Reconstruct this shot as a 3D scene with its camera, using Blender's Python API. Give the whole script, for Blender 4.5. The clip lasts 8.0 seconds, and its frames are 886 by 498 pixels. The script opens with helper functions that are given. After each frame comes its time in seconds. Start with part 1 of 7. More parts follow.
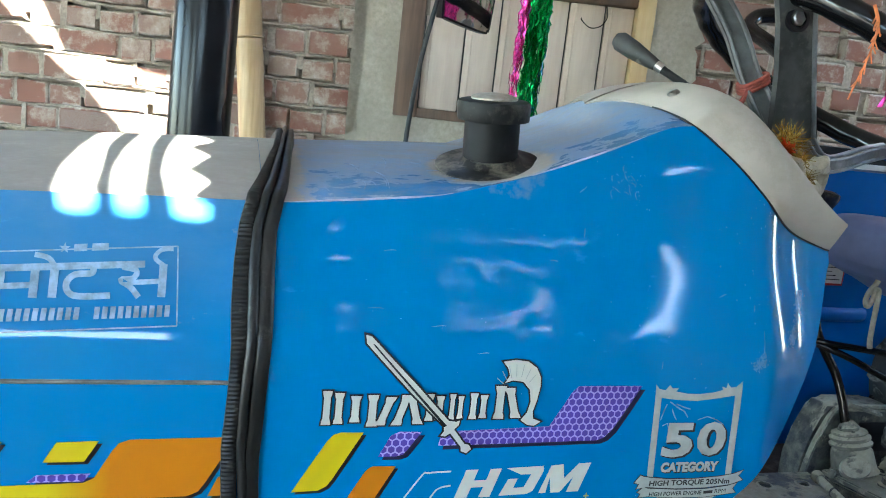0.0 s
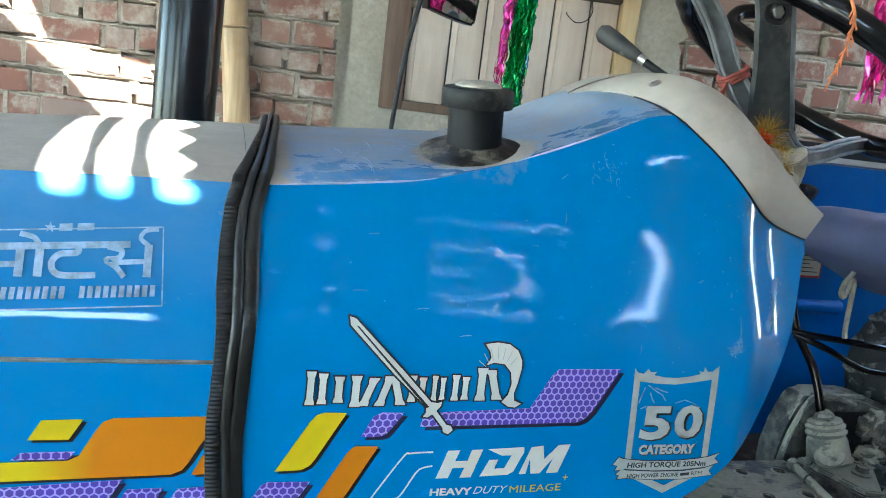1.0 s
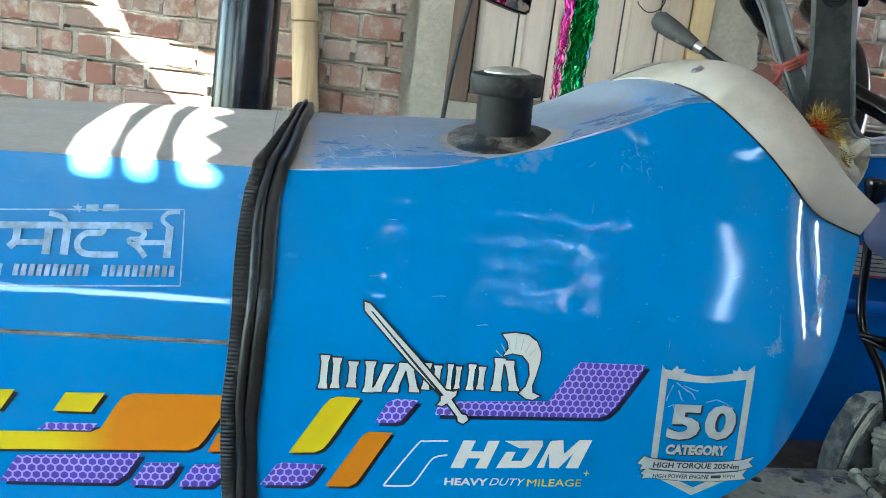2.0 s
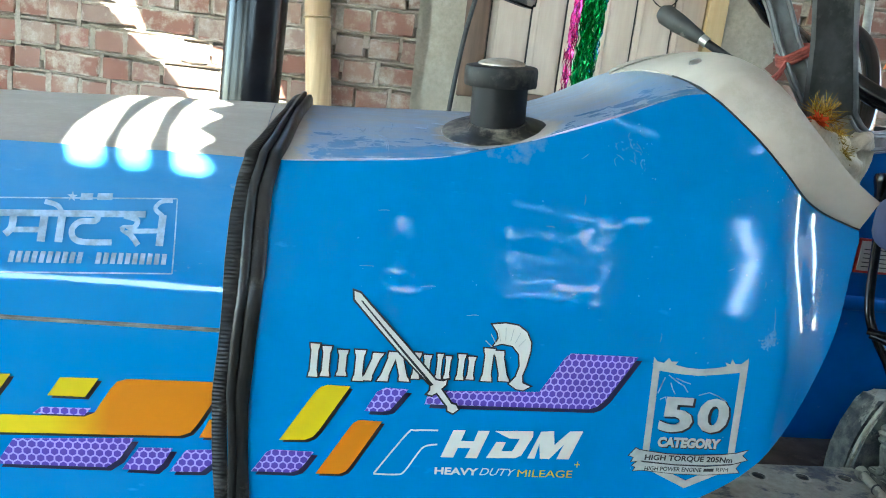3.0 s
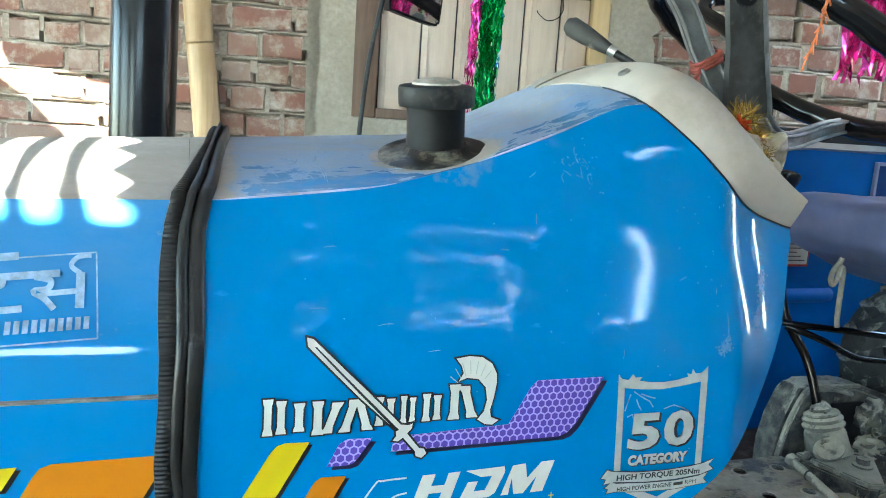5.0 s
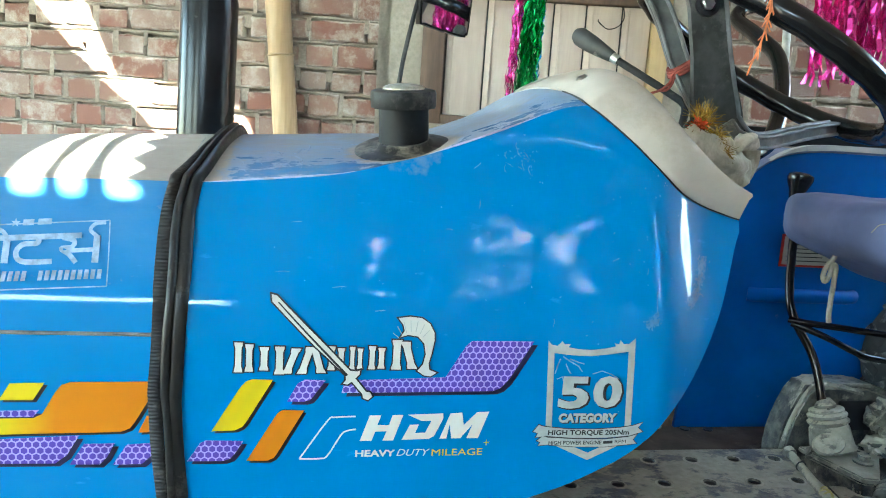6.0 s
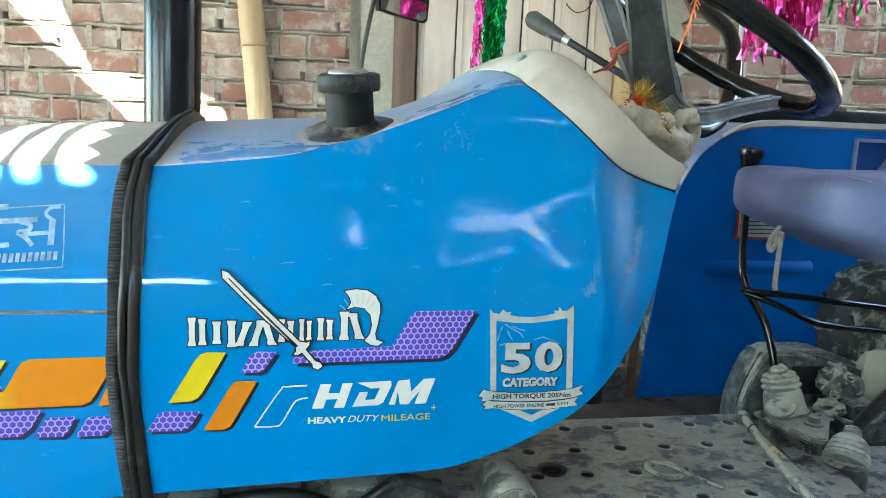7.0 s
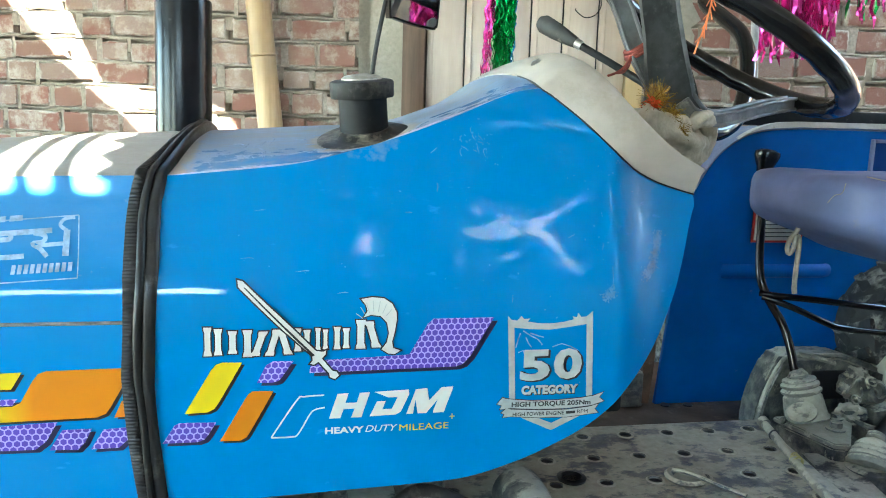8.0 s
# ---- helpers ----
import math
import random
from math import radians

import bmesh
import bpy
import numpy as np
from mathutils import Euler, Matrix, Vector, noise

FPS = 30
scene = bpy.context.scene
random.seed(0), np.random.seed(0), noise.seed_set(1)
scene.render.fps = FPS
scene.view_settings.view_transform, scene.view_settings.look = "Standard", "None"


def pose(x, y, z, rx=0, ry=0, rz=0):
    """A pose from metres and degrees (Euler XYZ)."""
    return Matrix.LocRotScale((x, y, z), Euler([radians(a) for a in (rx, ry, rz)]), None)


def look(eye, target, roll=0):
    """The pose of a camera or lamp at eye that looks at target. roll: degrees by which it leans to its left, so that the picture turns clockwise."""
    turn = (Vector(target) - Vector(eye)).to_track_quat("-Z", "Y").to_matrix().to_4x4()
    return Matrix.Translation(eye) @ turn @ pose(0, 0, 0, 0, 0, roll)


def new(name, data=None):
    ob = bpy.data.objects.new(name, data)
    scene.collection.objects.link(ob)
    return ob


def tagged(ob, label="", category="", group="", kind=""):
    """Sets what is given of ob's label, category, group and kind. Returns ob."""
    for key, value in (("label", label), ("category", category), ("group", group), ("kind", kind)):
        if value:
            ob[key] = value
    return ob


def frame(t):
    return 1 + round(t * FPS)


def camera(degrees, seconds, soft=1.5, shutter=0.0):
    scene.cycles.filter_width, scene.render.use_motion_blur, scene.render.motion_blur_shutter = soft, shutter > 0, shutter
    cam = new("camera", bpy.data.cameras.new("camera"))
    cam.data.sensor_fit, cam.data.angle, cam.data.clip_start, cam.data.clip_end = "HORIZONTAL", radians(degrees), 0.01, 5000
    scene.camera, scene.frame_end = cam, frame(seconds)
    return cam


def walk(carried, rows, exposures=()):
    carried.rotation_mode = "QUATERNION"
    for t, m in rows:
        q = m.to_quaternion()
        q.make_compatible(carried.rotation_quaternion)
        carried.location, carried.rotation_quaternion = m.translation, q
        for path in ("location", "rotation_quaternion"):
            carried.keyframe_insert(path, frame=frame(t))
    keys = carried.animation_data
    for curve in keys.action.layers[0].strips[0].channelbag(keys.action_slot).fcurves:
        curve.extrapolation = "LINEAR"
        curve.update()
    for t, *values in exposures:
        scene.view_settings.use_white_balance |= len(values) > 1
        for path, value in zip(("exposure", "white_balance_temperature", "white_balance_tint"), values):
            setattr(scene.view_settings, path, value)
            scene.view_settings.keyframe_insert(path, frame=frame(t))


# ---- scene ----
cam = camera(61.0, 8.0, soft=1.0)
PATH = [
    (0, (-0.261, -0.701, 1.266), (0.307, 1.188, 0.934), 6.3),
    (0.5, (-0.269, -0.712, 1.263), (0.328, 1.171, 0.95), 7.0),
    (1, (-0.262, -0.714, 1.256), (0.345, 1.161, 0.917), 6.9),
    (1.5, (-0.234, -0.713, 1.254), (0.258, 1.19, 0.885), 6.3),
    (2.8, (-0.167, -0.745, 1.257), (0.188, 1.186, 0.873), 7.5),
    (3, (-0.17, -0.734, 1.252), (0.188, 1.194, 0.862), 7.0),
    (3.5, (-0.201, -0.696, 1.259), (0.282, 1.215, 0.922), 5.8),
    (4, (-0.237, -0.661, 1.26), (0.417, 1.201, 0.936), 5.3),
    (4.5, (-0.249, -0.638, 1.253), (0.468, 1.197, 0.907), 5.1),
    (4.7, (-0.244, -0.645, 1.251), (0.446, 1.203, 0.919), 4.8),
    (5.8, (-0.112, -0.807, 1.251), (0.32, 1.121, 0.944), 3.4),
    (6, (-0.087, -0.852, 1.25), (0.283, 1.088, 0.936), 4.0),
    (6.5, (-0.046, -0.906, 1.247), (0.331, 1.034, 0.945), 2.9),
    (7, (-0.036, -0.91, 1.243), (0.357, 1.021, 0.901), 2.6),
    (7.5, (-0.038, -0.907, 1.246), (0.368, 1.029, 0.951), 2.2),
    (8, (-0.043, -0.898, 1.239), (0.326, 1.041, 0.917), 1.8),
]
walk(cam, [(t, look(eye, target, roll)) for t, eye, target, roll in PATH], exposures=[(0, 4.78, 6180, -2), (3.0, 5.00, 6190, -4), (4.6, 5.10, 6280, -5), (6.0, 5.22, 6450, -6), (8.0, 5.28, 6450, -6)])

# ---- light ----
world = bpy.data.worlds.new("sky")
scene.world = world
world.use_nodes = True
wn = world.node_tree.nodes
wl = world.node_tree.links
sky = wn.new("ShaderNodeTexSky")
sky.sky_type = "NISHITA"
sky.sun_disc = False
SUN_TRAVEL = Vector((-0.20, 0.62, -0.76)).normalized()
sky.sun_elevation = math.asin(-SUN_TRAVEL.z)
sky.sun_rotation = math.atan2(-SUN_TRAVEL.x, -SUN_TRAVEL.y)
wl.new(sky.outputs["Color"], wn["Background"].inputs["Color"])
wn["Background"].inputs["Strength"].default_value = 0.15
sun = new("sun", bpy.data.lights.new("sun", "SUN"))
sun.data.energy, sun.data.angle, sun.data.color = 4.0, radians(0.42), (1.0, 0.95, 0.87)
sun.matrix_world = look((0, 0, 6), Vector((0, 0, 6)) + SUN_TRAVEL)


# ---- materials ----
def nodes_of(name):
    m = bpy.data.materials.new(name)
    m.use_nodes = True
    t = m.node_tree
    return m, t.nodes, t.links, t.nodes["Principled BSDF"]


def noise_of(n, l, scale, detail=4.0, coords="Object", rough=0.6, stretch=None):
    tc = n.new("ShaderNodeTexCoord")
    nt = n.new("ShaderNodeTexNoise")
    nt.inputs["Scale"].default_value, nt.inputs["Detail"].default_value, nt.inputs["Roughness"].default_value = scale, detail, rough
    if stretch:
        mp = n.new("ShaderNodeMapping")
        mp.inputs["Scale"].default_value = stretch
        l.new(tc.outputs[coords], mp.inputs["Vector"])
        l.new(mp.outputs["Vector"], nt.inputs["Vector"])
    else:
        l.new(tc.outputs[coords], nt.inputs["Vector"])
    return nt.outputs["Fac"]


def ramp_of(n, l, fac, lo, hi, a=(0, 0, 0, 1), b=(1, 1, 1, 1)):
    r = n.new("ShaderNodeValToRGB")
    r.color_ramp.elements[0].position, r.color_ramp.elements[1].position = lo, hi
    r.color_ramp.elements[0].color, r.color_ramp.elements[1].color = a, b
    l.new(fac, r.inputs["Fac"])
    return r.outputs["Color"]


def mix_of(n, l, fac, a, b, kind="MIX"):
    m = n.new("ShaderNodeMix")
    m.data_type, m.blend_type = "RGBA", kind
    for sock, v in ((m.inputs[0], fac), (m.inputs[6], a), (m.inputs[7], b)):
        if isinstance(v, (int, float)):
            sock.default_value = v
        elif isinstance(v, tuple):
            sock.default_value = (*v, 1.0) if len(v) == 3 else v
        else:
            l.new(v, sock)
    return m.outputs[2]


def bump_of(n, l, bsdf, height, strength=0.3, dist=0.003):
    b = n.new("ShaderNodeBump")
    b.inputs["Strength"].default_value, b.inputs["Distance"].default_value = strength, dist
    l.new(height, b.inputs["Height"])
    l.new(b.outputs["Normal"], bsdf.inputs["Normal"])


def plain(name, col, rough=0.5, metal=0.0, vary=0.25, scale=30.0, bump=0.0, dust=0.0, coat=0.0, dcol=(0.30, 0.285, 0.25), spec=0.5):
    """Paint, plastic, steel and the like: a colour with two scales of variation, and grey-brown dust."""
    m, n, l, p = nodes_of(name)
    dark = tuple(c * (1 - vary) for c in col)
    light = tuple(min(1, c * (1 + vary)) for c in col)
    c = mix_of(n, l, ramp_of(n, l, noise_of(n, l, scale), 0.35, 0.65), dark, light)
    if dust:
        f = ramp_of(n, l, noise_of(n, l, scale * 0.6, 9.0, rough=0.72), 0.66 - 0.34 * dust, 0.74 - 0.22 * dust)
        c = mix_of(n, l, f, c, dcol)
    l.new(c, p.inputs["Base Color"])
    r = n.new("ShaderNodeMapRange")
    r.inputs["To Min"].default_value, r.inputs["To Max"].default_value = max(0.02, rough - 0.12), min(1, rough + 0.15)
    l.new(noise_of(n, l, scale * 2.7), r.inputs["Value"])
    l.new(r.outputs["Result"], p.inputs["Roughness"])
    p.inputs["Metallic"].default_value = metal
    p.inputs["Coat Weight"].default_value = coat
    p.inputs["Specular IOR Level"].default_value = spec
    if bump:
        bump_of(n, l, p, noise_of(n, l, scale * 4, 6.0), bump)
    return m


def bonnet_paint(name="blue_enamel", veil=0.0):
    """Glossy blue enamel; dust lies where the panel faces the sky, thick at its front, with rubbed patches; veil: a film of dust below the shoulder."""
    m, n, l, p = nodes_of(name)
    base = mix_of(n, l, noise_of(n, l, 5.0), (0.002, 0.187, 0.49), (0.003, 0.226, 0.565))
    scr = ramp_of(n, l, noise_of(n, l, 60.0, 8.0, stretch=(0.5, 1, 1.4)), 0.66, 0.74)
    base = mix_of(n, l, scr, base, (0.02, 0.26, 0.64))
    haze = ramp_of(n, l, noise_of(n, l, 7.0, 7.0, rough=0.65, stretch=(1.3, 1.0, 0.4)), 0.46, 0.72, (0, 0, 0, 1), (0.04, 0.04, 0.04, 1))
    base = mix_of(n, l, haze, base, (0.13, 0.34, 0.54))
    geo = n.new("ShaderNodeNewGeometry")
    sep = n.new("ShaderNodeSeparateXYZ")
    l.new(geo.outputs["Normal"], sep.inputs[0])
    tc = n.new("ShaderNodeTexCoord")
    pos = n.new("ShaderNodeSeparateXYZ")
    l.new(tc.outputs["Object"], pos.inputs[0])
    if veil:
        near_top = n.new("ShaderNodeMapRange")
        near_top.inputs["From Min"].default_value, near_top.inputs["From Max"].default_value = 1.05, 1.165
        near_top.inputs["To Min"].default_value, near_top.inputs["To Max"].default_value = 0.12 * veil, veil
        l.new(pos.outputs["Z"], near_top.inputs["Value"])
        patchy = n.new("ShaderNodeMath")
        patchy.operation = "MULTIPLY"
        l.new(near_top.outputs["Result"], patchy.inputs[0])
        l.new(ramp_of(n, l, noise_of(n, l, 16.0, 8.0, rough=0.65, stretch=(0.6, 1.0, 1.3)), 0.3, 0.62, (0.35, 0.35, 0.35, 1), (1, 1, 1, 1)), patchy.inputs[1])
        base = mix_of(n, l, patchy.outputs[0], base, (0.34, 0.40, 0.44))
    up = n.new("ShaderNodeMapRange")
    up.inputs["From Min"].default_value, up.inputs["From Max"].default_value = 0.82, 0.94
    uneven = n.new("ShaderNodeMath")
    uneven.operation = "MULTIPLY_ADD"
    l.new(noise_of(n, l, 45.0, 7.0, rough=0.7), uneven.inputs[0])
    uneven.inputs[1].default_value = 0.5
    l.new(sep.outputs["Z"], uneven.inputs[2])
    l.new(uneven.outputs[0], up.inputs["Value"])
    # thick dust ahead of a ragged line, a thin film behind it that is rubbed off near the shoulder
    ragged_x = n.new("ShaderNodeMath")
    ragged_x.operation = "MULTIPLY_ADD"
    l.new(noise_of(n, l, 34.0, 6.0, rough=0.7), ragged_x.inputs[0])
    ragged_x.inputs[1].default_value = 0.10
    l.new(pos.outputs["X"], ragged_x.inputs[2])
    front = n.new("ShaderNodeMapRange")
    front.inputs["From Min"].default_value, front.inputs["From Max"].default_value = -0.105, -0.135
    l.new(ragged_x.outputs[0], front.inputs["Value"])
    film = n.new("ShaderNodeMapRange")
    film.inputs["From Min"].default_value, film.inputs["From Max"].default_value = 0.075, 0.21
    film.inputs["To Min"].default_value, film.inputs["To Max"].default_value = 0.06, 0.46
    l.new(pos.outputs["Y"], film.inputs["Value"])
    streak = ramp_of(n, l, noise_of(n, l, 30.0, 8.0, rough=0.7, stretch=(0.6, 1.4, 1.0)), 0.38, 0.62)
    thin = n.new("ShaderNodeMath")
    thin.operation = "MULTIPLY_ADD"
    l.new(streak, thin.inputs[0])
    thin.inputs[1].default_value = 0.34
    l.new(film.outputs["Result"], thin.inputs[2])
    both = n.new("ShaderNodeMath")
    both.operation = "MAXIMUM"
    l.new(thin.outputs[0], both.inputs[0])
    l.new(front.outputs["Result"], both.inputs[1])
    dusty = n.new("ShaderNodeMath")
    dusty.operation = "MULTIPLY"
    l.new(both.outputs[0], dusty.inputs[0])
    l.new(up.outputs["Result"], dusty.inputs[1])
    # a ring of dust round the filler's flange
    gap_ = n.new("ShaderNodeVectorMath")
    gap_.operation = "DISTANCE"
    l.new(tc.outputs["Object"], gap_.inputs[0])
    gap_.inputs[1].default_value = (0.043, 0.150, 1.216)
    ring_ = n.new("ShaderNodeMath")
    ring_.operation = "MULTIPLY_ADD"
    l.new(noise_of(n, l, 40.0, 6.0), ring_.inputs[0])
    ring_.inputs[1].default_value = 0.030
    l.new(gap_.outputs["Value"], ring_.inputs[2])
    round_filler = n.new("ShaderNodeMapRange")
    round_filler.inputs["From Min"].default_value, round_filler.inputs["From Max"].default_value = 0.104, 0.086
    l.new(ring_.outputs[0], round_filler.inputs["Value"])
    most = n.new("ShaderNodeMath")
    most.operation = "MAXIMUM"
    l.new(dusty.outputs[0], most.inputs[0])
    l.new(round_filler.outputs["Result"], most.inputs[1])
    dusty = most
    tone = mix_of(n, l, ramp_of(n, l, noise_of(n, l, 11.0, 8.0, rough=0.7, stretch=(0.7, 1.5, 1.0)), 0.36, 0.66), (0.36, 0.325, 0.285), (0.49, 0.46, 0.425))
    tone = mix_of(n, l, ramp_of(n, l, noise_of(n, l, 120.0, 4.0), 0.35, 0.72), tone, (0.40, 0.36, 0.32))
    col = mix_of(n, l, dusty.outputs[0], base, tone)
    l.new(col, p.inputs["Base Color"])
    rr = n.new("ShaderNodeMapRange")
    p.inputs["Specular IOR Level"].default_value = 0.42
    rr.inputs["To Min"].default_value, rr.inputs["To Max"].default_value = 0.065, 0.7
    l.new(dusty.outputs[0], rr.inputs["Value"])
    l.new(rr.outputs["Result"], p.inputs["Roughness"])
    bump_of(n, l, p, noise_of(n, l, 8.0, 3.0, stretch=(0.55, 1.0, 2.4)), 0.13, 0.004)
    return m


def brick_mat(name="fired_brick", smeared=True):
    """Fired brick, limewash and mortar smeared over it, most of all over its edges."""
    m, n, l, p = nodes_of(name)
    info = n.new("ShaderNodeObjectInfo")
    geo = n.new("ShaderNodeNewGeometry")
    rnd = n.new("ShaderNodeMath")
    rnd.operation = "ADD"
    l.new(info.outputs["Random"], rnd.inputs[0])
    l.new(geo.outputs["Random Per Island"], rnd.inputs[1])
    fr = n.new("ShaderNodeMath")
    fr.operation = "FRACT"
    l.new(rnd.outputs[0], fr.inputs[0])
    r = n.new("ShaderNodeValToRGB")
    e = r.color_ramp.elements
    e[0].color, e[1].color = (0.175, 0.066, 0.046, 1), (0.27, 0.215, 0.185, 1)
    for pos, c in ((0.25, (0.215, 0.088, 0.062, 1)), (0.5, (0.235, 0.105, 0.075, 1)), (0.72, (0.23, 0.14, 0.11, 1)), (0.86, (0.25, 0.19, 0.16, 1))):
        x = e.new(pos)
        x.color = c
    l.new(fr.outputs[0], r.inputs["Fac"])
    grain = ramp_of(n, l, noise_of(n, l, 40.0, 6.0), 0.3, 0.75)
    c = mix_of(n, l, grain, r.outputs["Color"], (0.20, 0.105, 0.08))
    wp = n.new("ShaderNodeTexNoise")
    wp.inputs["Scale"].default_value, wp.inputs["Detail"].default_value, wp.inputs["Roughness"].default_value = 5.2, 9.0, 0.74
    l.new(geo.outputs["Position"], wp.inputs["Vector"])
    w2 = n.new("ShaderNodeTexNoise")
    w2.inputs["Scale"].default_value, w2.inputs["Detail"].default_value, w2.inputs["Roughness"].default_value = 2.6, 8.0, 0.7
    l.new(geo.outputs["Position"], w2.inputs["Vector"])
    film = ramp_of(n, l, w2.outputs["Fac"], 0.48, 0.66)
    c = mix_of(n, l, film, c, (0.285, 0.22, 0.175))
    lime = ramp_of(n, l, wp.outputs["Fac"], 0.50, 0.66)
    if smeared:
        tc = n.new("ShaderNodeTexCoord")
        xyz = n.new("ShaderNodeSeparateXYZ")
        l.new(tc.outputs["Object"], xyz.inputs[0])
        margins = []
        for axis, start, wide in (("X", 0.43, 0.07), ("Z", 0.36, 0.14)):
            size = n.new("ShaderNodeMath")
            size.operation = "ABSOLUTE"
            l.new(xyz.outputs[axis], size.inputs[0])
            mr = n.new("ShaderNodeMapRange")
            mr.inputs["From Min"].default_value, mr.inputs["From Max"].default_value = start, start + wide
            l.new(size.outputs[0], mr.inputs["Value"])
            margins.append(mr.outputs["Result"])
        rim_ = n.new("ShaderNodeMath")
        rim_.operation = "MAXIMUM"
        l.new(margins[0], rim_.inputs[0])
        l.new(margins[1], rim_.inputs[1])
        w3 = n.new("ShaderNodeTexNoise")
        w3.inputs["Scale"].default_value, w3.inputs["Detail"].default_value, w3.inputs["Roughness"].default_value = 11.0, 7.0, 0.7
        l.new(geo.outputs["Position"], w3.inputs["Vector"])
        both = n.new("ShaderNodeMath")
        both.operation = "MULTIPLY_ADD"
        l.new(rim_.outputs[0], both.inputs[0])
        both.inputs[1].default_value = 0.20
        l.new(w3.outputs["Fac"], both.inputs[2])
        edge_lime = ramp_of(n, l, both.outputs[0], 0.58, 0.74)
        lime = mix_of(n, l, 1.0, lime, edge_lime, "LIGHTEN")
    c = mix_of(n, l, lime, c, mix_of(n, l, ramp_of(n, l, noise_of(n, l, 55.0, 5.0), 0.35, 0.65), (0.355, 0.30, 0.25), (0.52, 0.465, 0.405)))
    l.new(c, p.inputs["Base Color"])
    p.inputs["Roughness"].default_value = 0.92
    bump_of(n, l, p, noise_of(n, l, 70.0, 6.0), 0.6, 0.004)
    return m


def rough_mat(name, a, b, scale=8.0, bump=0.5, grit=90.0):
    """Mortar, plaster, earth: two colours in large blotches, with grit."""
    m, n, l, p = nodes_of(name)
    c = mix_of(n, l, ramp_of(n, l, noise_of(n, l, scale, 7.0), 0.35, 0.68), a, b)
    c = mix_of(n, l, ramp_of(n, l, noise_of(n, l, grit, 4.0), 0.35, 0.8), c, tuple(v * 0.85 for v in a))
    l.new(c, p.inputs["Base Color"])
    p.inputs["Roughness"].default_value = 0.95
    bump_of(n, l, p, noise_of(n, l, grit * 0.5, 8.0), bump, 0.006)
    return m


def wood_mat(name, a, b, along=(14, 14, 1.2), rough=0.6):
    m, n, l, p = nodes_of(name)
    c = mix_of(n, l, ramp_of(n, l, noise_of(n, l, 3.0, 6.0, stretch=along), 0.3, 0.7), a, b)
    c = mix_of(n, l, ramp_of(n, l, noise_of(n, l, 2.0, 4.0), 0.45, 0.75), c, tuple(v * 0.8 for v in a))
    l.new(c, p.inputs["Base Color"])
    p.inputs["Roughness"].default_value = rough
    bump_of(n, l, p, noise_of(n, l, 6.0, 6.0, stretch=along), 0.25, 0.002)
    return m


def foil_mat(name, col, metal=0.85):
    m, n, l, p = nodes_of(name)
    geo = n.new("ShaderNodeNewGeometry")
    c = mix_of(n, l, geo.outputs["Random Per Island"], tuple(v * 0.5 for v in col), tuple(min(1, v * 1.3 + 0.03) for v in col))
    l.new(c, p.inputs["Base Color"])
    p.inputs["Metallic"].default_value, p.inputs["Roughness"].default_value = metal, 0.25
    return m


M_BLUE = bonnet_paint()
M_BLUE_FRONT = bonnet_paint("dusty_blue_enamel", 0.26)
M_BLUE2 = plain("blue_fender_paint", (0.003, 0.112, 0.41), 0.45, vary=0.15, scale=6, dust=0.03, spec=0.10)
M_BLUE3 = plain("dust_filmed_blue", (0.20, 0.225, 0.36), 0.6, vary=0.15, scale=9, dust=0.35, dcol=(0.34, 0.33, 0.36))
M_COWL = plain("grey_white_plastic", (0.47, 0.415, 0.355), 0.5, vary=0.10, scale=11, dust=0.30, dcol=(0.40, 0.345, 0.28))
M_BLACK = plain("black_plastic", (0.008, 0.008, 0.009), 0.4, vary=0.3, scale=20, dust=0.04, dcol=(0.08, 0.075, 0.07), spec=0.2)
M_BLACKG = plain("black_gloss_paint", (0.005, 0.005, 0.006), 0.17, vary=0.3, scale=12, spec=0.5)
M_RUBBER = plain("worn_rubber", (0.011, 0.011, 0.011), 0.33, vary=0.5, scale=35, bump=0.15, dust=0.26, dcol=(0.085, 0.08, 0.07))
M_EXHAUST = plain("black_stack_paint", (0.009, 0.009, 0.011), 0.2, vary=0.3, scale=12, spec=0.22)
M_TYRE = plain("dusty_tyre_rubber", (0.02, 0.02, 0.02), 0.7, vary=0.4, scale=20, bump=0.3, dust=0.40, dcol=(0.33, 0.32, 0.28))
M_STEEL = plain("grey_painted_steel", (0.022, 0.024, 0.026), 0.48, vary=0.45, scale=22, dust=0.34, dcol=(0.075, 0.075, 0.07), spec=0.35)


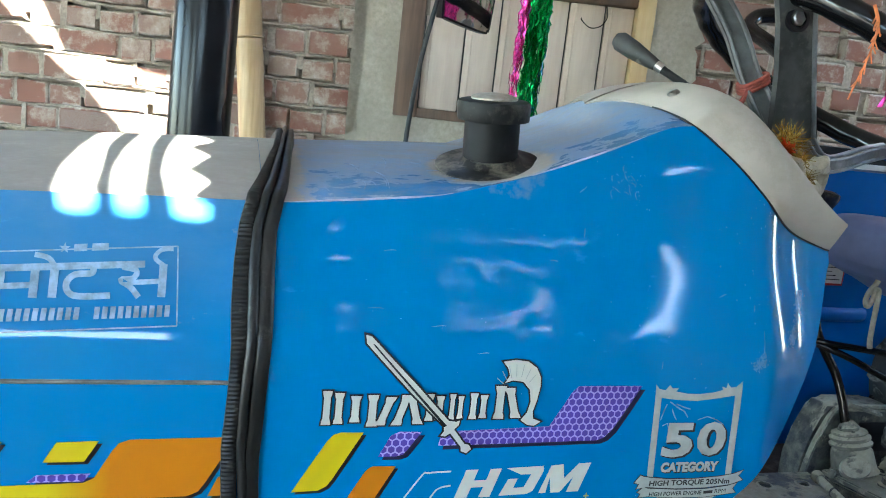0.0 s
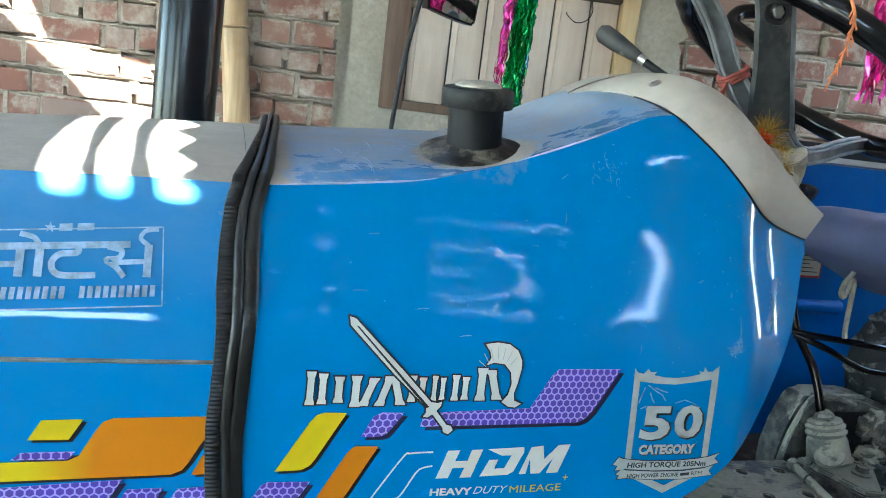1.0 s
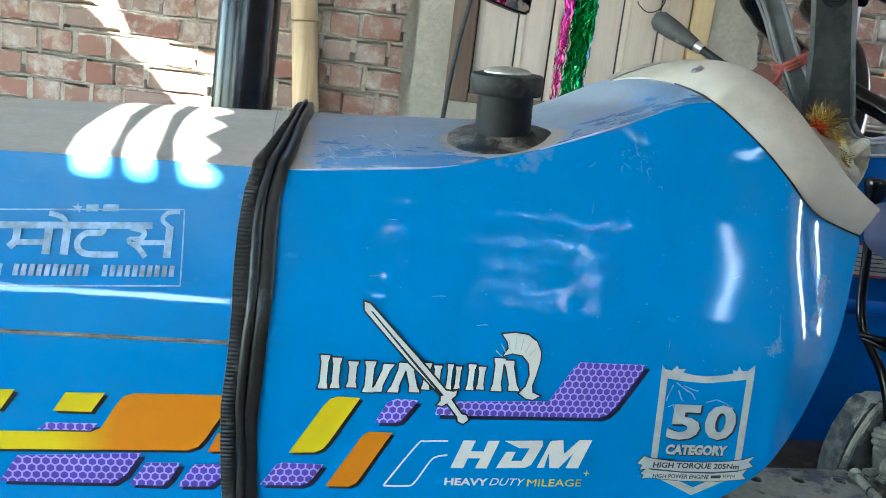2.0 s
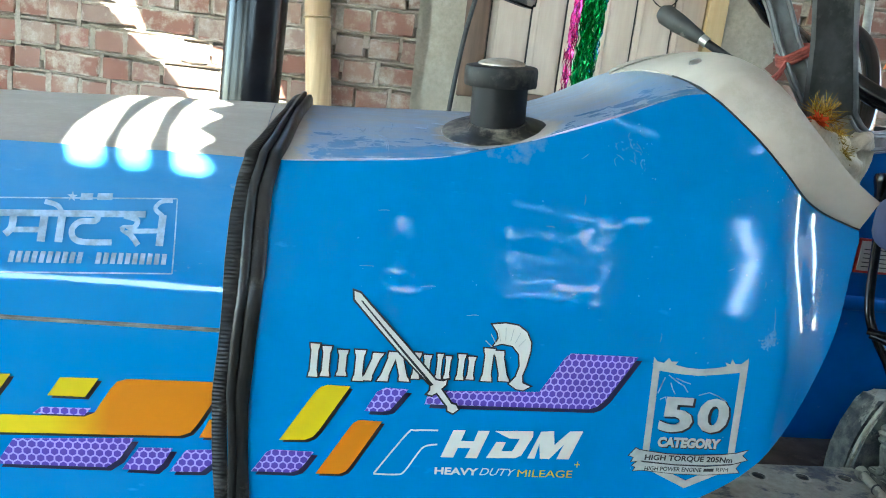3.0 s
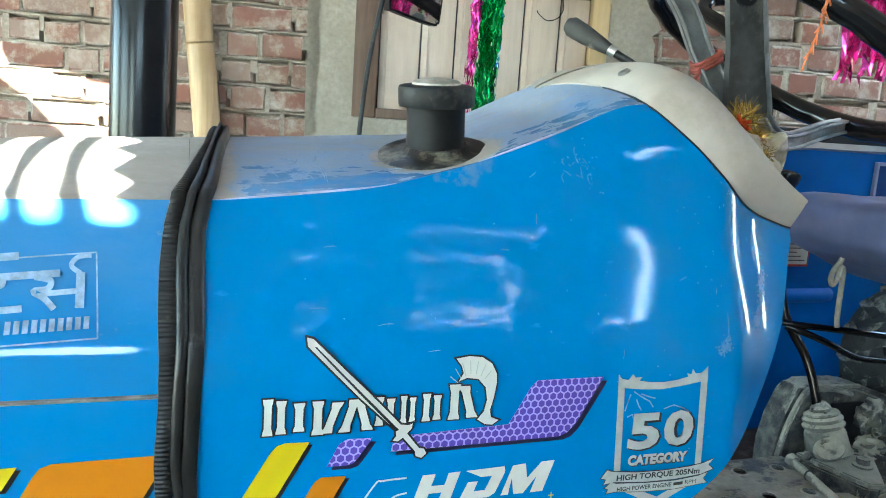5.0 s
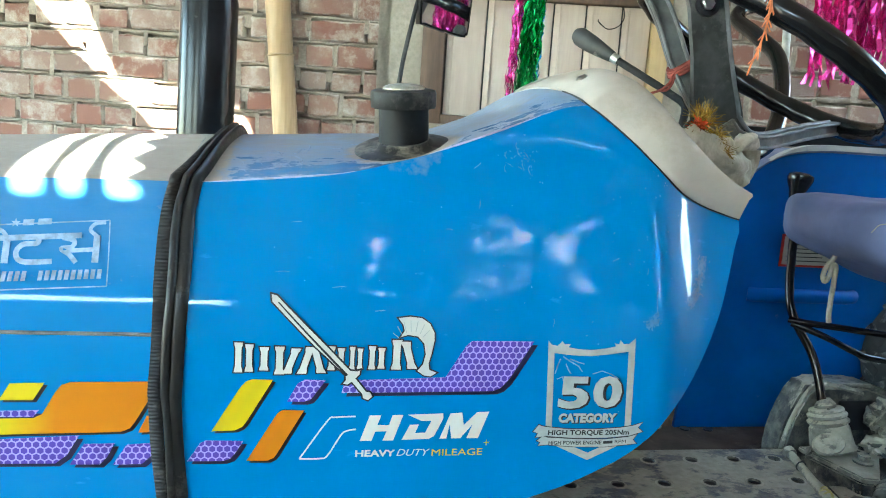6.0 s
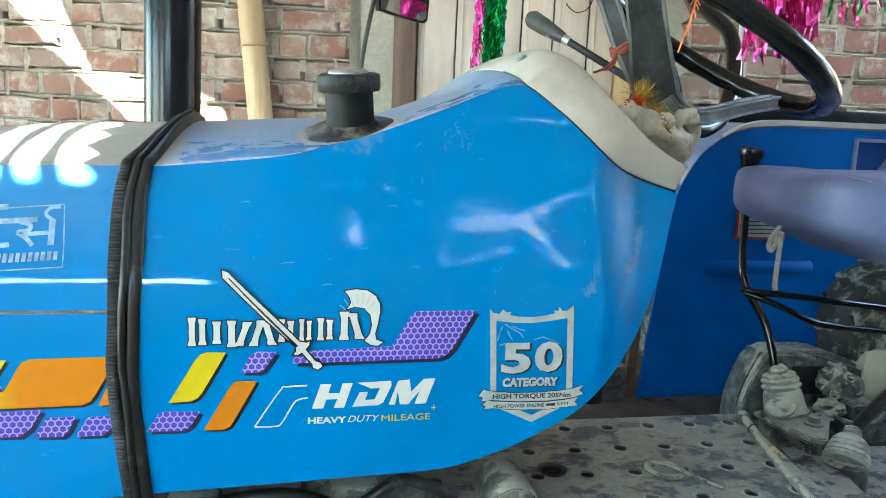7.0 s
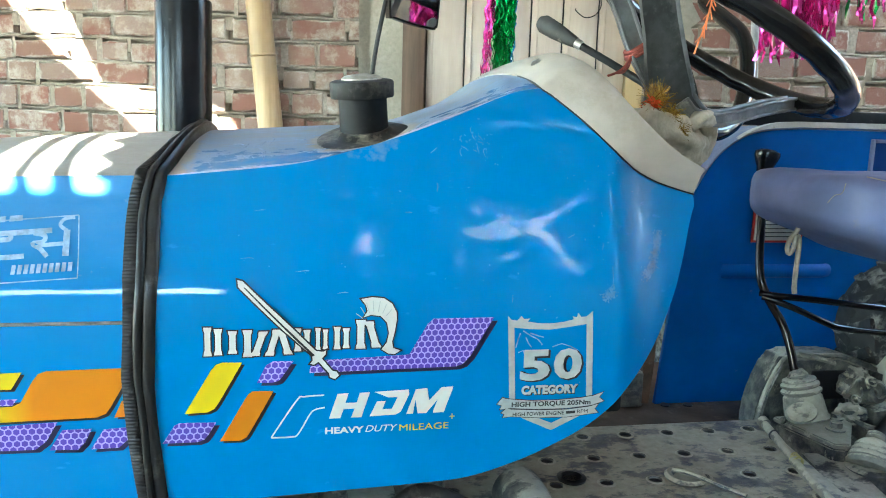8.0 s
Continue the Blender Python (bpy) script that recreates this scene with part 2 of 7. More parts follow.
def dust_and_shade_mat(name, base, dust, cover=0.5, rough=0.6):
    """Dark greasy metal on which dust lies: thick on what faces up, thin and patchy on the sides, so their shade is put
    into the colour too; with scraped bare spots.
    """
    m, n, l, p = nodes_of(name)
    geo = n.new("ShaderNodeNewGeometry")
    sep = n.new("ShaderNodeSeparateXYZ")
    l.new(geo.outputs["Normal"], sep.inputs[0])
    big = noise_of(n, l, 13.0, 9.0, rough=0.7, stretch=(1.0, 1.6, 1.0))
    lift = n.new("ShaderNodeMath")
    lift.operation = "MULTIPLY_ADD"
    l.new(sep.outputs["Z"], lift.inputs[0])
    lift.inputs[1].default_value = 0.17
    l.new(big, lift.inputs[2])
    f = ramp_of(n, l, lift.outputs[0], 0.62 - 0.1 * cover, 0.68 - 0.1 * cover)
    fine = ramp_of(n, l, noise_of(n, l, 70.0, 6.0), 0.3, 0.7)
    dcol = mix_of(n, l, fine, tuple(v * 0.72 for v in dust), dust)
    dark = mix_of(n, l, fine, base, tuple(v * 2.2 for v in base))
    thin = mix_of(n, l, ramp_of(n, l, noise_of(n, l, 28.0, 7.0, rough=0.7), 0.42, 0.7), dark, tuple(v * 0.5 for v in dust))
    l.new(mix_of(n, l, f, thin, dcol), p.inputs["Base Color"])
    r = n.new("ShaderNodeMapRange")
    r.inputs["To Min"].default_value, r.inputs["To Max"].default_value = rough - 0.15, 0.95
    l.new(f, r.inputs["Value"])
    l.new(r.outputs["Result"], p.inputs["Roughness"])
    bump_of(n, l, p, big, 0.5, 0.004)
    return m


M_CAST = dust_and_shade_mat("dusty_cast_iron", (0.022, 0.025, 0.028), (0.41, 0.395, 0.33), 0.3)
M_DUSTY = dust_and_shade_mat("dust_caked_steel", (0.030, 0.036, 0.045), (0.46, 0.44, 0.365), 0.95)
M_PLATE = dust_and_shade_mat("scuffed_footplate", (0.05, 0.058, 0.075), (0.46, 0.44, 0.365), 0.12)
M_PALEDUST = dust_and_shade_mat("pale_dust_on_rubber", (0.07, 0.07, 0.065), (0.52, 0.50, 0.42), 1.2, 0.7)
M_CHROME = plain("dull_chrome", (0.55, 0.55, 0.53), 0.3, metal=1.0, vary=0.2, scale=25)
M_BRICK = brick_mat()
M_BRICK_FAR = brick_mat("far_brick", False)
M_MORTAR = rough_mat("lime_mortar", (0.225, 0.19, 0.155), (0.43, 0.37, 0.305), 9.0, 0.9)
M_PLASTER = rough_mat("cement_plaster", (0.29, 0.255, 0.205), (0.43, 0.38, 0.315), 4.0, 0.25, 60.0)
M_EARTH = rough_mat("trodden_earth", (0.14, 0.12, 0.095), (0.22, 0.19, 0.155), 2.0, 0.6)
M_TIN = plain("weathered_tin", (0.43, 0.41, 0.38), 0.6, vary=0.3, scale=3, bump=0.2)
M_FRAME = wood_mat("dark_frame_wood", (0.075, 0.043, 0.028), (0.14, 0.082, 0.052))
M_PLANK = wood_mat("pale_shutter_wood", (0.50, 0.40, 0.33), (0.60, 0.50, 0.42), rough=0.5)
M_POST = wood_mat("yellow_post_wood", (0.48, 0.33, 0.16), (0.58, 0.43, 0.24))
M_BAMBOO = wood_mat("dry_bamboo", (0.34, 0.22, 0.105), (0.52, 0.37, 0.20), along=(22, 22, 0.8), rough=0.42)
M_WHITE = plain("decal_white", (0.66, 0.655, 0.60), 0.35, vary=0.05, scale=40)
M_SILVER = plain("decal_silver", (0.43, 0.45, 0.43), 0.35, vary=0.12, scale=60)
M_INK = plain("decal_black", (0.010, 0.010, 0.014), 0.35, vary=0.1)
M_NAVY = plain("decal_navy", (0.012, 0.015, 0.06), 0.35, vary=0.1)
M_ORANGE = plain("decal_orange", (0.62, 0.20, 0.006), 0.3, vary=0.07, scale=6)
M_YELLOW = plain("decal_yellow", (0.70, 0.535, 0.010), 0.3, vary=0.06, scale=6)
M_LAV = plain("decal_lavender", (0.50, 0.43, 0.84), 0.35, vary=0.06)
M_PURPLE = plain("decal_violet", (0.10, 0.055, 0.42), 0.35, vary=0.1)
M_SEAT = plain("faded_violet_vinyl", (0.145, 0.18, 0.34), 0.5, vary=0.18, scale=7, bump=0.15, dust=0.12)
M_CLOTH = plain("cream_cloth", (0.46, 0.40, 0.30), 0.9, vary=0.2, scale=50, bump=0.5)
M_ROPE = plain("cotton_rope", (0.38, 0.35, 0.28), 0.95, vary=0.2, scale=80, bump=0.5)
M_RED = plain("red_thread", (0.27, 0.06, 0.045), 0.8, vary=0.3, scale=60)
M_ORANGET = plain("orange_thread", (0.75, 0.22, 0.08), 0.8, vary=0.3, scale=60)
M_GREENF = foil_mat("green_foil", (0.01, 0.42, 0.08))
M_PINKF = foil_mat("pink_foil", (0.85, 0.05, 0.38))
M_BLUEF = foil_mat("blue_foil", (0.02, 0.30, 0.62))
M_GOLDF = foil_mat("gold_foil", (0.95, 0.56, 0.13), 0.7)
M_REDF = foil_mat("red_foil", (0.75, 0.10, 0.025), 0.4)
mm, nn, ll, pp = nodes_of("mirror_glass")
pp.inputs["Base Color"].default_value, pp.inputs["Metallic"].default_value, pp.inputs["Roughness"].default_value = (0.85, 0.87, 0.87, 1), 1.0, 0.03
M_MIRROR = mm


# ---- mesh helpers ----
def mesh_of(name, bm, material, smooth=True, angle=40):
    me = bpy.data.meshes.new(name)
    bmesh.ops.recalc_face_normals(bm, faces=bm.faces)
    bm.to_mesh(me)
    bm.free()
    for pg in me.polygons:
        pg.use_smooth = smooth
    if smooth:
        me.set_sharp_from_angle(angle=radians(angle))
    for m in material if isinstance(material, (list, tuple)) else (material,):
        me.materials.append(m)
    return me


def part(name, bm, material, parent, label="", smooth=True, angle=40):
    ob = new(name, mesh_of(name, bm, material, smooth, angle))
    ob.parent = parent
    return tagged(ob, label) if label else ob


def thing(name, label, category, group="", at=(0, 0, 0), kind=""):
    e = new(name)
    e.empty_display_size = 0.05
    e.location = at
    return tagged(e, label, category, group, kind)


def solid(name, bm, material, label, category, group="", kind="", smooth=True, angle=40):
    return tagged(new(name, mesh_of(name, bm, material, smooth, angle)), label, category, group, kind)


def add_box(bm, lo, hi, m=None, bevel=0.0):
    r = bmesh.ops.create_cube(bm, size=1.0)
    vs = r["verts"]
    c = [(a + b) / 2 for a, b in zip(lo, hi)]
    s = [b - a for a, b in zip(lo, hi)]
    for v in vs:
        v.co = Vector((v.co.x * s[0] + c[0], v.co.y * s[1] + c[1], v.co.z * s[2] + c[2]))
    if bevel:
        es = {e for v in vs for e in v.link_edges}
        out = bmesh.ops.bevel(bm, geom=list(es), offset=bevel, segments=2, affect="EDGES", profile=0.5)
        vs = list({v for f in out["faces"] for v in f.verts} | {v for v in vs if v.is_valid})
    if m is not None:
        bmesh.ops.transform(bm, matrix=m, verts=vs)
    return vs


def add_lathe(bm, profile, m=Matrix(), seg=32, cap=True):
    """Revolves (radius, height) pairs about the local z axis."""
    rings = []
    for r, h in profile:
        rings.append([bm.verts.new(m @ Vector((r * math.cos(2 * math.pi * k / seg), r * math.sin(2 * math.pi * k / seg), h))) for k in range(seg)])
    for a, b in zip(rings, rings[1:]):
        for k in range(seg):
            bm.faces.new((a[k], a[(k + 1) % seg], b[(k + 1) % seg], b[k]))
    if cap:
        bm.faces.new(rings[0][::-1])
        bm.faces.new(rings[-1])


def smooth_path(pts, n=8, closed=False):
    """Catmull-Rom through the points."""
    p = [Vector(q) for q in pts]
    out = []
    N = len(p)
    last = N if closed else N - 1
    for i in range(last):
        a, b, c, d = (p[(i - 1) % N], p[i], p[(i + 1) % N], p[(i + 2) % N]) if closed else (p[max(i - 1, 0)], p[i], p[i + 1], p[min(i + 2, N - 1)])
        for k in range(n):
            t = k / n
            out.append(0.5 * ((2 * b) + (c - a) * t + (2 * a - 5 * b + 4 * c - d) * t * t + (3 * b - a - 3 * c + d) * t ** 3))
    if not closed:
        out.append(p[-1])
    return out


def add_tube(bm, pts, rad, seg=10, closed=False, flat=1.0, radii=None, side=None):
    """A tube along points; flat squeezes it across; side: a fixed direction for its width."""
    p = [Vector(q) for q in pts]
    rings = []
    N = len(p)
    up = None
    for i in range(N):
        t = (p[(i + 1) % N] - p[i - 1]) if closed else (p[min(i + 1, N - 1)] - p[max(i - 1, 0)])
        t.normalize()
        if side is not None:
            a = Vector(side) - t * t.dot(Vector(side))
        elif up is None:
            a = t.orthogonal()
        else:
            a = up - t * t.dot(up)
        a.normalize()
        up = a
        b = t.cross(a)
        r = radii[i] if radii else rad
        rings.append([bm.verts.new(p[i] + a * r * math.cos(2 * math.pi * k / seg) + b * r * flat * math.sin(2 * math.pi * k / seg)) for k in range(seg)])
    for i in range(N if closed else N - 1):
        a, b = rings[i], rings[(i + 1) % N]
        for k in range(seg):
            bm.faces.new((a[k], a[(k + 1) % seg], b[(k + 1) % seg], b[k]))
    if not closed:
        bm.faces.new(rings[0][::-1])
        bm.faces.new(rings[-1])


def add_prism(bm, poly, lo, hi, axis="y", m=None):
    """A polygon (two coordinates) drawn out along an axis from lo to hi."""
    def at(a, b, c):
        v = {"y": (a, c, b), "z": (a, b, c), "x": (c, a, b)}[axis]
        return (m @ Vector(v)) if m is not None else Vector(v)
    A = [bm.verts.new(at(a, b, lo)) for a, b in poly]
    B = [bm.verts.new(at(a, b, hi)) for a, b in poly]
    n = len(poly)
    fs = [bm.faces.new(A), bm.faces.new(B[::-1])]
    for i in range(n):
        fs.append(bm.faces.new((A[i], B[i], B[(i + 1) % n], A[(i + 1) % n])))
    return A + B


def add_grid(bm, rows, close=False):
    """Quads over rows of points."""
    vs = [[bm.verts.new(q) for q in r] for r in rows]
    for a, b in zip(vs, vs[1:]):
        for k in range(len(a) - 1 + (1 if close else 0)):
            k2 = (k + 1) % len(a)
            try:
                bm.faces.new((a[k], a[k2], b[k2], b[k]))
            except ValueError:
                pass
    return vs


def lerp(table, x):
    return float(np.interp(x, [a for a, _ in table], [b for _, b in table]))


def bm_new():
    return bmesh.new()



# ---- the back wall: its own frame, u along it, n into it, z up ----
WN, WX, WD = Vector((0.26328, 0.96472, 0)), Vector((0.96472, -0.26328, 0)), 2.3213
WALL = Matrix(((WX.x, WN.x, 0, WN.x * WD), (WX.y, WN.y, 0, WN.y * WD), (0, 0, 1, 0), (0, 0, 0, 1)))
COURSE, Z_BED = 0.102, 1.466
WIN = (-0.245, 0.665, 1.272, 1.86)      # opening of the shuttered window: u from, to, z from, to

bm = bm_new()
for lo, hi in (((-4.0, 0.05, 0), (WIN[0], 0.22, 2.75)), ((WIN[1], 0.05, 0), (4.2, 0.22, 2.75)), ((WIN[0], 0.05, 0), (WIN[1], 0.22, WIN[2])), ((WIN[0], 0.05, WIN[3]), (WIN[1], 0.22, 2.75))):
    add_box(bm, lo, hi, WALL)
wall_back = solid("wall_north", bm, M_MORTAR, "unplastered red brick wall with thick uneven lime mortar joints", "wall", kind="structure", smooth=False)


def ragged(u0, z0, u1, z1, amp=0.02, step=0.03, sides="lrtb", seed=1):
    """An uneven outline of a plaster patch."""
    rng = random.Random(seed)
    out = []
    for (a, b, s) in (((u0, z0), (u1, z0), "b"), ((u1, z0), (u1, z1), "r"), ((u1, z1), (u0, z1), "t"), ((u0, z1), (u0, z0), "l")):
        L = math.hypot(b[0] - a[0], b[1] - a[1])
        n = max(1, int(L / step))
        for k in range(n):
            f = k / n
            q = [a[0] + (b[0] - a[0]) * f, a[1] + (b[1] - a[1]) * f]
            if s in sides and k:
                q[1 if s in "tb" else 0] += rng.uniform(-amp, amp)
            out.append(tuple(q))
    return out


def plaster(outline, thick, name="plaster"):
    b = bm_new()
    A = [b.verts.new(WALL @ Vector((u, -thick, z))) for u, z in outline]
    B = [b.verts.new(WALL @ Vector((u, 0.06, z))) for u, z in outline]
    n = len(A)
    b.faces.new(A)
    for i in range(n):
        b.faces.new((A[i], B[i], B[(i + 1) % n], A[(i + 1) % n]))
    bmesh.ops.triangulate(b, faces=[f for f in b.faces if len(f.verts) > 4])
    return part(name, b, M_PLASTER, wall_back, "grey cement plaster with a ragged edge", smooth=False)


plaster(ragged(-0.405, 0.9, WIN[0] + 0.002, 2.2, 0.032, sides="lt", seed=3), 0.012)
plaster(ragged(WIN[0], 0.95, WIN[1] + 0.3, WIN[2] - 0.002, 0.02, sides="b", seed=5), 0.010)
plaster(ragged(WIN[1] + 0.075, WIN[2] - 0.004, 0.93, 2.2, 0.03, sides="rt", seed=8), 0.011)

# window with closed plank shutters
window = thing("window_1", "closed wooden window shutter of pale planks in a dark frame", "window", kind="structure")
window.matrix_world = WALL


def wbox(name, lo, hi, mat, label="", bevel=0.003):
    b = bm_new()
    add_box(b, lo, hi, None, bevel)
    return part(name, b, mat, window, label)


wbox("window_frame", (WIN[0] - 0.004, -0.022, WIN[2]), (WIN[0] + 0.088, 0.07, WIN[3]), M_FRAME, "dark brown jamb")
wbox("window_frame", (WIN[0] + 0.0885, -0.016, WIN[2]), (WIN[1], 0.07, WIN[2] + 0.038), M_FRAME, "dark brown sill rail")
wbox("window_frame", (WIN[0] + 0.0885, -0.020, 1.782), (WIN[1], 0.07, WIN[3]), M_FRAME, "dark brown head rail")
wbox("window_frame", (WIN[1] + 0.002, -0.030, WIN[2] - 0.15), (WIN[1] + 0.070, 0.05, 2.3), M_POST, "yellowish wooden post")
edges = [WIN[0] + 0.09, 0.006, 0.140, 0.275, 0.405, 0.548, WIN[1]]
for a, b_ in zip(edges, edges[1:]):
    b = bm_new()
    add_box(b, (a + 0.0035, 0.012, WIN[2] + 0.039), (b_ - 0.0035, 0.034, 1.781), None, 0.004)
    part("plank", b, M_PLANK, window)
    b = bm_new()
    add_box(b, (a + 0.022, 0.006, WIN[2] + 0.040), (a + 0.030, 0.0125, 1.780), None, 0.002)
    part("bead", b, M_PLANK, window)
b = bm_new()
add_box(b, (WIN[0] + 0.06, 0.045, WIN[2] + 0.02), (WIN[1], 0.06, WIN[3] - 0.02))
part("backing", b, M_INK, window)
b = bm_new()
add_tube(b, smooth_path([(0.548, -0.004, 1.775), (0.552, -0.012, 1.735), (0.53, -0.016, 1.70), (0.49, -0.014, 1.69), (0.455, -0.01, 1.715), (0.452, -0.008, 1.725)], 5), 0.0022, 6)
part("wire_hook", b, M_BLACK, window, "bent black wire")


# ---- ground, and the unseen roof and other walls that shape the light ----
def sheet(name, lo, hi, z, mat, label, cat, n=60, amp=0.01, far=0):
    b = bm_new()
    rows = []
    xs = [lo[0] + (hi[0] - lo[0]) * i / n for i in range(n + 1)]
    ys = [lo[1] + (hi[1] - lo[1]) * i / n for i in range(n + 1)]
    if far:
        xs, ys = [-far, -far / 8] + xs + [far / 8, far], [-far, -far / 8] + ys + [far / 8, far]
    for y in ys:
        rows.append([(x, y, z + amp * noise.noise((x * 1.7, y * 1.7, 0))) for x in xs])
    add_grid(b, rows)
    return solid(name, b, mat, label, cat, kind="structure")


sheet("ground", (-4, -5), (5, 4), 0.0, M_EARTH, "trodden dusty earth floor", "ground", 50, 0.02, 400)

from mathutils.geometry import tessellate_polygon
ROOF_Z = 2.62


def up_sun(p):
    """The place on the roof that the sun's ray to p goes through."""
    s = (ROOF_Z - p.z) / SUN_TRAVEL.z
    q = p + SUN_TRAVEL * s
    return (q.x, q.y)


wall_light = [(-2.12, 1.88), (-1.78, 1.90), (-1.702, 1.686), (-1.645, 1.56), (-1.555, 1.372), (-1.41, 1.384), (-1.30, 1.352), (-1.143, 1.326), (-1.02, 1.275), (-0.97, 1.22), (-0.94, 1.13), (-0.95, 1.03), (-1.05, 0.92), (-1.28, 1.065), (-1.36, 1.128), (-1.48, 1.255), (-1.57, 1.315), (-1.765, 1.488), (-1.93, 1.674)]
hole_wall = [up_sun(WALL @ Vector((u, 0, z))) for u, z in wall_light]


def hood_hole(low, high, teeth=0):
    """A slit whose sun patch lies across the bonnet's shoulder; low and high: where it starts and ends along the bonnet there."""
    drop = [(0.050, 1.151), (0.054, 1.162), (0.072, 1.171), (0.09, 1.177), (0.129, 1.1845), (0.21, 1.2005), (0.30, 1.210)]

    def at(f):
        return low[0] + (high[0] - low[0]) * f, low[1] + (high[1] - low[1]) * f
    mid0, mid1 = at(0.5)
    left = [(low[0] + 0.014, 0.0495), (low[0] + 0.003, 0.0508), (low[0] - 0.003, 0.060), (mid0 - 0.006, 0.12), (high[0], 0.20), (high[0] + 0.006, 0.31)]
    right = [(high[1] + 0.004, 0.31), (high[1], 0.20), (mid1 - 0.001, 0.10), (mid1 - 0.001, 0.066), (low[1] - 0.001, 0.0508), (low[1] - 0.012, 0.0495)]
    if teeth:
        right = [(high[1] - 0.016, 0.31), (high[1] + 0.008, 0.255), (high[1] - 0.018, 0.215), (high[1] + 0.006, 0.180), (high[1] - 0.014, 0.130), (high[1] + 0.010, 0.096), (high[1] - 0.006, 0.062), (low[1], 0.0515), (low[1] - 0.014, 0.0495)]
    return [up_sun(Vector((x, y, lerp(drop, y)))) for x, y in left + right]


def crack(path, wide, seed):
    """A ragged crack in the unseen tin along a path, added for bright streaks in the paint's reflection."""
    rg = random.Random(seed)
    line = smooth_path([(x, y, 0) for x, y in path], 5)
    near, far_side = [], []
    for k, q in enumerate(line):
        t = (line[min(k + 1, len(line) - 1)] - line[max(k - 1, 0)]).normalized()
        end = 0.25 if k in (0, len(line) - 1) else 1.0
        near.append((q.x - t.y * wide * end * rg.uniform(0.25, 1.2), q.y + t.x * wide * end * rg.uniform(0.25, 1.2)))
        far_side.append((q.x + t.y * wide * end * rg.uniform(0.25, 1.2), q.y - t.x * wide * end * rg.uniform(0.25, 1.2)))
    return near + far_side[::-1]


# made-up openings: slits shape sun patches, cracks add reflections, the last brightens the right
holes = [hole_wall, hood_hole((-0.406, -0.372), (-0.408, -0.389)), hood_hole((-0.356, -0.330), (-0.363, -0.346)), hood_hole((-0.306, -0.266), (-0.321, -0.287), 1),
         crack([(0.70, -1.90), (0.84, -1.93), (0.97, -1.88), (1.10, -1.95), (1.22, -2.10)], 0.011, 3),
         crack([(1.27, -2.22), (1.42, -2.50), (1.54, -2.74)], 0.008, 4), crack([(0.76, -2.21), (0.90, -2.245), (1.03, -2.15)], 0.007, 6),
         [(0.247, -2.10), (0.243, -1.97), (0.247, -1.88), (0.255, -1.89), (0.258, -1.98), (0.256, -2.08)],
         [(1.945, -2.01), (1.985, -1.99), (2.10, -2.27), (2.26, -2.63), (2.48, -3.03), (2.68, -3.42), (2.64, -3.44), (2.44, -3.05), (2.22, -2.65), (2.06, -2.29)],
         [(3.0, -0.1), (4.65, -0.12), (4.65, 1.6), (3.1, 1.5)]]
outer = [(-4.6, -3.9), (5.0, -3.9), (5.0, 3.9), (-4.6, 3.9)]
b = bm_new()
loops = [[Vector((x, y, 0)) for x, y in lp] for lp in [outer] + holes]
flat = [v for lp in loops for v in lp]
tri = tessellate_polygon(loops)
lowv = [b.verts.new((v.x, v.y, ROOF_Z)) for v in flat]
highv = [b.verts.new((v.x, v.y, ROOF_Z + 0.004)) for v in flat]
for t3 in tri:
    b.faces.new([lowv[i] for i in t3])
    b.faces.new([highv[i] for i in t3[::-1]])
k0 = 0
for lp in loops:
    n = len(lp)
    for i in range(n):
        b.faces.new((lowv[k0 + i], lowv[k0 + (i + 1) % n], highv[k0 + (i + 1) % n], highv[k0 + i]))
    k0 += n
solid("ceiling", b, M_TIN, "unseen tin roof sheet, holed to shape sun patches and reflections", "roof", kind="structure", smooth=False)

def panel_wall(name, origin, turn, length, height, gaps, label, mat=None):
    """A wall with openings that go through; gaps: from, to, sill, head."""
    b = bm_new()
    m = pose(*origin, 0, 0, turn)
    cuts = sorted({0.0, length, *[g[0] for g in gaps], *[g[1] for g in gaps]})
    for a, c in zip(cuts, cuts[1:]):
        g = [q for q in gaps if q[0] <= a + 1e-6 and q[1] >= c - 1e-6]
        z = 0.0
        for q in sorted(g, key=lambda q: q[2]):
            if q[2] > z:
                add_box(b, (a, 0, z), (c, 0.2, q[2]), m)
            z = q[3]
        if z < height:
            add_box(b, (a, 0, z), (c, 0.2, height), m)
    return solid(name, b, mat or M_MORTAR, label, "wall", kind="structure", smooth=False)


# unseen walls, added to shape light; the pale east one bounces it
panel_wall("wall_west", (-4.4, -3.4, 0), 90, 7.6, 2.6, [(0.9, 3.4, 0.0, 2.3), (4.2, 6.6, 0.9, 2.3)], "unseen side wall, its open bays added to let light in")
panel_wall("wall_east", (4.8, -3.4, 0), 90, 6.6, 2.6, [(3.5, 3.68, 0.9, 2.4)], "unseen pale side wall with a slit, added to bounce light", rough_mat("pale_bounce_wall", (0.55, 0.53, 0.50), (0.68, 0.67, 0.64), 3.0, 0.3))
panel_wall("wall_south", (-4.4, -3.6, 0), 0, 9.2, 2.6, [(0.1, 1.5, 0.0, 2.3), (2.3, 3.9, 2.0, 2.35), (7.06, 7.13, 0.9, 2.6)], "unseen front wall, its openings added for light and reflections")


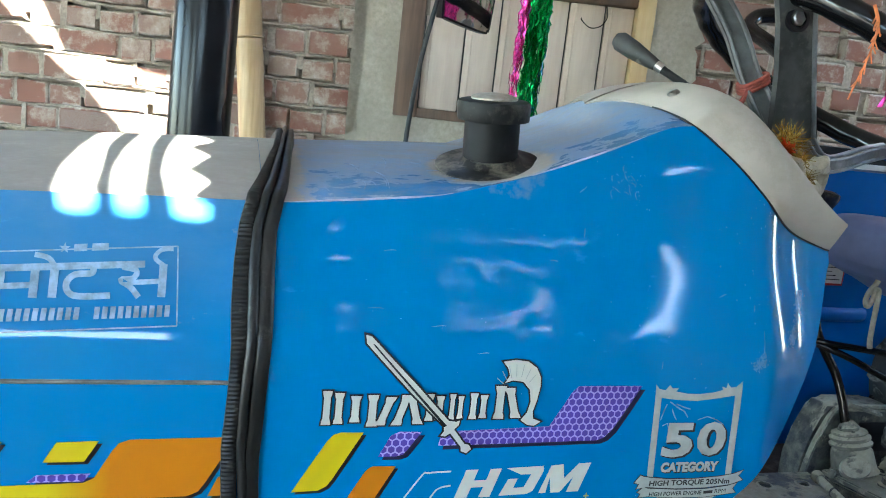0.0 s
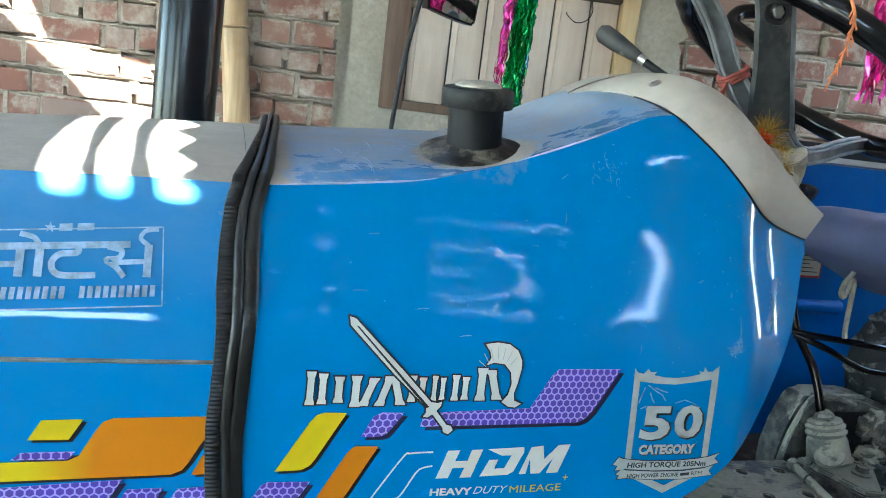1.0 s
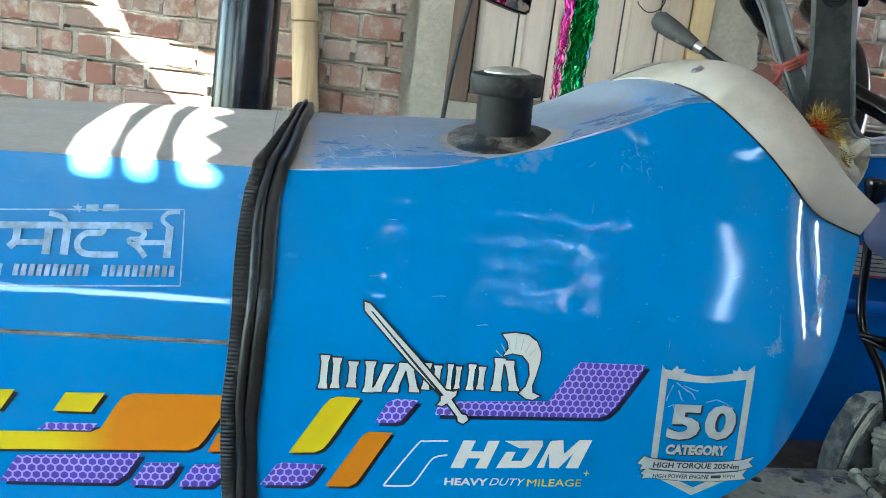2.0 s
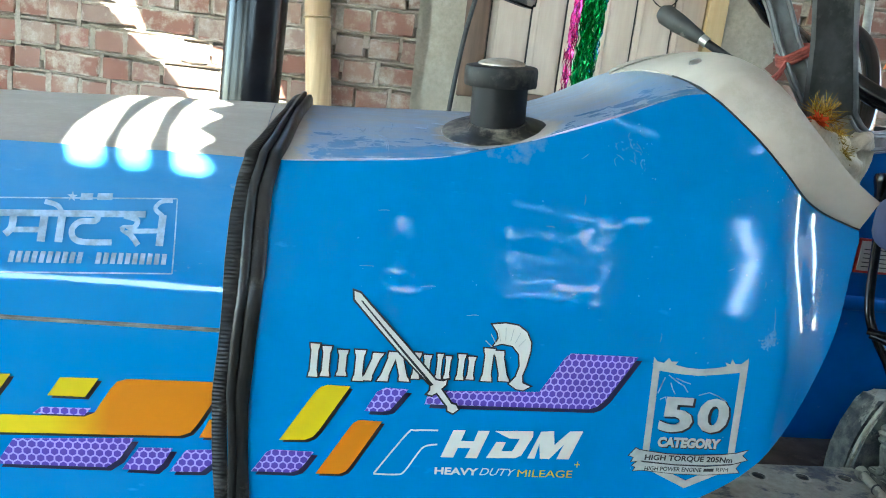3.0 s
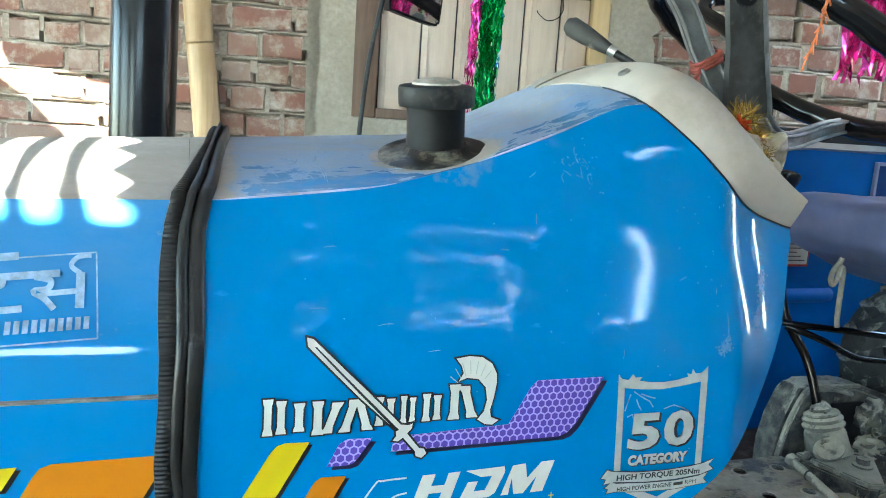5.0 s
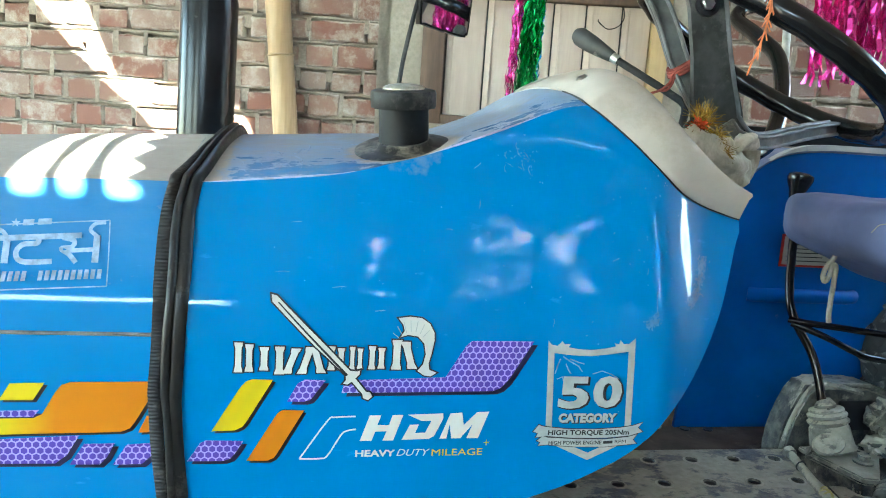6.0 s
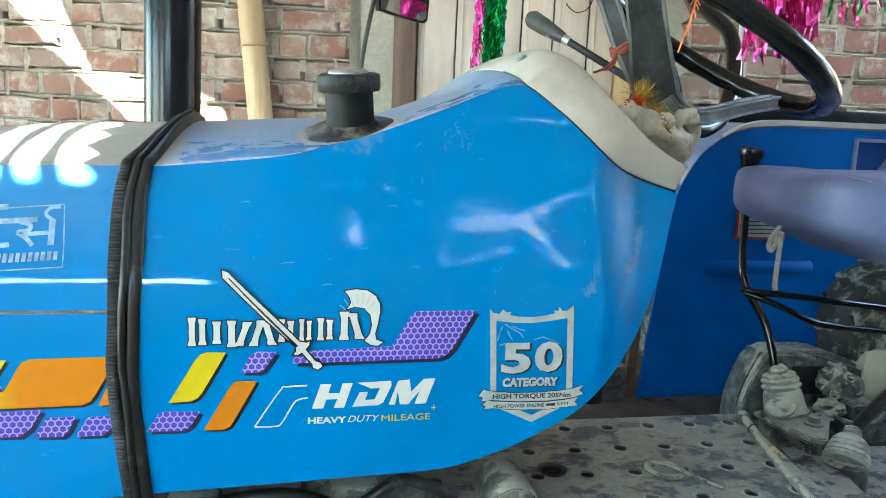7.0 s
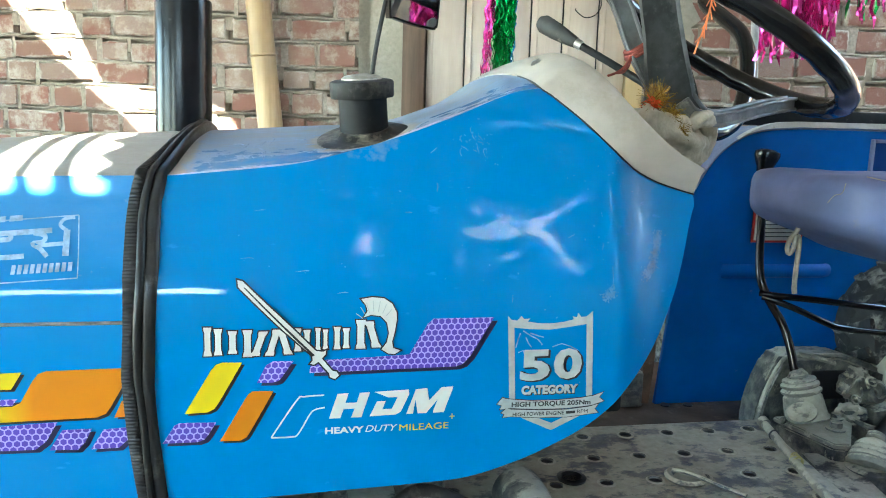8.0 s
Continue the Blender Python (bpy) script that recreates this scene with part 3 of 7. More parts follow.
# ---- the tractor ----
tractor = thing("tractor", "dusty blue tractor with grey dash cowl and decals in a shed", "tractor")
YC = 0.305
TUM = [(0.70, 0.020), (0.765, 0.007), (0.80, 0.001), (0.84, 0.0), (1.00, 0.0), (1.035, 0.004), (1.065, 0.015), (1.14, 0.047), (1.17, 0.055), (1.25, 0.068), (1.31, 0.10)]
BEND = [(0.372, 0.0), (0.40, 0.0135), (0.425, 0.029), (0.45, 0.0415), (0.475, 0.049), (0.50, 0.053), (0.515, 0.057)]
ZB = [(-1.3, 0.72), (-0.2, 0.771), (0.0, 0.779), (0.16, 0.785), (0.20, 0.794), (0.252, 0.812), (0.313, 0.841), (0.345, 0.861), (0.375, 0.889), (0.40, 0.911), (0.42, 0.929), (0.44, 0.955), (0.455, 0.987), (0.47, 1.032), (0.485, 1.066), (0.50, 1.103), (0.515, 1.150)]
ZC = [(-1.3, 1.12), (-0.45, 1.163), (-0.31, 1.168), (-0.2, 1.170), (-0.12, 1.179), (-0.06, 1.186), (-0.03, 1.191), (0.06, 1.217), (0.127, 1.243), (0.152, 1.253), (0.20, 1.273), (0.24, 1.289), (0.273, 1.294)]
ZT = [(-1.3, 1.15), (-0.48, 1.202), (-0.38, 1.210), (-0.25, 1.218), (-0.15, 1.224), (-0.05, 1.232), (0.04, 1.238), (0.10, 1.247), (0.19, 1.281), (0.235, 1.318), (0.273, 1.33)]
ZK = [(0.273, 1.294), (0.30, 1.273), (0.336, 1.244), (0.363, 1.220), (0.384, 1.203), (0.41, 1.186), (0.45, 1.170), (0.515, 1.152)]
X_SPLIT, X_NOSE = -0.224, -1.15


def soft(table, x, r):
    """The table rounded off over a width of 2 r."""
    return sum(lerp(table, x + r * (k / 4)) * (5 - abs(k)) for k in range(-4, 5)) / 25


def side_y(x, z):
    front = 0.06 * max(0.0, (-0.55 - x) / 0.6) ** 2
    swage = 0.0020 * (math.tanh((z - 1.140) / 0.003) + math.tanh((z - 1.062) / 0.003)) * lerp([(-0.1, 1.0), (0.08, 0.9), (0.22, 0.0)], x)
    return soft(TUM, z, 0.022) + soft(BEND, x, 0.014) + front + swage


def column(x, zlo=None, zhi=None, ns=34, nt=12):
    """One section of the bonnet at x, from its lower edge over the shoulder to the middle or to the dash cowl."""
    z0 = soft(ZB, x, 0.022) if zlo is None else zlo
    top = x < 0.273
    z1 = (soft(ZC, x, 0.02) if top else soft(ZK, x, 0.016)) if zhi is None else zhi
    pts = []
    for k in range(ns + 1):
        z = z0 + (z1 - z0) * k / ns
        pts.append((x, side_y(x, z), z))
    if zhi is None and top:
        y0, y1 = pts[-1][1], YC
        zt = soft(ZT, x, 0.02)
        if x > 0.23:
            y1 = y0 + (YC - y0) * math.sqrt((0.273 - x) / 0.043)
        for k in range(1, nt + 1):
            y = y0 + (y1 - y0) * k / nt
            s = min(1.0, (y - y0) / (YC - y0))
            dip = 0.017 * math.exp(-((x - 0.043) ** 2 + (y - 0.15) ** 2) / 0.055 ** 2)
            pts.append((x, y, z1 + (zt - z1) * (1 - (1 - s) ** 1.7) - dip))
    elif zhi is None:
        pts += [pts[-1]] * nt
    return pts


def both_sides(b, cols):
    add_grid(b, cols)
    add_grid(b, [[(x, 2 * YC - y, z) for x, y, z in c] for c in cols])


def lip(cols, dy=0.012):
    """A folded-in edge below the first point of every section."""
    return [[(c[0][0] - 0.004, c[0][1] + dy, c[0][2] + 0.004), (c[0][0] - 0.001, c[0][1] + 0.003, c[0][2] - 0.002)] + c for c in cols]


def xs_of(a, b_, n):
    return [a + (b_ - a) * i / n for i in range(n + 1)]


b = bm_new()
cols = lip([column(x) for x in xs_of(X_SPLIT + 0.0004, 0.21, 40) + xs_of(0.22, 0.273, 12)[:-1] + xs_of(0.2731, 0.515, 46)])
both_sides(b, cols)
bmesh.ops.remove_doubles(b, verts=b.verts, dist=0.0002)
tank_cover = part("tank_cover", b, M_BLUE, tractor, "glossy blue rear bonnet cover, dusty on top", angle=30)

b = bm_new()
cols = [[(x, side_y(x, 1.004) + 0.010, 1.0085)] + column(x, 1.0058, None, 22) for x in xs_of(X_NOSE, X_SPLIT, 40)]
both_sides(b, cols)
bonnet = part("bonnet", b, M_BLUE_FRONT, tractor, "glossy blue bonnet, thick dust on top", angle=30)
b = bm_new()
cols = lip([column(x, None, 1.0015, 24) + [(x, side_y(x, 1.0) + 0.010, 1.0005)] for x in xs_of(X_NOSE, X_SPLIT, 30)])
both_sides(b, cols)
part("side_panel", b, M_BLUE_FRONT, tractor, "glossy blue lower bonnet panel", angle=30)
b = bm_new()
add_tube(b, [(x, side_y(x, 1.0035) + 0.0022, 1.0035) for x in xs_of(X_NOSE + 0.02, X_SPLIT - 0.002, 40)], 0.0021, 6)
part("panel_gap", b, plain("gap_dust", (0.24, 0.225, 0.20), 0.9, vary=0.35, scale=60), tractor, "dusty gap between bonnet and lower panel")
b = bm_new()
add_box(b, (X_NOSE + 0.005, 0.075, 0.78), (0.25, 2 * YC - 0.075, 1.12), None, 0.02)
part("engine_bay", b, M_INK, tractor)
b = bm_new()
add_box(b, (X_NOSE - 0.02, 0.10, 0.74), (X_NOSE + 0.01, 2 * YC - 0.10, 1.10), None, 0.012)
part("grille", b, M_BLACK, tractor, "black radiator grille")

# grey cowl round the dashboard
near_k = [(x, side_y(x, soft(ZK, x, 0.016)), soft(ZK, x, 0.016)) for x in xs_of(0.515, 0.2735, 30)]
for k in range(1, 9):
    f = k / 8
    x = 0.273 - 0.043 * f * f
    c = column(x)
    near_k.append(c[-1] if k < 8 else (0.23, YC, soft(ZT, 0.23, 0.02)))
out_k = smooth_path([(0.516, 0.085, 1.190), (0.48, 0.070, 1.204), (0.45, 0.066, 1.222), (0.42, 0.067, 1.247), (0.395, 0.074, 1.272), (0.37, 0.090, 1.302), (0.348, 0.110, 1.325), (0.332, 0.135, 1.338), (0.326, 0.17, 1.346), (0.33, 0.23, 1.352), (0.335, YC, 1.355)], 6)


def resample(pts, n):
    p = [Vector(q) for q in pts]
    d = [0.0]
    for a, c in zip(p, p[1:]):
        d.append(d[-1] + (c - a).length)
    out = []
    for k in range(n + 1):
        s = d[-1] * k / n
        i = max(j for j in range(len(d)) if d[j] <= s + 1e-9)
        i = min(i, len(p) - 2)
        f = (s - d[i]) / max(1e-9, d[i + 1] - d[i])
        out.append(p[i].lerp(p[i + 1], min(1, f)))
    return out


KA, KB = resample(near_k, 48), resample(out_k, 48)
b = bm_new()
rows = []
for a, c in zip(KA, KB):
    mid_y = Vector((0, YC, 1.2))
    inward = Vector((0.0, 1.0, -0.6)).normalized()
    bulge = Vector((-0.25, -0.75, 0.6)).normalized()
    r = [a + inward * 0.010 + Vector((0, 0, 0)), a + bulge * 0.0008, a + bulge * 0.003]
    for f in (0.12, 0.3, 0.5, 0.7, 0.85, 0.95):
        r.append(a.lerp(c, f) + bulge * (0.004 + 0.006 * math.sin(math.pi * f)))
    r += [c + bulge * 0.003, c + Vector((0.004, 0.003, -0.002)), c + Vector((0.003, 0.012, -0.010)), c + Vector((-0.005, 0.03, -0.03))]
    rows.append(r)
add_grid(b, rows)
add_grid(b, [[Vector((q.x, 2 * YC - q.y, q.z)) for q in r] for r in rows])
# front fall of the cowl's lower tip
add_grid(b, [[rows[0][j] for j in range(1, 10)], [Vector((q.x + 0.006, q.y + 0.012, q.z - 0.002)) for q in rows[0][1:10]], [Vector((q.x, q.y + 0.05, q.z - 0.004)) for q in rows[0][1:10]]])
cowl = part("dash_cowl", b, M_COWL, tractor, "greyish white plastic dash cowl", angle=50)
b = bm_new()
add_tube(b, [q + Vector((-0.0006, -0.0012, 0.0004)) for q in KA[:37]], 0.0013, 6)
part("cowl_seam", b, M_INK, tractor, "dark gap between bonnet cover and cowl")
b = bm_new()
dash_rows = []
for c in KB:
    dash_rows.append([Vector((c.x - 0.004, c.y + 0.02 + (2 * YC - 2 * c.y - 0.04) * f, c.z - 0.02)) for f in (0, 0.25, 0.5, 0.75, 1)])
add_grid(b, dash_rows)
add_box(b, (0.42, 0.16, 0.80), (0.455, 2 * YC - 0.16, 1.18), None, 0.01)
part("dashboard", b, M_BLACK, tractor, "black instrument panel below the cowl")
for sx, sy, sz in ((0.290, 0.176, 1.3335),):
    b = bm_new()
    tilt = Matrix.Translation((sx, sy, sz)) @ Matrix.Rotation(radians(-30), 4, "Y") @ Matrix.Rotation(radians(16), 4, "X")
    add_lathe(b, [(0.0085, -0.002), (0.0085, 0.001), (0.006, 0.0035), (0.003, 0.0042)], tilt, 14)
    add_box(b, (-0.0055, -0.0008, 0.0035), (0.0055, 0.0008, 0.0047), tilt)
    part("screw", b, M_CHROME, cowl, "dull steel screw")

# fuel filler
FIL = Matrix.Translation((0.043, 0.156, 1.2145))
filler = thing("fuel_filler", "", "")
filler.parent = tractor
TF = FIL @ Matrix.Translation((0, -0.004, 0.0065)) @ Matrix.Rotation(radians(14), 4, "X") @ Matrix.Rotation(radians(-9), 4, "Y")
b = bm_new()
add_lathe(b, [(0.034, 0.012), (0.039, 0.0065), (0.052, 0.0045), (0.060, 0.0050), (0.0665, 0.0025), (0.0675, -0.001), (0.066, -0.005), (0.058, -0.012)], TF, 40)
part("flange", b, plain("dusty_black_flange", (0.010, 0.010, 0.011), 0.4, vary=0.3, scale=30, dust=0.5, dcol=(0.22, 0.195, 0.155), spec=0.35), filler, "dusty black rubber flange")
TN = FIL @ Matrix.Rotation(radians(6), 4, "X") @ Matrix.Rotation(radians(-4.5), 4, "Y")
b = bm_new()
add_lathe(b, [(0.0345, -0.012), (0.0335, 0.004), (0.0330, 0.030), (0.0328, 0.064)], TN, 40)
part("neck", b, plain("filler_black", (0.007, 0.007, 0.008), 0.5, vary=0.4, scale=26, dust=0.25, dcol=(0.045, 0.042, 0.037), spec=0.22), filler, "matt black plastic filler neck")
b = bm_new()
add_lathe(b, [(0.034, 0.060), (0.0425, 0.0605), (0.0434, 0.063), (0.0437, 0.079), (0.0425, 0.0825), (0.038, 0.084), (0.029, 0.0845)], TN, 14)
part("cap", b, plain("dusty_cap_black", (0.012, 0.012, 0.012), 0.5, vary=0.4, scale=28, dust=0.45, dcol=(0.07, 0.065, 0.055), spec=0.25), filler, "faceted black screw cap", angle=25)
b = bm_new()
add_lathe(b, [(0.0275, 0.084), (0.0275, 0.0865), (0.025, 0.0885), (0.018, 0.0905), (0.008, 0.0918), (0.001, 0.092)], TN, 30)
part("cap_disc", b, plain("dusty_zinc", (0.42, 0.39, 0.33), 0.5, metal=0.6, vary=0.2, scale=60, dust=0.3), filler, "dusty metal cap centre")

# exhaust stack
exhaust = thing("exhaust_stack", "", "")
exhaust.parent = tractor
EX = Matrix.Translation((-0.340, 1.0, 0)) @ Matrix.Rotation(radians(1.0), 4, "Y")
b = bm_new()
add_lathe(b, [(0.05, 0.86), (0.0635, 0.875), (0.064, 0.90), (0.064, 1.500), (0.0625, 1.510), (0.050, 1.513)], EX, 48)
part("muffler", b, M_EXHAUST, exhaust, "glossy black vertical silencer")
b = bm_new()
add_lathe(b, [(0.044, 1.495), (0.044, 1.62), (0.040, 1.622), (0.038, 1.60)], EX, 32)
part("outlet", b, M_BLACK, exhaust, "black exhaust outlet")
b = bm_new()
add_tube(b, smooth_path([(-0.340, 1.0, 0.875), (-0.340, 1.0, 0.80), (-0.31, 0.85, 0.76), (-0.28, 0.58, 0.80)], 6), 0.03, 14)
part("elbow", b, M_CAST, exhaust)



def strip(b, pts, w, th, side):
    """A flat bar along a path; side: the direction across its width."""
    p = [Vector(q) for q in pts]
    rows = []
    for i, q in enumerate(p):
        t = (p[min(i + 1, len(p) - 1)] - p[max(i - 1, 0)]).normalized()
        s = (Vector(side) - t * t.dot(Vector(side))).normalized()
        n = t.cross(s)
        ww = w[i] if isinstance(w, (list, tuple)) else w
        rows.append([q + s * ww / 2 + n * th / 2, q - s * ww / 2 + n * th / 2, q - s * ww / 2 - n * th / 2, q + s * ww / 2 - n * th / 2])
    vs = add_grid(b, rows, close=True)
    b.faces.new(vs[0])
    b.faces.new(vs[-1][::-1])


# ---- steering ----
steer = thing("steering_wheel", "", "")
steer.parent = tractor
SC = Vector((0.653, 0.321, 1.4076))
SA, SB = Vector((0.8720, 0.0, -0.4894)), Vector((0.0575, 0.9931, 0.1024))
SN = SA.cross(SB)
RIM_R = 0.2335


def rim_at(deg, out=0.0):
    """A place on the steering wheel's rim."""
    a = radians(deg)
    return SC + (SA * math.cos(a) + SB * math.sin(a)) * (RIM_R + out)


b = bm_new()
rows = []
for k in range(144):
    a = 2 * math.pi * k / 144
    radial = SA * math.cos(a) + SB * math.sin(a)
    ring = []
    for j in range(16):
        f = 2 * math.pi * j / 16
        under = max(0.0, -math.sin(f)) ** 0.5
        r = 0.0188 + 0.0009 * under * math.sin(k * 2 * math.pi / 6)
        ring.append(SC + radial * (RIM_R + r * math.cos(f)) + SN * r * math.sin(f))
    rows.append(ring)
add_grid(b, rows + rows[:1], close=True)
bmesh.ops.remove_doubles(b, verts=b.verts, dist=0.0001)
rim = part("rim", b, M_BLACKG, steer, "glossy black steering wheel rim with finger grips", angle=80)


def channel(b, pts, w, th, side, lip_h=0.006, lip_w=0.003):
    """A pressed steel arm: a flat web with a raised flange along both edges."""
    strip(b, pts, w, th, side)
    p = [Vector(q) for q in pts]
    for sg in (-1, 1):
        edge = []
        for i, q in enumerate(p):
            t = (p[min(i + 1, len(p) - 1)] - p[max(i - 1, 0)]).normalized()
            sd = (Vector(side) - t * t.dot(Vector(side))).normalized()
            n = t.cross(sd)
            n = n if n.y < 0 else -n
            ww = w[i] if isinstance(w, (list, tuple)) else w
            edge.append(q + sd * sg * (ww / 2 - lip_w) + n * (th / 2 + lip_h / 2 - 0.001))
        add_tube(b, edge, lip_w, 8)


near_arm = smooth_path([(0.466, 0.200, 1.497), (0.484, 0.213, 1.457), (0.497, 0.218, 1.41), (0.519, 0.23, 1.345), (0.540, 0.245, 1.297), (0.552, 0.26, 1.262)], 6)
n_ = len(near_arm) - 1
b = bm_new()
strip(b, near_arm, [lerp([(0, 0.064), (0.2, 0.056), (0.45, 0.058), (0.7, 0.078), (1, 0.098)], k / n_) for k in range(n_ + 1)], 0.010, (1, 0, 0.35))
near_spoke = part("spoke", b, plain("rubbed_spoke_steel", (0.05, 0.053, 0.053), 0.5, vary=0.4, scale=26, dust=0.42, dcol=(0.12, 0.12, 0.11), spec=0.35), steer, "wide flat dark steel spoke, rubbed and dusty")
b = bm_new()
edge = [q + Vector((1, 0, 0.35)).normalized() * lerp([(0, 0.036), (0.2, 0.029), (0.45, 0.030), (0.7, 0.034), (0.86, 0.036)], k / n_) + Vector((0, -0.006, 0)) for k, q in enumerate(near_arm) if k <= 0.86 * n_]
add_tube(b, [rim_at(217) + Vector((0.004, 0, -0.012))] + edge + smooth_path([edge[-1], (0.592, 0.238, 1.282), (0.612, 0.243, 1.277), (0.66, 0.268, 1.283), (0.74, 0.308, 1.299), (0.812, 0.344, 1.309)], 5)[1:], 0.0035, 8)
part("flange", b, plain("rubbed_grey_edge", (0.16, 0.17, 0.18), 0.35, metal=0.5, vary=0.3, scale=30), near_spoke, "bare rubbed edge of the spoke")
b = bm_new()
BOLT = Matrix.Translation((0.482, 0.205, 1.458)) @ Matrix.Rotation(radians(84), 4, "X")
add_lathe(b, [(0.019, -0.004), (0.019, 0.001), (0.013, 0.002), (0.013, -0.003)], BOLT, 20)
part("bolt_ring", b, M_INK, near_spoke, "dark ring round the spoke's bolt")
b = bm_new()
add_lathe(b, [(0.0105, -0.004), (0.0105, 0.003), (0.008, 0.005), (0.003, 0.005)], BOLT, 6)
part("bolt", b, M_CHROME, near_spoke, "dull hexagon bolt")
b = bm_new()
channel(b, smooth_path([(0.555, 0.240, 1.290), (0.572, 0.238, 1.270), (0.605, 0.248, 1.263), (0.66, 0.273, 1.268), (0.74, 0.313, 1.284), (0.815, 0.350, 1.296), (0.85, 0.37, 1.300)], 6), 0.024, 0.012, (0, 0, 1))
part("spoke", b, plain("worn_spoke_steel", (0.16, 0.155, 0.15), 0.5, metal=0.15, vary=0.3, scale=24, dust=0.3), steer, "bent grey steel spoke, worn bright")
b = bm_new()
channel(b, smooth_path([(0.474, 0.405, 1.520), (0.480, 0.375, 1.487), (0.488, 0.342, 1.444), (0.501, 0.314, 1.385), (0.513, 0.290, 1.345), (0.536, 0.275, 1.30), (0.56, 0.285, 1.275)], 6), 0.034, 0.008, (1, -0.25, 0.25), 0.010, 0.0035)
part("spoke", b, plain("grey_channel_steel", (0.11, 0.115, 0.118), 0.46, metal=0.15, vary=0.3, scale=24, dust=0.3, dcol=(0.18, 0.17, 0.155)), steer, "grey pressed steel channel spoke")
b = bm_new()
channel(b, smooth_path([(0.585, 0.32, 1.30), (0.600, 0.37, 1.335), (0.625, 0.43, 1.378), (0.655, 0.50, 1.412), (0.668, 0.535, 1.425)], 5), 0.030, 0.008, (1, 0, -0.4), 0.008)
part("spoke", b, M_STEEL, steer, "dark grey steel spoke to the far rim")
b = bm_new()
add_tube(b, [(0.43, 0.305, 1.10), (0.50, 0.308, 1.18), (0.57, 0.312, 1.262)], 0.032, 18)
add_lathe(b, [(0.044, -0.03), (0.048, -0.01), (0.042, 0.012), (0.022, 0.02)], Matrix.Translation((0.575, 0.312, 1.270)) @ SN.to_track_quat("Z", "Y").to_matrix().to_4x4(), 20)
part("steering_column", b, M_BLACK, steer, "black steering column and hub")
b = bm_new()
band = smooth_path([(0.487, 0.300, 1.362), (0.500, 0.291, 1.371), (0.518, 0.290, 1.383), (0.524, 0.312, 1.386), (0.508, 0.326, 1.378), (0.489, 0.318, 1.366)], 4, closed=True)
for dz in (-0.005, 0.0, 0.005):
    add_tube(b, [q + Vector((-0.3 * dz, 0, dz)) for q in band], 0.0036, 8, closed=True)
solid("tied_thread", b, M_RED, "red thread tied round the steering spoke", "thread")
b = bm_new()
for dx in (0, -0.009):
    add_tube(b, smooth_path([(0.488, 0.296, 1.363), (0.484 + dx * 0.5, 0.292, 1.348), (0.475 + dx, 0.290, 1.336), (0.464 + dx * 1.8, 0.290, 1.334 - abs(dx) * 0.6)], 4), 0.0022, 6)
solid("thread_ends", b, M_RED, "frayed red thread ends below the knot", "thread")

# ---- far mudguard ----
fender = thing("mudguard", "", "", at=Vector((-0.043, -0.898, 1.239)) * -0.0395)
fender.scale = (1.0395, 1.0395, 1.0395)
fender.parent = tractor
FP = [(0.745, 0.60), (0.763, 0.80), (0.776, 0.95), (0.794, 1.08), (0.818, 1.14), (0.853, 1.192), (0.905, 1.232), (0.96, 1.250), (1.04, 1.2565), (1.9, 1.262), (1.9, 0.60)]
b = bm_new()
fp = [tuple(q)[:2] for q in smooth_path([(x, z, 0) for x, z in FP[:-2]], 5)] + FP[-2:]
add_prism(b, fp, 0.62, 0.630)
rim_line = [q for q in fp[:-1] if q[1] > 1.11]
cover = []
cov = bm_new()
for (x, z), (x2, z2) in zip(rim_line, rim_line[1:] + [(rim_line[-1][0] + 0.1, rim_line[-1][1])]):
    t = Vector((x2 - x, z2 - z)).normalized()
    nx, nz = -t.y * 0.006, t.x * 0.006
    cover.append([(x, 0.622, z), (x + nx * 0.7, 0.6185, z + nz * 0.7), (x + nx, 0.623, z + nz), (x + nx, 0.98, z + nz), (x, 0.98, z)])
add_grid(cov, cover)
guard = part("guard", b, M_BLUE2, fender, "blue steel mudguard, dusty on top", angle=35)
part("cover", cov, M_BLUE3, fender, "blue top sheet filmed with dust", angle=35)
b = bm_new()
low = [q for q in rim_line if q[0] > 0.885]
add_prism(b, [(x, z + 0.005) for x, z in low] + [(x, z + 0.0055 + 0.0115 * min(1.0, (x - 0.885) / 0.10)) for x, z in low[::-1]], 0.613, 0.632)
part("edge_strip", b, plain("dusty_white_edge", (0.55, 0.53, 0.50), 0.7, vary=0.12, scale=10, dust=0.2), fender, "dusty pale edge strip")
b = bm_new()
add_box(b, (1.00, 0.92, 1.267), (1.9, 0.96, 1.312), None, 0.005)
part("rail", b, M_BLACK, fender, "black top rail")
b = bm_new()
add_tube(b, [(0.885, 0.622, 0.938), (0.90, 0.613, 0.938), (1.13, 0.613, 0.938), (1.150, 0.622, 0.938)], 0.016, 10, flat=0.8, side=(0, 0, 1))
part("swage", b, M_BLUE2, fender, "pressed rib")
b = bm_new()
for lo, hi in (((1.226, 0.612, 1.09), (1.234, 0.622, 1.240)), ((1.2345, 0.612, 1.232), (1.40, 0.622, 1.240))):
    add_box(b, lo, hi, None, 0.002)
part("recess_frame", b, M_BLUE3, fender, "folded edge of the recess")
# flat plate; the shade inside the recess is put into its dark blue
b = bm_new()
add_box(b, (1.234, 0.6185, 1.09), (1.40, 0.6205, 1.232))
part("recess", b, plain("shaded_blue", (0.003, 0.035, 0.15), 0.5, vary=0.2, scale=8, spec=0.1), fender, "flat dark blue plate, shade of the recess painted in")
b = bm_new()
add_box(b, (0.949, 0.6165, 1.003), (1.075, 0.6195, 1.075))
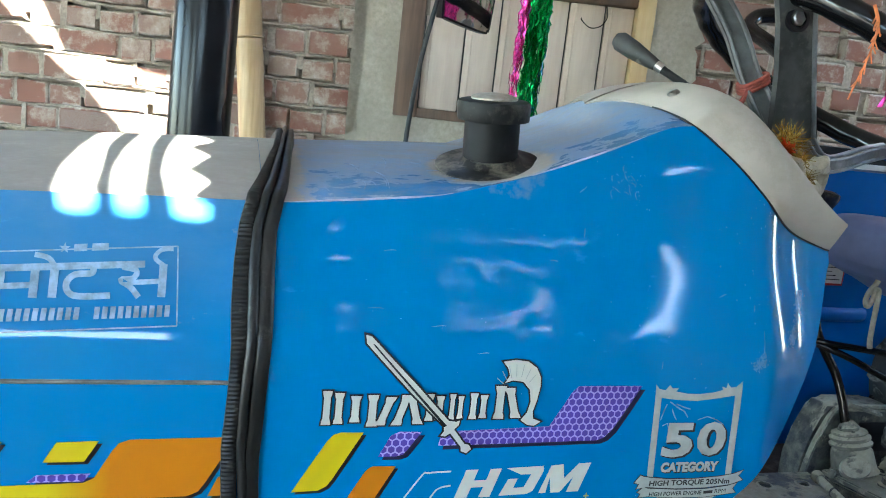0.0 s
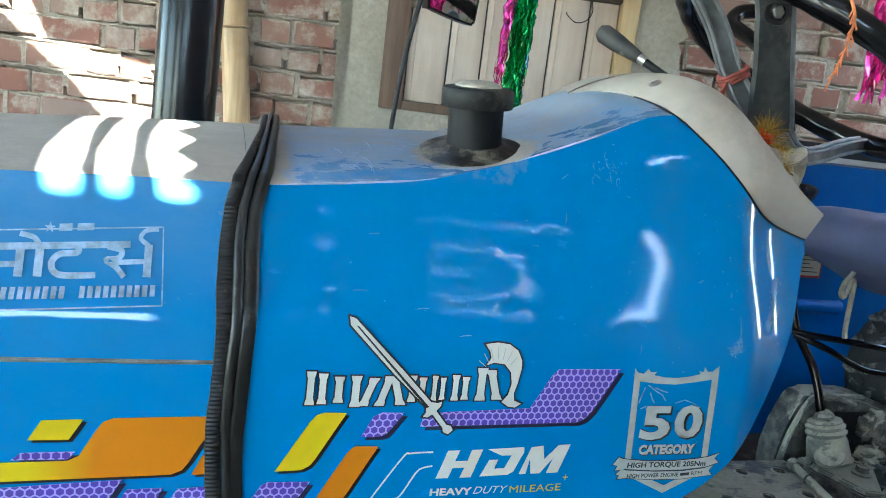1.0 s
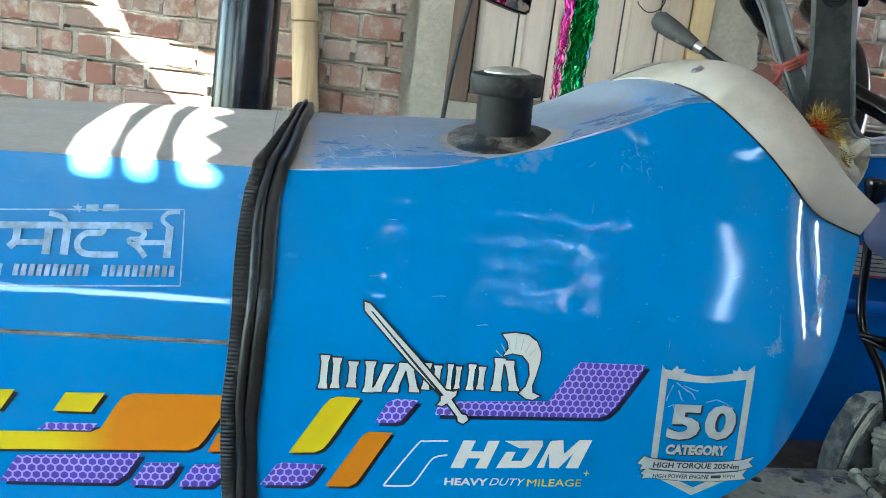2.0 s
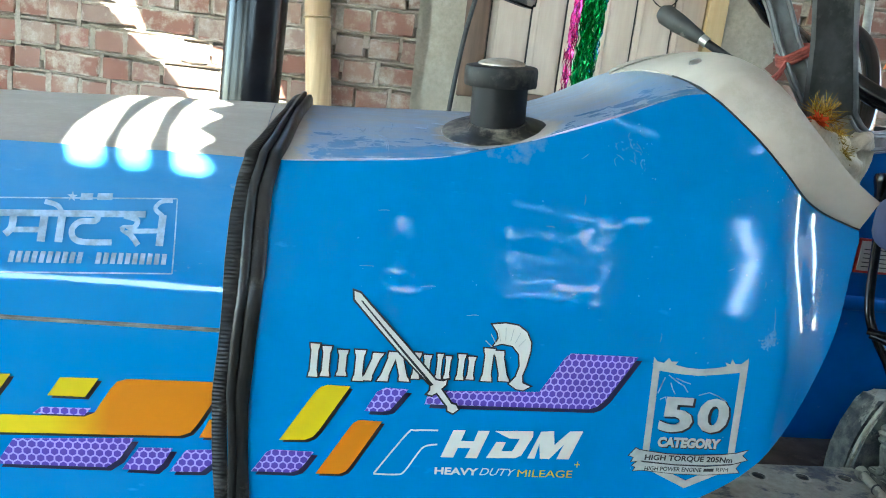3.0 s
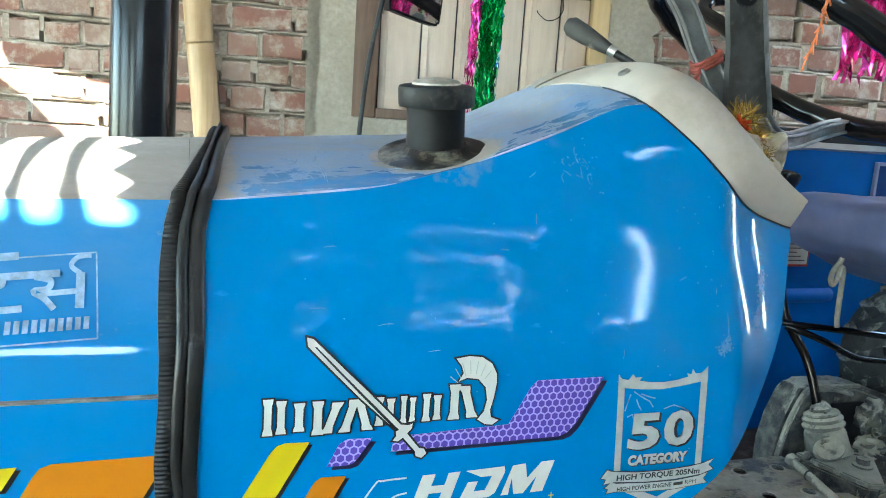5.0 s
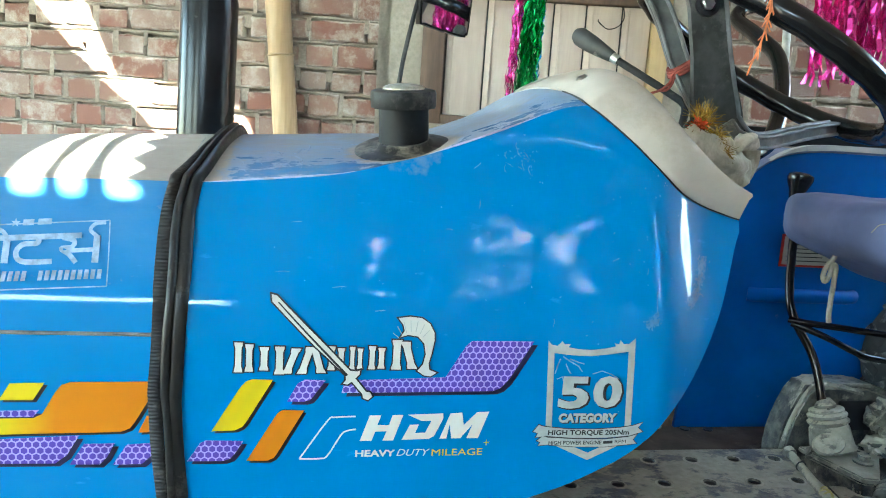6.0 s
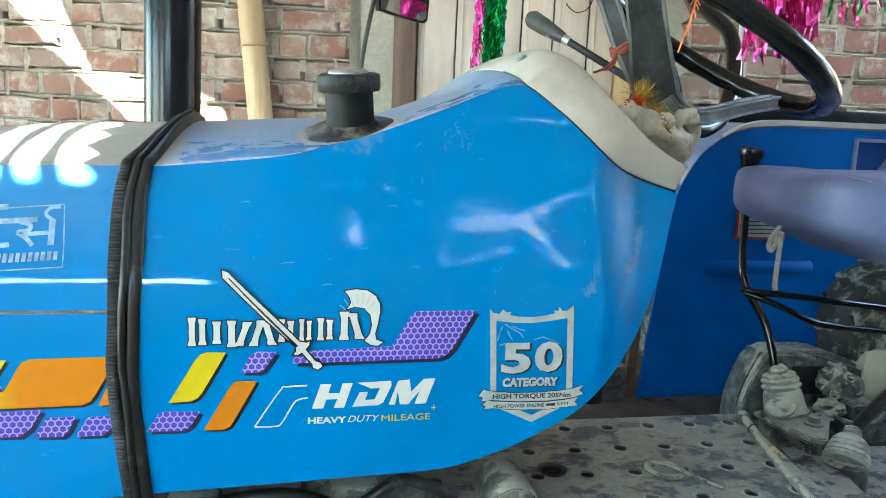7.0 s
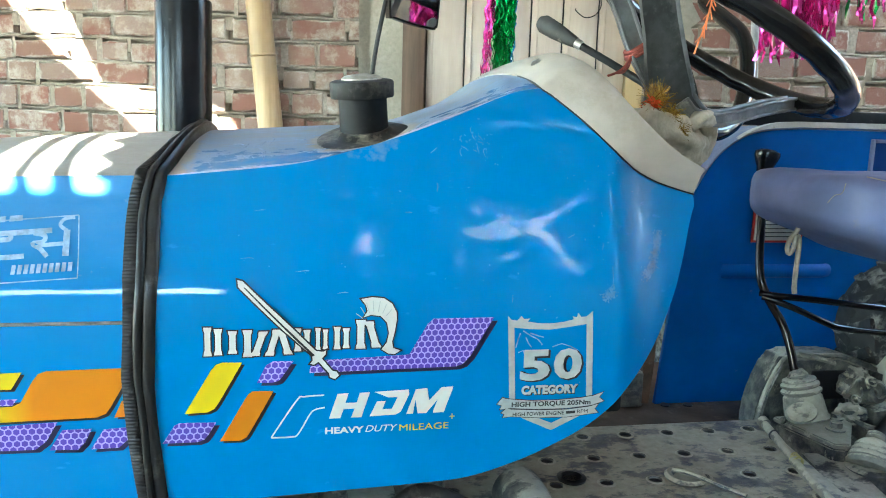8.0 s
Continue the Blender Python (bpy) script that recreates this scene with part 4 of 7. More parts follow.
part("label_border", b, plain("label_red", (0.55, 0.03, 0.02), 0.5), fender, "red bordered sticker")
b = bm_new()
add_box(b, (0.954, 0.6145, 1.008), (1.070, 0.617, 1.070))
part("label_paper", b, M_WHITE, fender, "white label with unreadable print")
for k in range(5):
    b = bm_new()
    add_box(b, (0.962, 0.6133, 1.016 + 0.009 * k), (1.062 - 0.012 * (k % 3), 0.6147, 1.0178 + 0.009 * k))
    part("print_line", b, M_STEEL, fender)

# bent tube handle on the far side
b = bm_new()
add_tube(b, smooth_path([(0.71, 0.54, 1.240), (0.771, 0.56, 1.242), (0.84, 0.59, 1.25), (0.906, 0.64, 1.292), (0.966, 0.72, 1.389), (0.993, 0.80, 1.473), (0.994, 0.90, 1.532), (0.999, 1.0, 1.580), (1.028, 1.03, 1.615), (1.07, 1.02, 1.627), (1.15, 1.0, 1.63)], 6), 0.019, 12)
part("hand_rail", b, M_BLACKG, tractor, "bent glossy black tube handle")
b = bm_new()
add_tube(b, [(1.235, 1.1, 1.25), (1.203, 1.1, 1.66)], 0.011, 10)
part("light_post", b, plain("pale_grey_paint", (0.4, 0.4, 0.38), 0.5), tractor, "slim pale post")

# far-side hand lever
lever = thing("hand_lever", "", "")
lever.parent = tractor
b = bm_new()
hp = [Vector((0.436, 0.636, 1.456)), Vector((0.443, 0.629, 1.4515)), Vector((0.462, 0.608, 1.436)), Vector((0.485, 0.584, 1.418)), Vector((0.494, 0.574, 1.411))]
add_tube(b, hp, 0.015, 14, radii=[0.012, 0.0185, 0.0175, 0.0130, 0.0105])
part("grip", b, plain("grey_rubber_grip", (0.05, 0.05, 0.048), 0.6, vary=0.2, scale=30, dust=0.15), lever, "dark grey rubber grip")
b = bm_new()
add_tube(b, [(0.492, 0.576, 1.4125), (0.503, 0.567, 1.4045)], 0.0098, 12)
part("collar", b, M_CHROME, lever)
b = bm_new()
add_tube(b, smooth_path([(0.50, 0.569, 1.4065), (0.55, 0.535, 1.373), (0.595, 0.504, 1.342), (0.610, 0.494, 1.330), (0.615, 0.490, 1.316), (0.612, 0.49, 1.28), (0.608, 0.49, 1.20)], 6), 0.0075, 10)
part("rod", b, M_STEEL, lever, "dark steel rod")

# ---- footplate ----
M_KHAKI_ROD = dust_and_shade_mat("khaki_rod_dust", (0.09, 0.09, 0.08), (0.46, 0.445, 0.36), 1.2, 0.75)
M_WIRE = plain("yellow_wire", (0.38, 0.34, 0.14), 0.6, vary=0.3, scale=60)
PZ = 0.66
HR = 0.0112
b = bm_new()
circ = []
G1, G2 = Vector((0.0876, 0.0, 0)), Vector((0.0137, 0.0922, 0))
for j in range(-6, 1):
    for i in range(-4, 5):
        c = Vector((0.485, 0.390, PZ)) + G1 * i + G2 * j
        ov = [b.verts.new(c + G1 * (a_ / 2) + G2 * (b_ / 2)) for a_, b_ in ((1, 0), (1, 1), (0, 1), (-1, 1), (-1, 0), (-1, -1), (0, -1), (1, -1))]
        hv = [b.verts.new(c + Vector((HR * math.cos(2 * math.pi * k / 16), HR * math.sin(2 * math.pi * k / 16), 0))) for k in range(16)]
        dv = [b.verts.new(v.co - Vector((0, 0, 0.0025))) for v in hv]
        circ.append(c)
        for k in range(16):
            b.faces.new((hv[k], hv[(k + 1) % 16], dv[(k + 1) % 16], dv[k]))
        for k in range(8):
            n2 = (k + 1) % 8
            b.faces.new((ov[k], ov[n2], hv[(2 * k + 2) % 16], hv[2 * k + 1], hv[2 * k]))
bmesh.ops.remove_doubles(b, verts=b.verts, dist=0.0001)
add_box(b, (0.05, -0.212, 0.630), (0.80, -0.209, PZ - 0.001))
add_box(b, (0.10, 0.4362, 0.610), (0.87, 0.4392, PZ - 0.001))
footplate = part("footplate", b, M_PLATE, tractor, "perforated steel footplate caked with dust", angle=50)
b = bm_new()
add_lathe(b, [(HR + 0.0002, -0.0004), (HR + 0.0009, 0.0016), (HR + 0.0026, 0.0018), (HR + 0.0052, 0.0002)], Matrix(), 16, cap=False)
rim_mesh = mesh_of("hole_rim", b, M_PALEDUST)
for c in circ:
    o = new("hole_rim", rim_mesh)
    o.parent, o.location = footplate, c
# black sheet, added to paint the darkness seen through the footplate's holes
b = bm_new()
add_box(b, (0.02, -0.20, 0.632), (0.84, 0.43, 0.642))
part("under_plate", b, M_INK, tractor)
b = bm_new()
add_box(b, (0.16, 0.4555, 0.585), (1.06, 0.99, 0.605), None, 0.002)
part("rear_plate", b, plain("rusty_plate", (0.085, 0.06, 0.042), 0.85, vary=0.3, scale=12, bump=0.3, dust=0.35, dcol=(0.19, 0.145, 0.105)), tractor, "rust-brown lower plate")
for x, y in ((0.80, 0.668), (0.855, 0.663), (0.56, 0.60)):
    b = bm_new()
    add_lathe(b, [(0.0115, 0), (0.0115, 0.003), (0.006, 0.003)], Matrix.Translation((x, y, 0.605)), 12)
    part("plate_bolt", b, M_INK, tractor)
b = bm_new()
add_lathe(b, [(0.034, 0), (0.036, 0.004), (0.031, 0.009), (0.024, 0.008), (0.020, 0.002), (0.008, 0.001)], Matrix.Translation((0.60, 0.205, PZ)), 24)
add_tube(b, smooth_path([(0.58, 0.215, PZ + 0.012), (0.60, 0.19, PZ + 0.016), (0.635, 0.15, PZ + 0.01), (0.66, 0.12, PZ + 0.008)], 4), 0.004, 8)
part("pedal_pivot", b, M_DUSTY, tractor, "dusty ring and pedal stop on the footplate")
b = bm_new()
add_lathe(b, [(0.024, 0), (0.025, 0.004), (0.018, 0.006), (0.016, 0.0)], Matrix.Translation((0.403, 0.226, PZ)), 20)
part("drain_ring", b, M_INK, footplate, "dark open grommet")
b = bm_new()
add_tube(b, [(0.866, 0.385, PZ + 0.012), (0.842, 0.30, PZ + 0.011), (0.805, 0.18, PZ + 0.011), (0.778, 0.06, PZ + 0.011)], 0.0078, 10)
stay = part("stay_rod", b, M_KHAKI_ROD, tractor, "dusty rod lying along the gearbox")
b = bm_new()
add_lathe(b, [(0.007, -0.009), (0.0115, -0.007), (0.0115, 0.006), (0.008, 0.009)], Matrix.Translation((0.868, 0.392, PZ + 0.013)) @ Matrix.Rotation(radians(-75), 4, "X"), 14)
part("rod_end", b, M_KHAKI_ROD, stay, "knob at the rod's end")
for f, col in ((0.16, M_CAST), (0.46, M_WIRE), (0.49, M_WIRE), (0.52, M_WIRE)):
    q = Vector((0.866, 0.385, PZ + 0.012)).lerp(Vector((0.778, 0.06, PZ + 0.011)), f)
    b = bm_new()
    add_tube(b, [q + Vector((0.0092 * math.cos(a), 0.004 * math.sin(3 * f * 20) * math.cos(a), 0.0092 * math.sin(a))) for a in [2 * math.pi * k / 14 for k in range(14)]], 0.0016, 6, closed=True)
    part("wire_tie", b, col, stay)

# ---- gearbox and its levers ----
M_GREASE = dust_and_shade_mat("greasy_black_iron", (0.012, 0.014, 0.018), (0.44, 0.42, 0.35), 0.15)
M_KHAKI = dust_and_shade_mat("khaki_dust", (0.10, 0.10, 0.09), (0.47, 0.455, 0.375), 1.0, 0.75)
gear = thing("gearbox", "", "")
gear.parent = tractor


def bolt_on(name, at, r, h, mat, parent, label="", turn=(0, 0, 0)):
    bb = bm_new()
    m = pose(*at, *turn)
    add_lathe(bb, [(r * 1.5, 0), (r * 1.55, h * 0.22), (r * 1.4, h * 0.28), (r, h * 0.3)], m, 18)
    add_lathe(bb, [(r, h * 0.25), (r, h * 0.9), (r * 0.8, h), (r * 0.3, h)], m, 6)
    return part(name, bb, mat, parent, label)


def boot(name, base, top, prof, mat, label, parent):
    base, top = Vector(base), Vector(top)
    ax = (top - base)
    q = ax.to_track_quat("Z", "Y").to_matrix().to_4x4()
    bb = bm_new()
    add_lathe(bb, [(r, h * ax.length) for r, h in prof], Matrix.Translation(base) @ q, 32)
    for v in bb.verts:
        v.co += Vector((noise.noise(v.co * 24), noise.noise(v.co * 24 + Vector((5, 0, 0))), 0)) * 0.0018
    return part(name, bb, mat, parent, label)


# housing: a cast case with a sloping end
b = bm_new()
add_prism(b, [(0.908, 0.56), (0.905, 0.655), (0.918, 0.712), (0.944, 0.770), (0.966, 0.786), (1.09, 0.784), (1.19, 0.752), (1.26, 0.702), (1.50, 0.69), (1.50, 0.56)], 0.468, 0.545)
bmesh.ops.bevel(b, geom=list(b.edges), offset=0.012, segments=3, affect="EDGES")
housing = part("housing", b, M_CAST, gear, "dust-caked cast iron gearbox housing", angle=50)
b = bm_new()
add_tube(b, smooth_path([(0.904, 0.470, 0.620), (0.906, 0.467, 0.662), (0.919, 0.466, 0.714), (0.946, 0.466, 0.771), (0.968, 0.466, 0.785), (1.03, 0.466, 0.786), (1.09, 0.466, 0.784)], 5), 0.0045, 10)
part("flange", b, M_KHAKI, housing, "dusty raised flange round the case")
# no real opening: a black block paints the deep shade by the boot
b = bm_new()
add_box(b, (1.020, 0.4585, 0.688), (1.135, 0.4665, 0.752), None, 0.003)
part("cavity", b, M_INK, housing, "black block painting the shade beside the lever's boot")
b = bm_new()
rows = []
for k in range(13):
    f = k / 12
    x, z = 0.985 + 0.092 * f, 0.786 - 0.024 * f ** 1.6
    dep = 0.022 * math.sin(math.pi * min(1, f * 1.15)) ** 0.7
    rows.append([(x, 0.470, z + 0.006), (x, 0.466 - dep, z + 0.008), (x, 0.463 - dep, z + 0.003), (x, 0.466 - dep, z - 0.002), (x, 0.470, z - 0.001)])
add_grid(b, rows)
part("pressed_lip", b, M_KHAKI, gear, "pale curved lip behind the lever")

# cover plate on its greasy block, which runs on as an arm
plate_xy = [(0.920, 0.438), (0.955, 0.294), (0.984, 0.286), (1.066, 0.386), (1.062, 0.440)]
b = bm_new()
add_prism(b, plate_xy, 0.654, 0.665, "z")
bmesh.ops.bevel(b, geom=list(b.edges), offset=0.003, segments=2, affect="EDGES")
part("lever_plate", b, M_KHAKI, gear, "bolted dusty cover plate", angle=45)
b = bm_new()
add_prism(b, [(0.924, 0.434), (0.958, 0.299), (0.984, 0.292), (1.060, 0.388), (1.058, 0.436)], 0.565, 0.6535, "z")
bmesh.ops.bevel(b, geom=list(b.edges), offset=0.005, segments=2, affect="EDGES")
strip(b, [(0.958, 0.33, 0.600), (0.925, 0.16, 0.590), (0.893, 0.0, 0.585)], 0.080, 0.060, (1, 0, 0))
part("gear_arm", b, M_GREASE, gear, "greasy black iron arm, dusty on top", angle=45)
bolt_on("bolt", (1.006, 0.358, 0.665), 0.0125, 0.018, M_CAST, gear, "dusty hexagon bolt")
bolt_on("bolt", (1.048, 0.412, 0.665), 0.010, 0.012, M_CAST, gear)
bolt_on("bolt", (0.936, 0.415, 0.660), 0.009, 0.012, M_CAST, gear, "", (0, -60, 0))

gl = [(0.975, 0.443, 0.72), (0.967, 0.45, 0.763), (0.961, 0.465, 0.81), (0.951, 0.482, 0.852), (0.929, 0.498, 0.894), (0.914, 0.512, 0.934), (0.916, 0.53, 0.979), (0.929, 0.555, 1.049), (0.945, 0.585, 1.132), (0.953, 0.60, 1.168)]
b = bm_new()
add_tube(b, smooth_path(gl, 5), 0.0088, 12)
part("gear_lever", b, M_BLACKG, gear, "bent glossy black gear lever")
b = bm_new()
add_lathe(b, [(0.011, -0.035), (0.013, -0.02), (0.017, 0.0), (0.024, 0.016), (0.027, 0.026), (0.026, 0.034), (0.016, 0.039), (0.002, 0.040)], Matrix.Translation((0.953, 0.60, 1.172)) @ Matrix.Rotation(radians(8), 4, "Y"), 22)
part("lever_knob", b, M_BLACKG, gear, "black gear knob")
boot("lever_boot", (0.990, 0.424, 0.662), (0.974, 0.444, 0.752), [(0.0440, 0), (0.0458, 0.04), (0.0418, 0.1), (0.0400, 0.3), (0.0378, 0.5), (0.0348, 0.545), (0.0339, 0.57), (0.0387, 0.61), (0.0396, 0.66), (0.0352, 0.7), (0.0339, 0.72), (0.0374, 0.755), (0.0378, 0.8), (0.0326, 0.835), (0.0312, 0.85), (0.0339, 0.88), (0.0321, 0.915), (0.0260, 0.93), (0.0190, 0.935), (0.0200, 1), (0.0160, 1.06), (0.0110, 1.12)], M_KHAKI, "dusty ribbed rubber boot", gear)
for k in range(5):
    a = 2 * math.pi * k / 5 + 0.4
    bolt_on("boot_screw", (0.976 + 0.021 * math.cos(a), 0.441 + 0.021 * math.sin(a), 0.744), 0.0035, 0.008, M_CAST, gear)
b = bm_new()
add_lathe(b, [(0.003, 0.002), (0.018, 0.002), (0.024, 0.006), (0.029, 0.0065), (0.0315, 0.002), (0.029, -0.004), (0.022, -0.016)], pose(0.944, 0.383, 0.692, 42, -14, 0) @ Matrix.Diagonal((1.1, 0.72, 1, 1)), 30)
part("boot_dish", b, M_KHAKI, gear, "dusty oval dish at the boot's foot")

# the second boot and its lever
b = bm_new()
add_lathe(b, [(0.040, -0.14), (0.043, -0.10), (0.044, -0.03), (0.041, -0.004), (0.034, 0.0)], Matrix.Translation((1.008, 0.264, 0.632)), 28)
part("boot_socket", b, M_CAST, gear, "blue-grey oily casting below the boot")
boot("lever_boot", (1.010, 0.264, 0.628), (1.046, 0.296, 0.680), [(0.0380, -0.05), (0.0410, 0.02), (0.0418, 0.08), (0.0399, 0.13), (0.0380, 0.14), (0.0399, 0.17), (0.0399, 0.25), (0.0380, 0.29), (0.0361, 0.3), (0.0376, 0.33), (0.0372, 0.41), (0.0353, 0.45), (0.0331, 0.46), (0.0342, 0.49), (0.0338, 0.57), (0.0312, 0.62), (0.0258, 0.7), (0.0198, 0.76), (0.0163, 0.79), (0.0179, 0.83), (0.0179, 0.88), (0.0152, 0.91), (0.0163, 0.95), (0.0156, 1), (0.0114, 1.04)], M_KHAKI, "dusty ringed rubber boot", gear)
b = bm_new()
add_tube(b, smooth_path([(1.040, 0.290, 0.672), (1.070, 0.306, 0.690), (1.105, 0.321, 0.706), (1.151, 0.340, 0.725), (1.26, 0.385, 0.775)], 5), 0.0125, 12)
part("gear_lever", b, M_RUBBER, gear, "thick black range lever")
b = bm_new()
add_tube(b, smooth_path([(0.906, 0.503, 0.913), (0.93, 0.485, 0.911), (1.003, 0.465, 0.906), (1.178, 0.46, 0.886), (1.40, 0.46, 0.862)], 5), 0.0070, 10)
part("control_rod", b, M_BLACKG, gear, "thin black control rod")
b = bm_new()
add_tube(b, smooth_path([(0.911, 0.500, 0.906), (0.94, 0.478, 0.897), (0.979, 0.463, 0.882), (1.035, 0.46, 0.858), (1.077, 0.46, 0.845), (1.185, 0.46, 0.832), (1.40, 0.46, 0.812)], 5), 0.0070, 10)
part("control_rod", b, M_BLACKG, gear, "thin black control rod")


def lumpy(name, at, r, seed, mat, label, squash=(1, 1, 1), rough=0.3, scale=2.2):
    """A rough cast lump."""
    bb = bm_new()
    bmesh.ops.create_icosphere(bb, subdivisions=4, radius=1.0)
    for v in bb.verts:
        d = v.co.normalized()
        f = 1 + rough * noise.noise(d * scale + Vector((seed, 0, 0))) + 0.10 * noise.noise(d * 6.5 + Vector((0, seed, 0)))
        v.co = Vector(at) + Vector((d.x * squash[0], d.y * squash[1], d.z * squash[2])) * r * f
    return part(name, bb, mat, gear, label)


lumpy("valve_casting", (1.113, 0.438, 0.722), 0.034, 3.0, M_CAST, "dusty knobbly valve casting", (1.05, 0.8, 1.0), 0.55, 2.6)
lumpy("valve_casting", (1.092, 0.420, 0.672), 0.026, 8.0, M_DUSTY, "rounded dusty casting", (1.2, 0.9, 0.8), 0.4)
b = bm_new()
add_lathe(b, [(0.012, -0.012), (0.024, -0.011), (0.026, 0.0), (0.024, 0.008), (0.017, 0.012), (0.015, 0.004), (0.004, 0.004)], pose(1.146, 0.425, 0.716, 70, 25, 0), 20)
part("union_nut", b, M_CAST, gear, "dark ring nut on the valve")
bolt_on("valve_bolt", (1.118, 0.408, 0.742), 0.008, 0.014, M_CAST, gear, "", (50, -20, 0))
bolt_on("valve_bolt", (1.088, 0.412, 0.704), 0.007, 0.013, M_CAST, gear, "", (70, 10, 0))
bolt_on("valve_bolt", (1.070, 0.400, 0.662), 0.009, 0.012, M_KHAKI, gear, "", (20, 0, 0))
b = bm_new()
add_box(b, (1.118, 0.39, 0.600), (1.20, 0.47, 0.690), None, 0.026)
part("valve_body", b, M_CAST, gear, "blue-grey oily valve body")
b = bm_new()
add_box(b, (1.188, 0.452, 0.640), (1.42, 0.56, 0.796), None, 0.042)
part("filter_bowl", b, plain("khaki_tank_dust", (0.44, 0.42, 0.33), 0.85, vary=0.14, scale=9, bump=0.2, dust=0.2), gear, "dusty rounded tank")
b = bm_new()
add_tube(b, smooth_path([(1.075, 0.395, 0.668), (1.10, 0.36, 0.662), (1.15, 0.35, 0.672), (1.20, 0.38, 0.70), (1.25, 0.42, 0.71)], 5), 0.006, 8)
part("fuel_pipe", b, M_CAST, gear, "thin dusty pipe")
b = bm_new()
add_prism(b, [(0.99, 0.48), (1.50, 0.48), (1.50, 0.560), (0.99, 0.565)], 0.10, 0.455)
part("sump", b, M_CAST, gear, "oily casing below the levers", angle=50)

# lugged dark rear assembly under the seat
b = bm_new()
TY = Matrix.Translation((1.325, 0.545, 0.815)) @ Matrix.Rotation(radians(90), 4, "X") @ Matrix.Diagonal((0.79, 0.79, 0.75, 1))
add_lathe(b, [(0.10, -0.10), (0.15, -0.10), (0.185, -0.085), (0.20, -0.04), (0.20, 0.04), (0.185, 0.085), (0.15, 0.10), (0.10, 0.10)], TY, 40)
lugs = []
for k in range(15):
    for sgn in (-1, 1):
        a = 2 * math.pi * (k + 0.25 * sgn) / 15
        m = TY @ Matrix.Rotation(a, 4, "Z") @ Matrix.Translation((0.203, 0, 0.036 * sgn)) @ Matrix.Rotation(radians(28 * sgn), 4, "X")
        lugs.append(m)
drive = part("drive_tyre", b, M_TYRE, tractor, "dusty black lugged rubber")
b = bm_new()
add_box(b, (-0.036, -0.015, -0.044), (-0.001, 0.015, 0.044), None, 0.005)
lug_mesh = mesh_of("lug", b, M_TYRE)
for m in lugs:
    o = new("lug", lug_mesh)
    o.parent, o.matrix_world = drive, m

# ---- seat ----
seat = thing("seat", "", "")
seat.parent = tractor
SEC = [(0.806, 1.118, 1.150, 0.05), (0.812, 1.102, 1.166, 0.09), (0.826, 1.090, 1.178, 0.125), (0.84, 1.077, 1.184, 0.155), (0.88, 1.063, 1.187, 0.178), (0.93, 1.047, 1.186, 0.195), (1.00, 1.018, 1.182, 0.21), (1.20, 0.982, 1.186, 0.22), (1.24, 1.0, 1.25, 0.22)]
b = bm_new()
rows = []
for x, z0, z1, w in SEC:
    r = []
    for k in range(28):
        a = 2 * math.pi * k / 28
        cy, cz = math.copysign(abs(math.cos(a)) ** 0.45, math.cos(a)), math.copysign(abs(math.sin(a)) ** 0.6, math.sin(a))
        r.append((x + 0.012, 0.335 + w * cy + 0.0, (z0 + z1) / 2 + (z1 - z0) / 2 * cz - (0.012 * (1 - abs(cy)) if cz > 0 else 0)))
    rows.append(r)
vs = add_grid(b, rows, close=True)
b.faces.new(vs[0][::-1])
b.faces.new(vs[-1])
bmesh.ops.subdivide_edges(b, edges=b.edges, cuts=1, use_grid_fill=True, smooth=0.6)
cushion = part("cushion", b, M_SEAT, seat, "faded violet vinyl seat cushion, torn along the edge", angle=60)
b = bm_new()
add_tube(b, smooth_path([(0.800, 0.190, 1.135), (0.806, 0.183, 1.148), (0.816, 0.179, 1.152), (0.822, 0.180, 1.168)], 4), 0.0008, 5)
add_tube(b, smooth_path([(0.85, 0.170, 1.180), (0.89, 0.158, 1.172)], 4), 0.0009, 5)
part("tear", b, M_ROPE, cushion, "pale torn seam")
b = bm_new()
add_box(b, (1.22, 0.27, 0.86), (1.5, 0.42, 1.045), None, 0.03)
part("seat_base", b, M_INK, seat, "dark seat suspension")
b = bm_new()
add_tube(b, smooth_path([(0.870, 0.345, 1.085), (0.862, 0.345, 1.066), (0.852, 0.347, 1.050), (0.848, 0.347, 1.034), (0.852, 0.345, 1.024), (0.857, 0.342, 1.036), (0.859, 0.340, 1.056), (0.866, 0.340, 1.052), (0.865, 0.338, 1.022), (0.862, 0.335, 0.993), (0.860, 0.332, 0.965), (0.861, 0.33, 0.951)], 5), 0.0046, 8)
solid("knotted_rope", b, M_ROPE, "knotted white cotton rope hanging from the seat", "rope")

# ---- below the bonnet ----
b = bm_new()
add_lathe(b, [(0.018, -0.03), (0.036, -0.028), (0.040, -0.02), (0.040, 0.06), (0.036, 0.07)], Matrix.Translation((0.282, 0.12, 0.690)) @ Matrix.Rotation(radians(90), 4, "X"), 26)
add_lathe(b, [(0.034, 0.068), (0.034, 0.073), (0.024, 0.075), (0.024, 0.079)], Matrix.Translation((0.282, 0.12, 0.690)) @ Matrix.Rotation(radians(90), 4, "X"), 24)
add_lathe(b, [(0.019, 0.078), (0.019, 0.090), (0.016, 0.092), (0.010, 0.092), (0.010, 0.102), (0.008, 0.104)], Matrix.Translation((0.282, 0.12, 0.690)) @ Matrix.Rotation(radians(90), 4, "X"), 6)
part("pivot_boss", b, M_CAST, tractor, "dusty pivot boss with a bolt")
b = bm_new()
add_box(b, (-0.9, 0.13, 0.45), (0.17, 0.48, 0.74), None, 0.02)
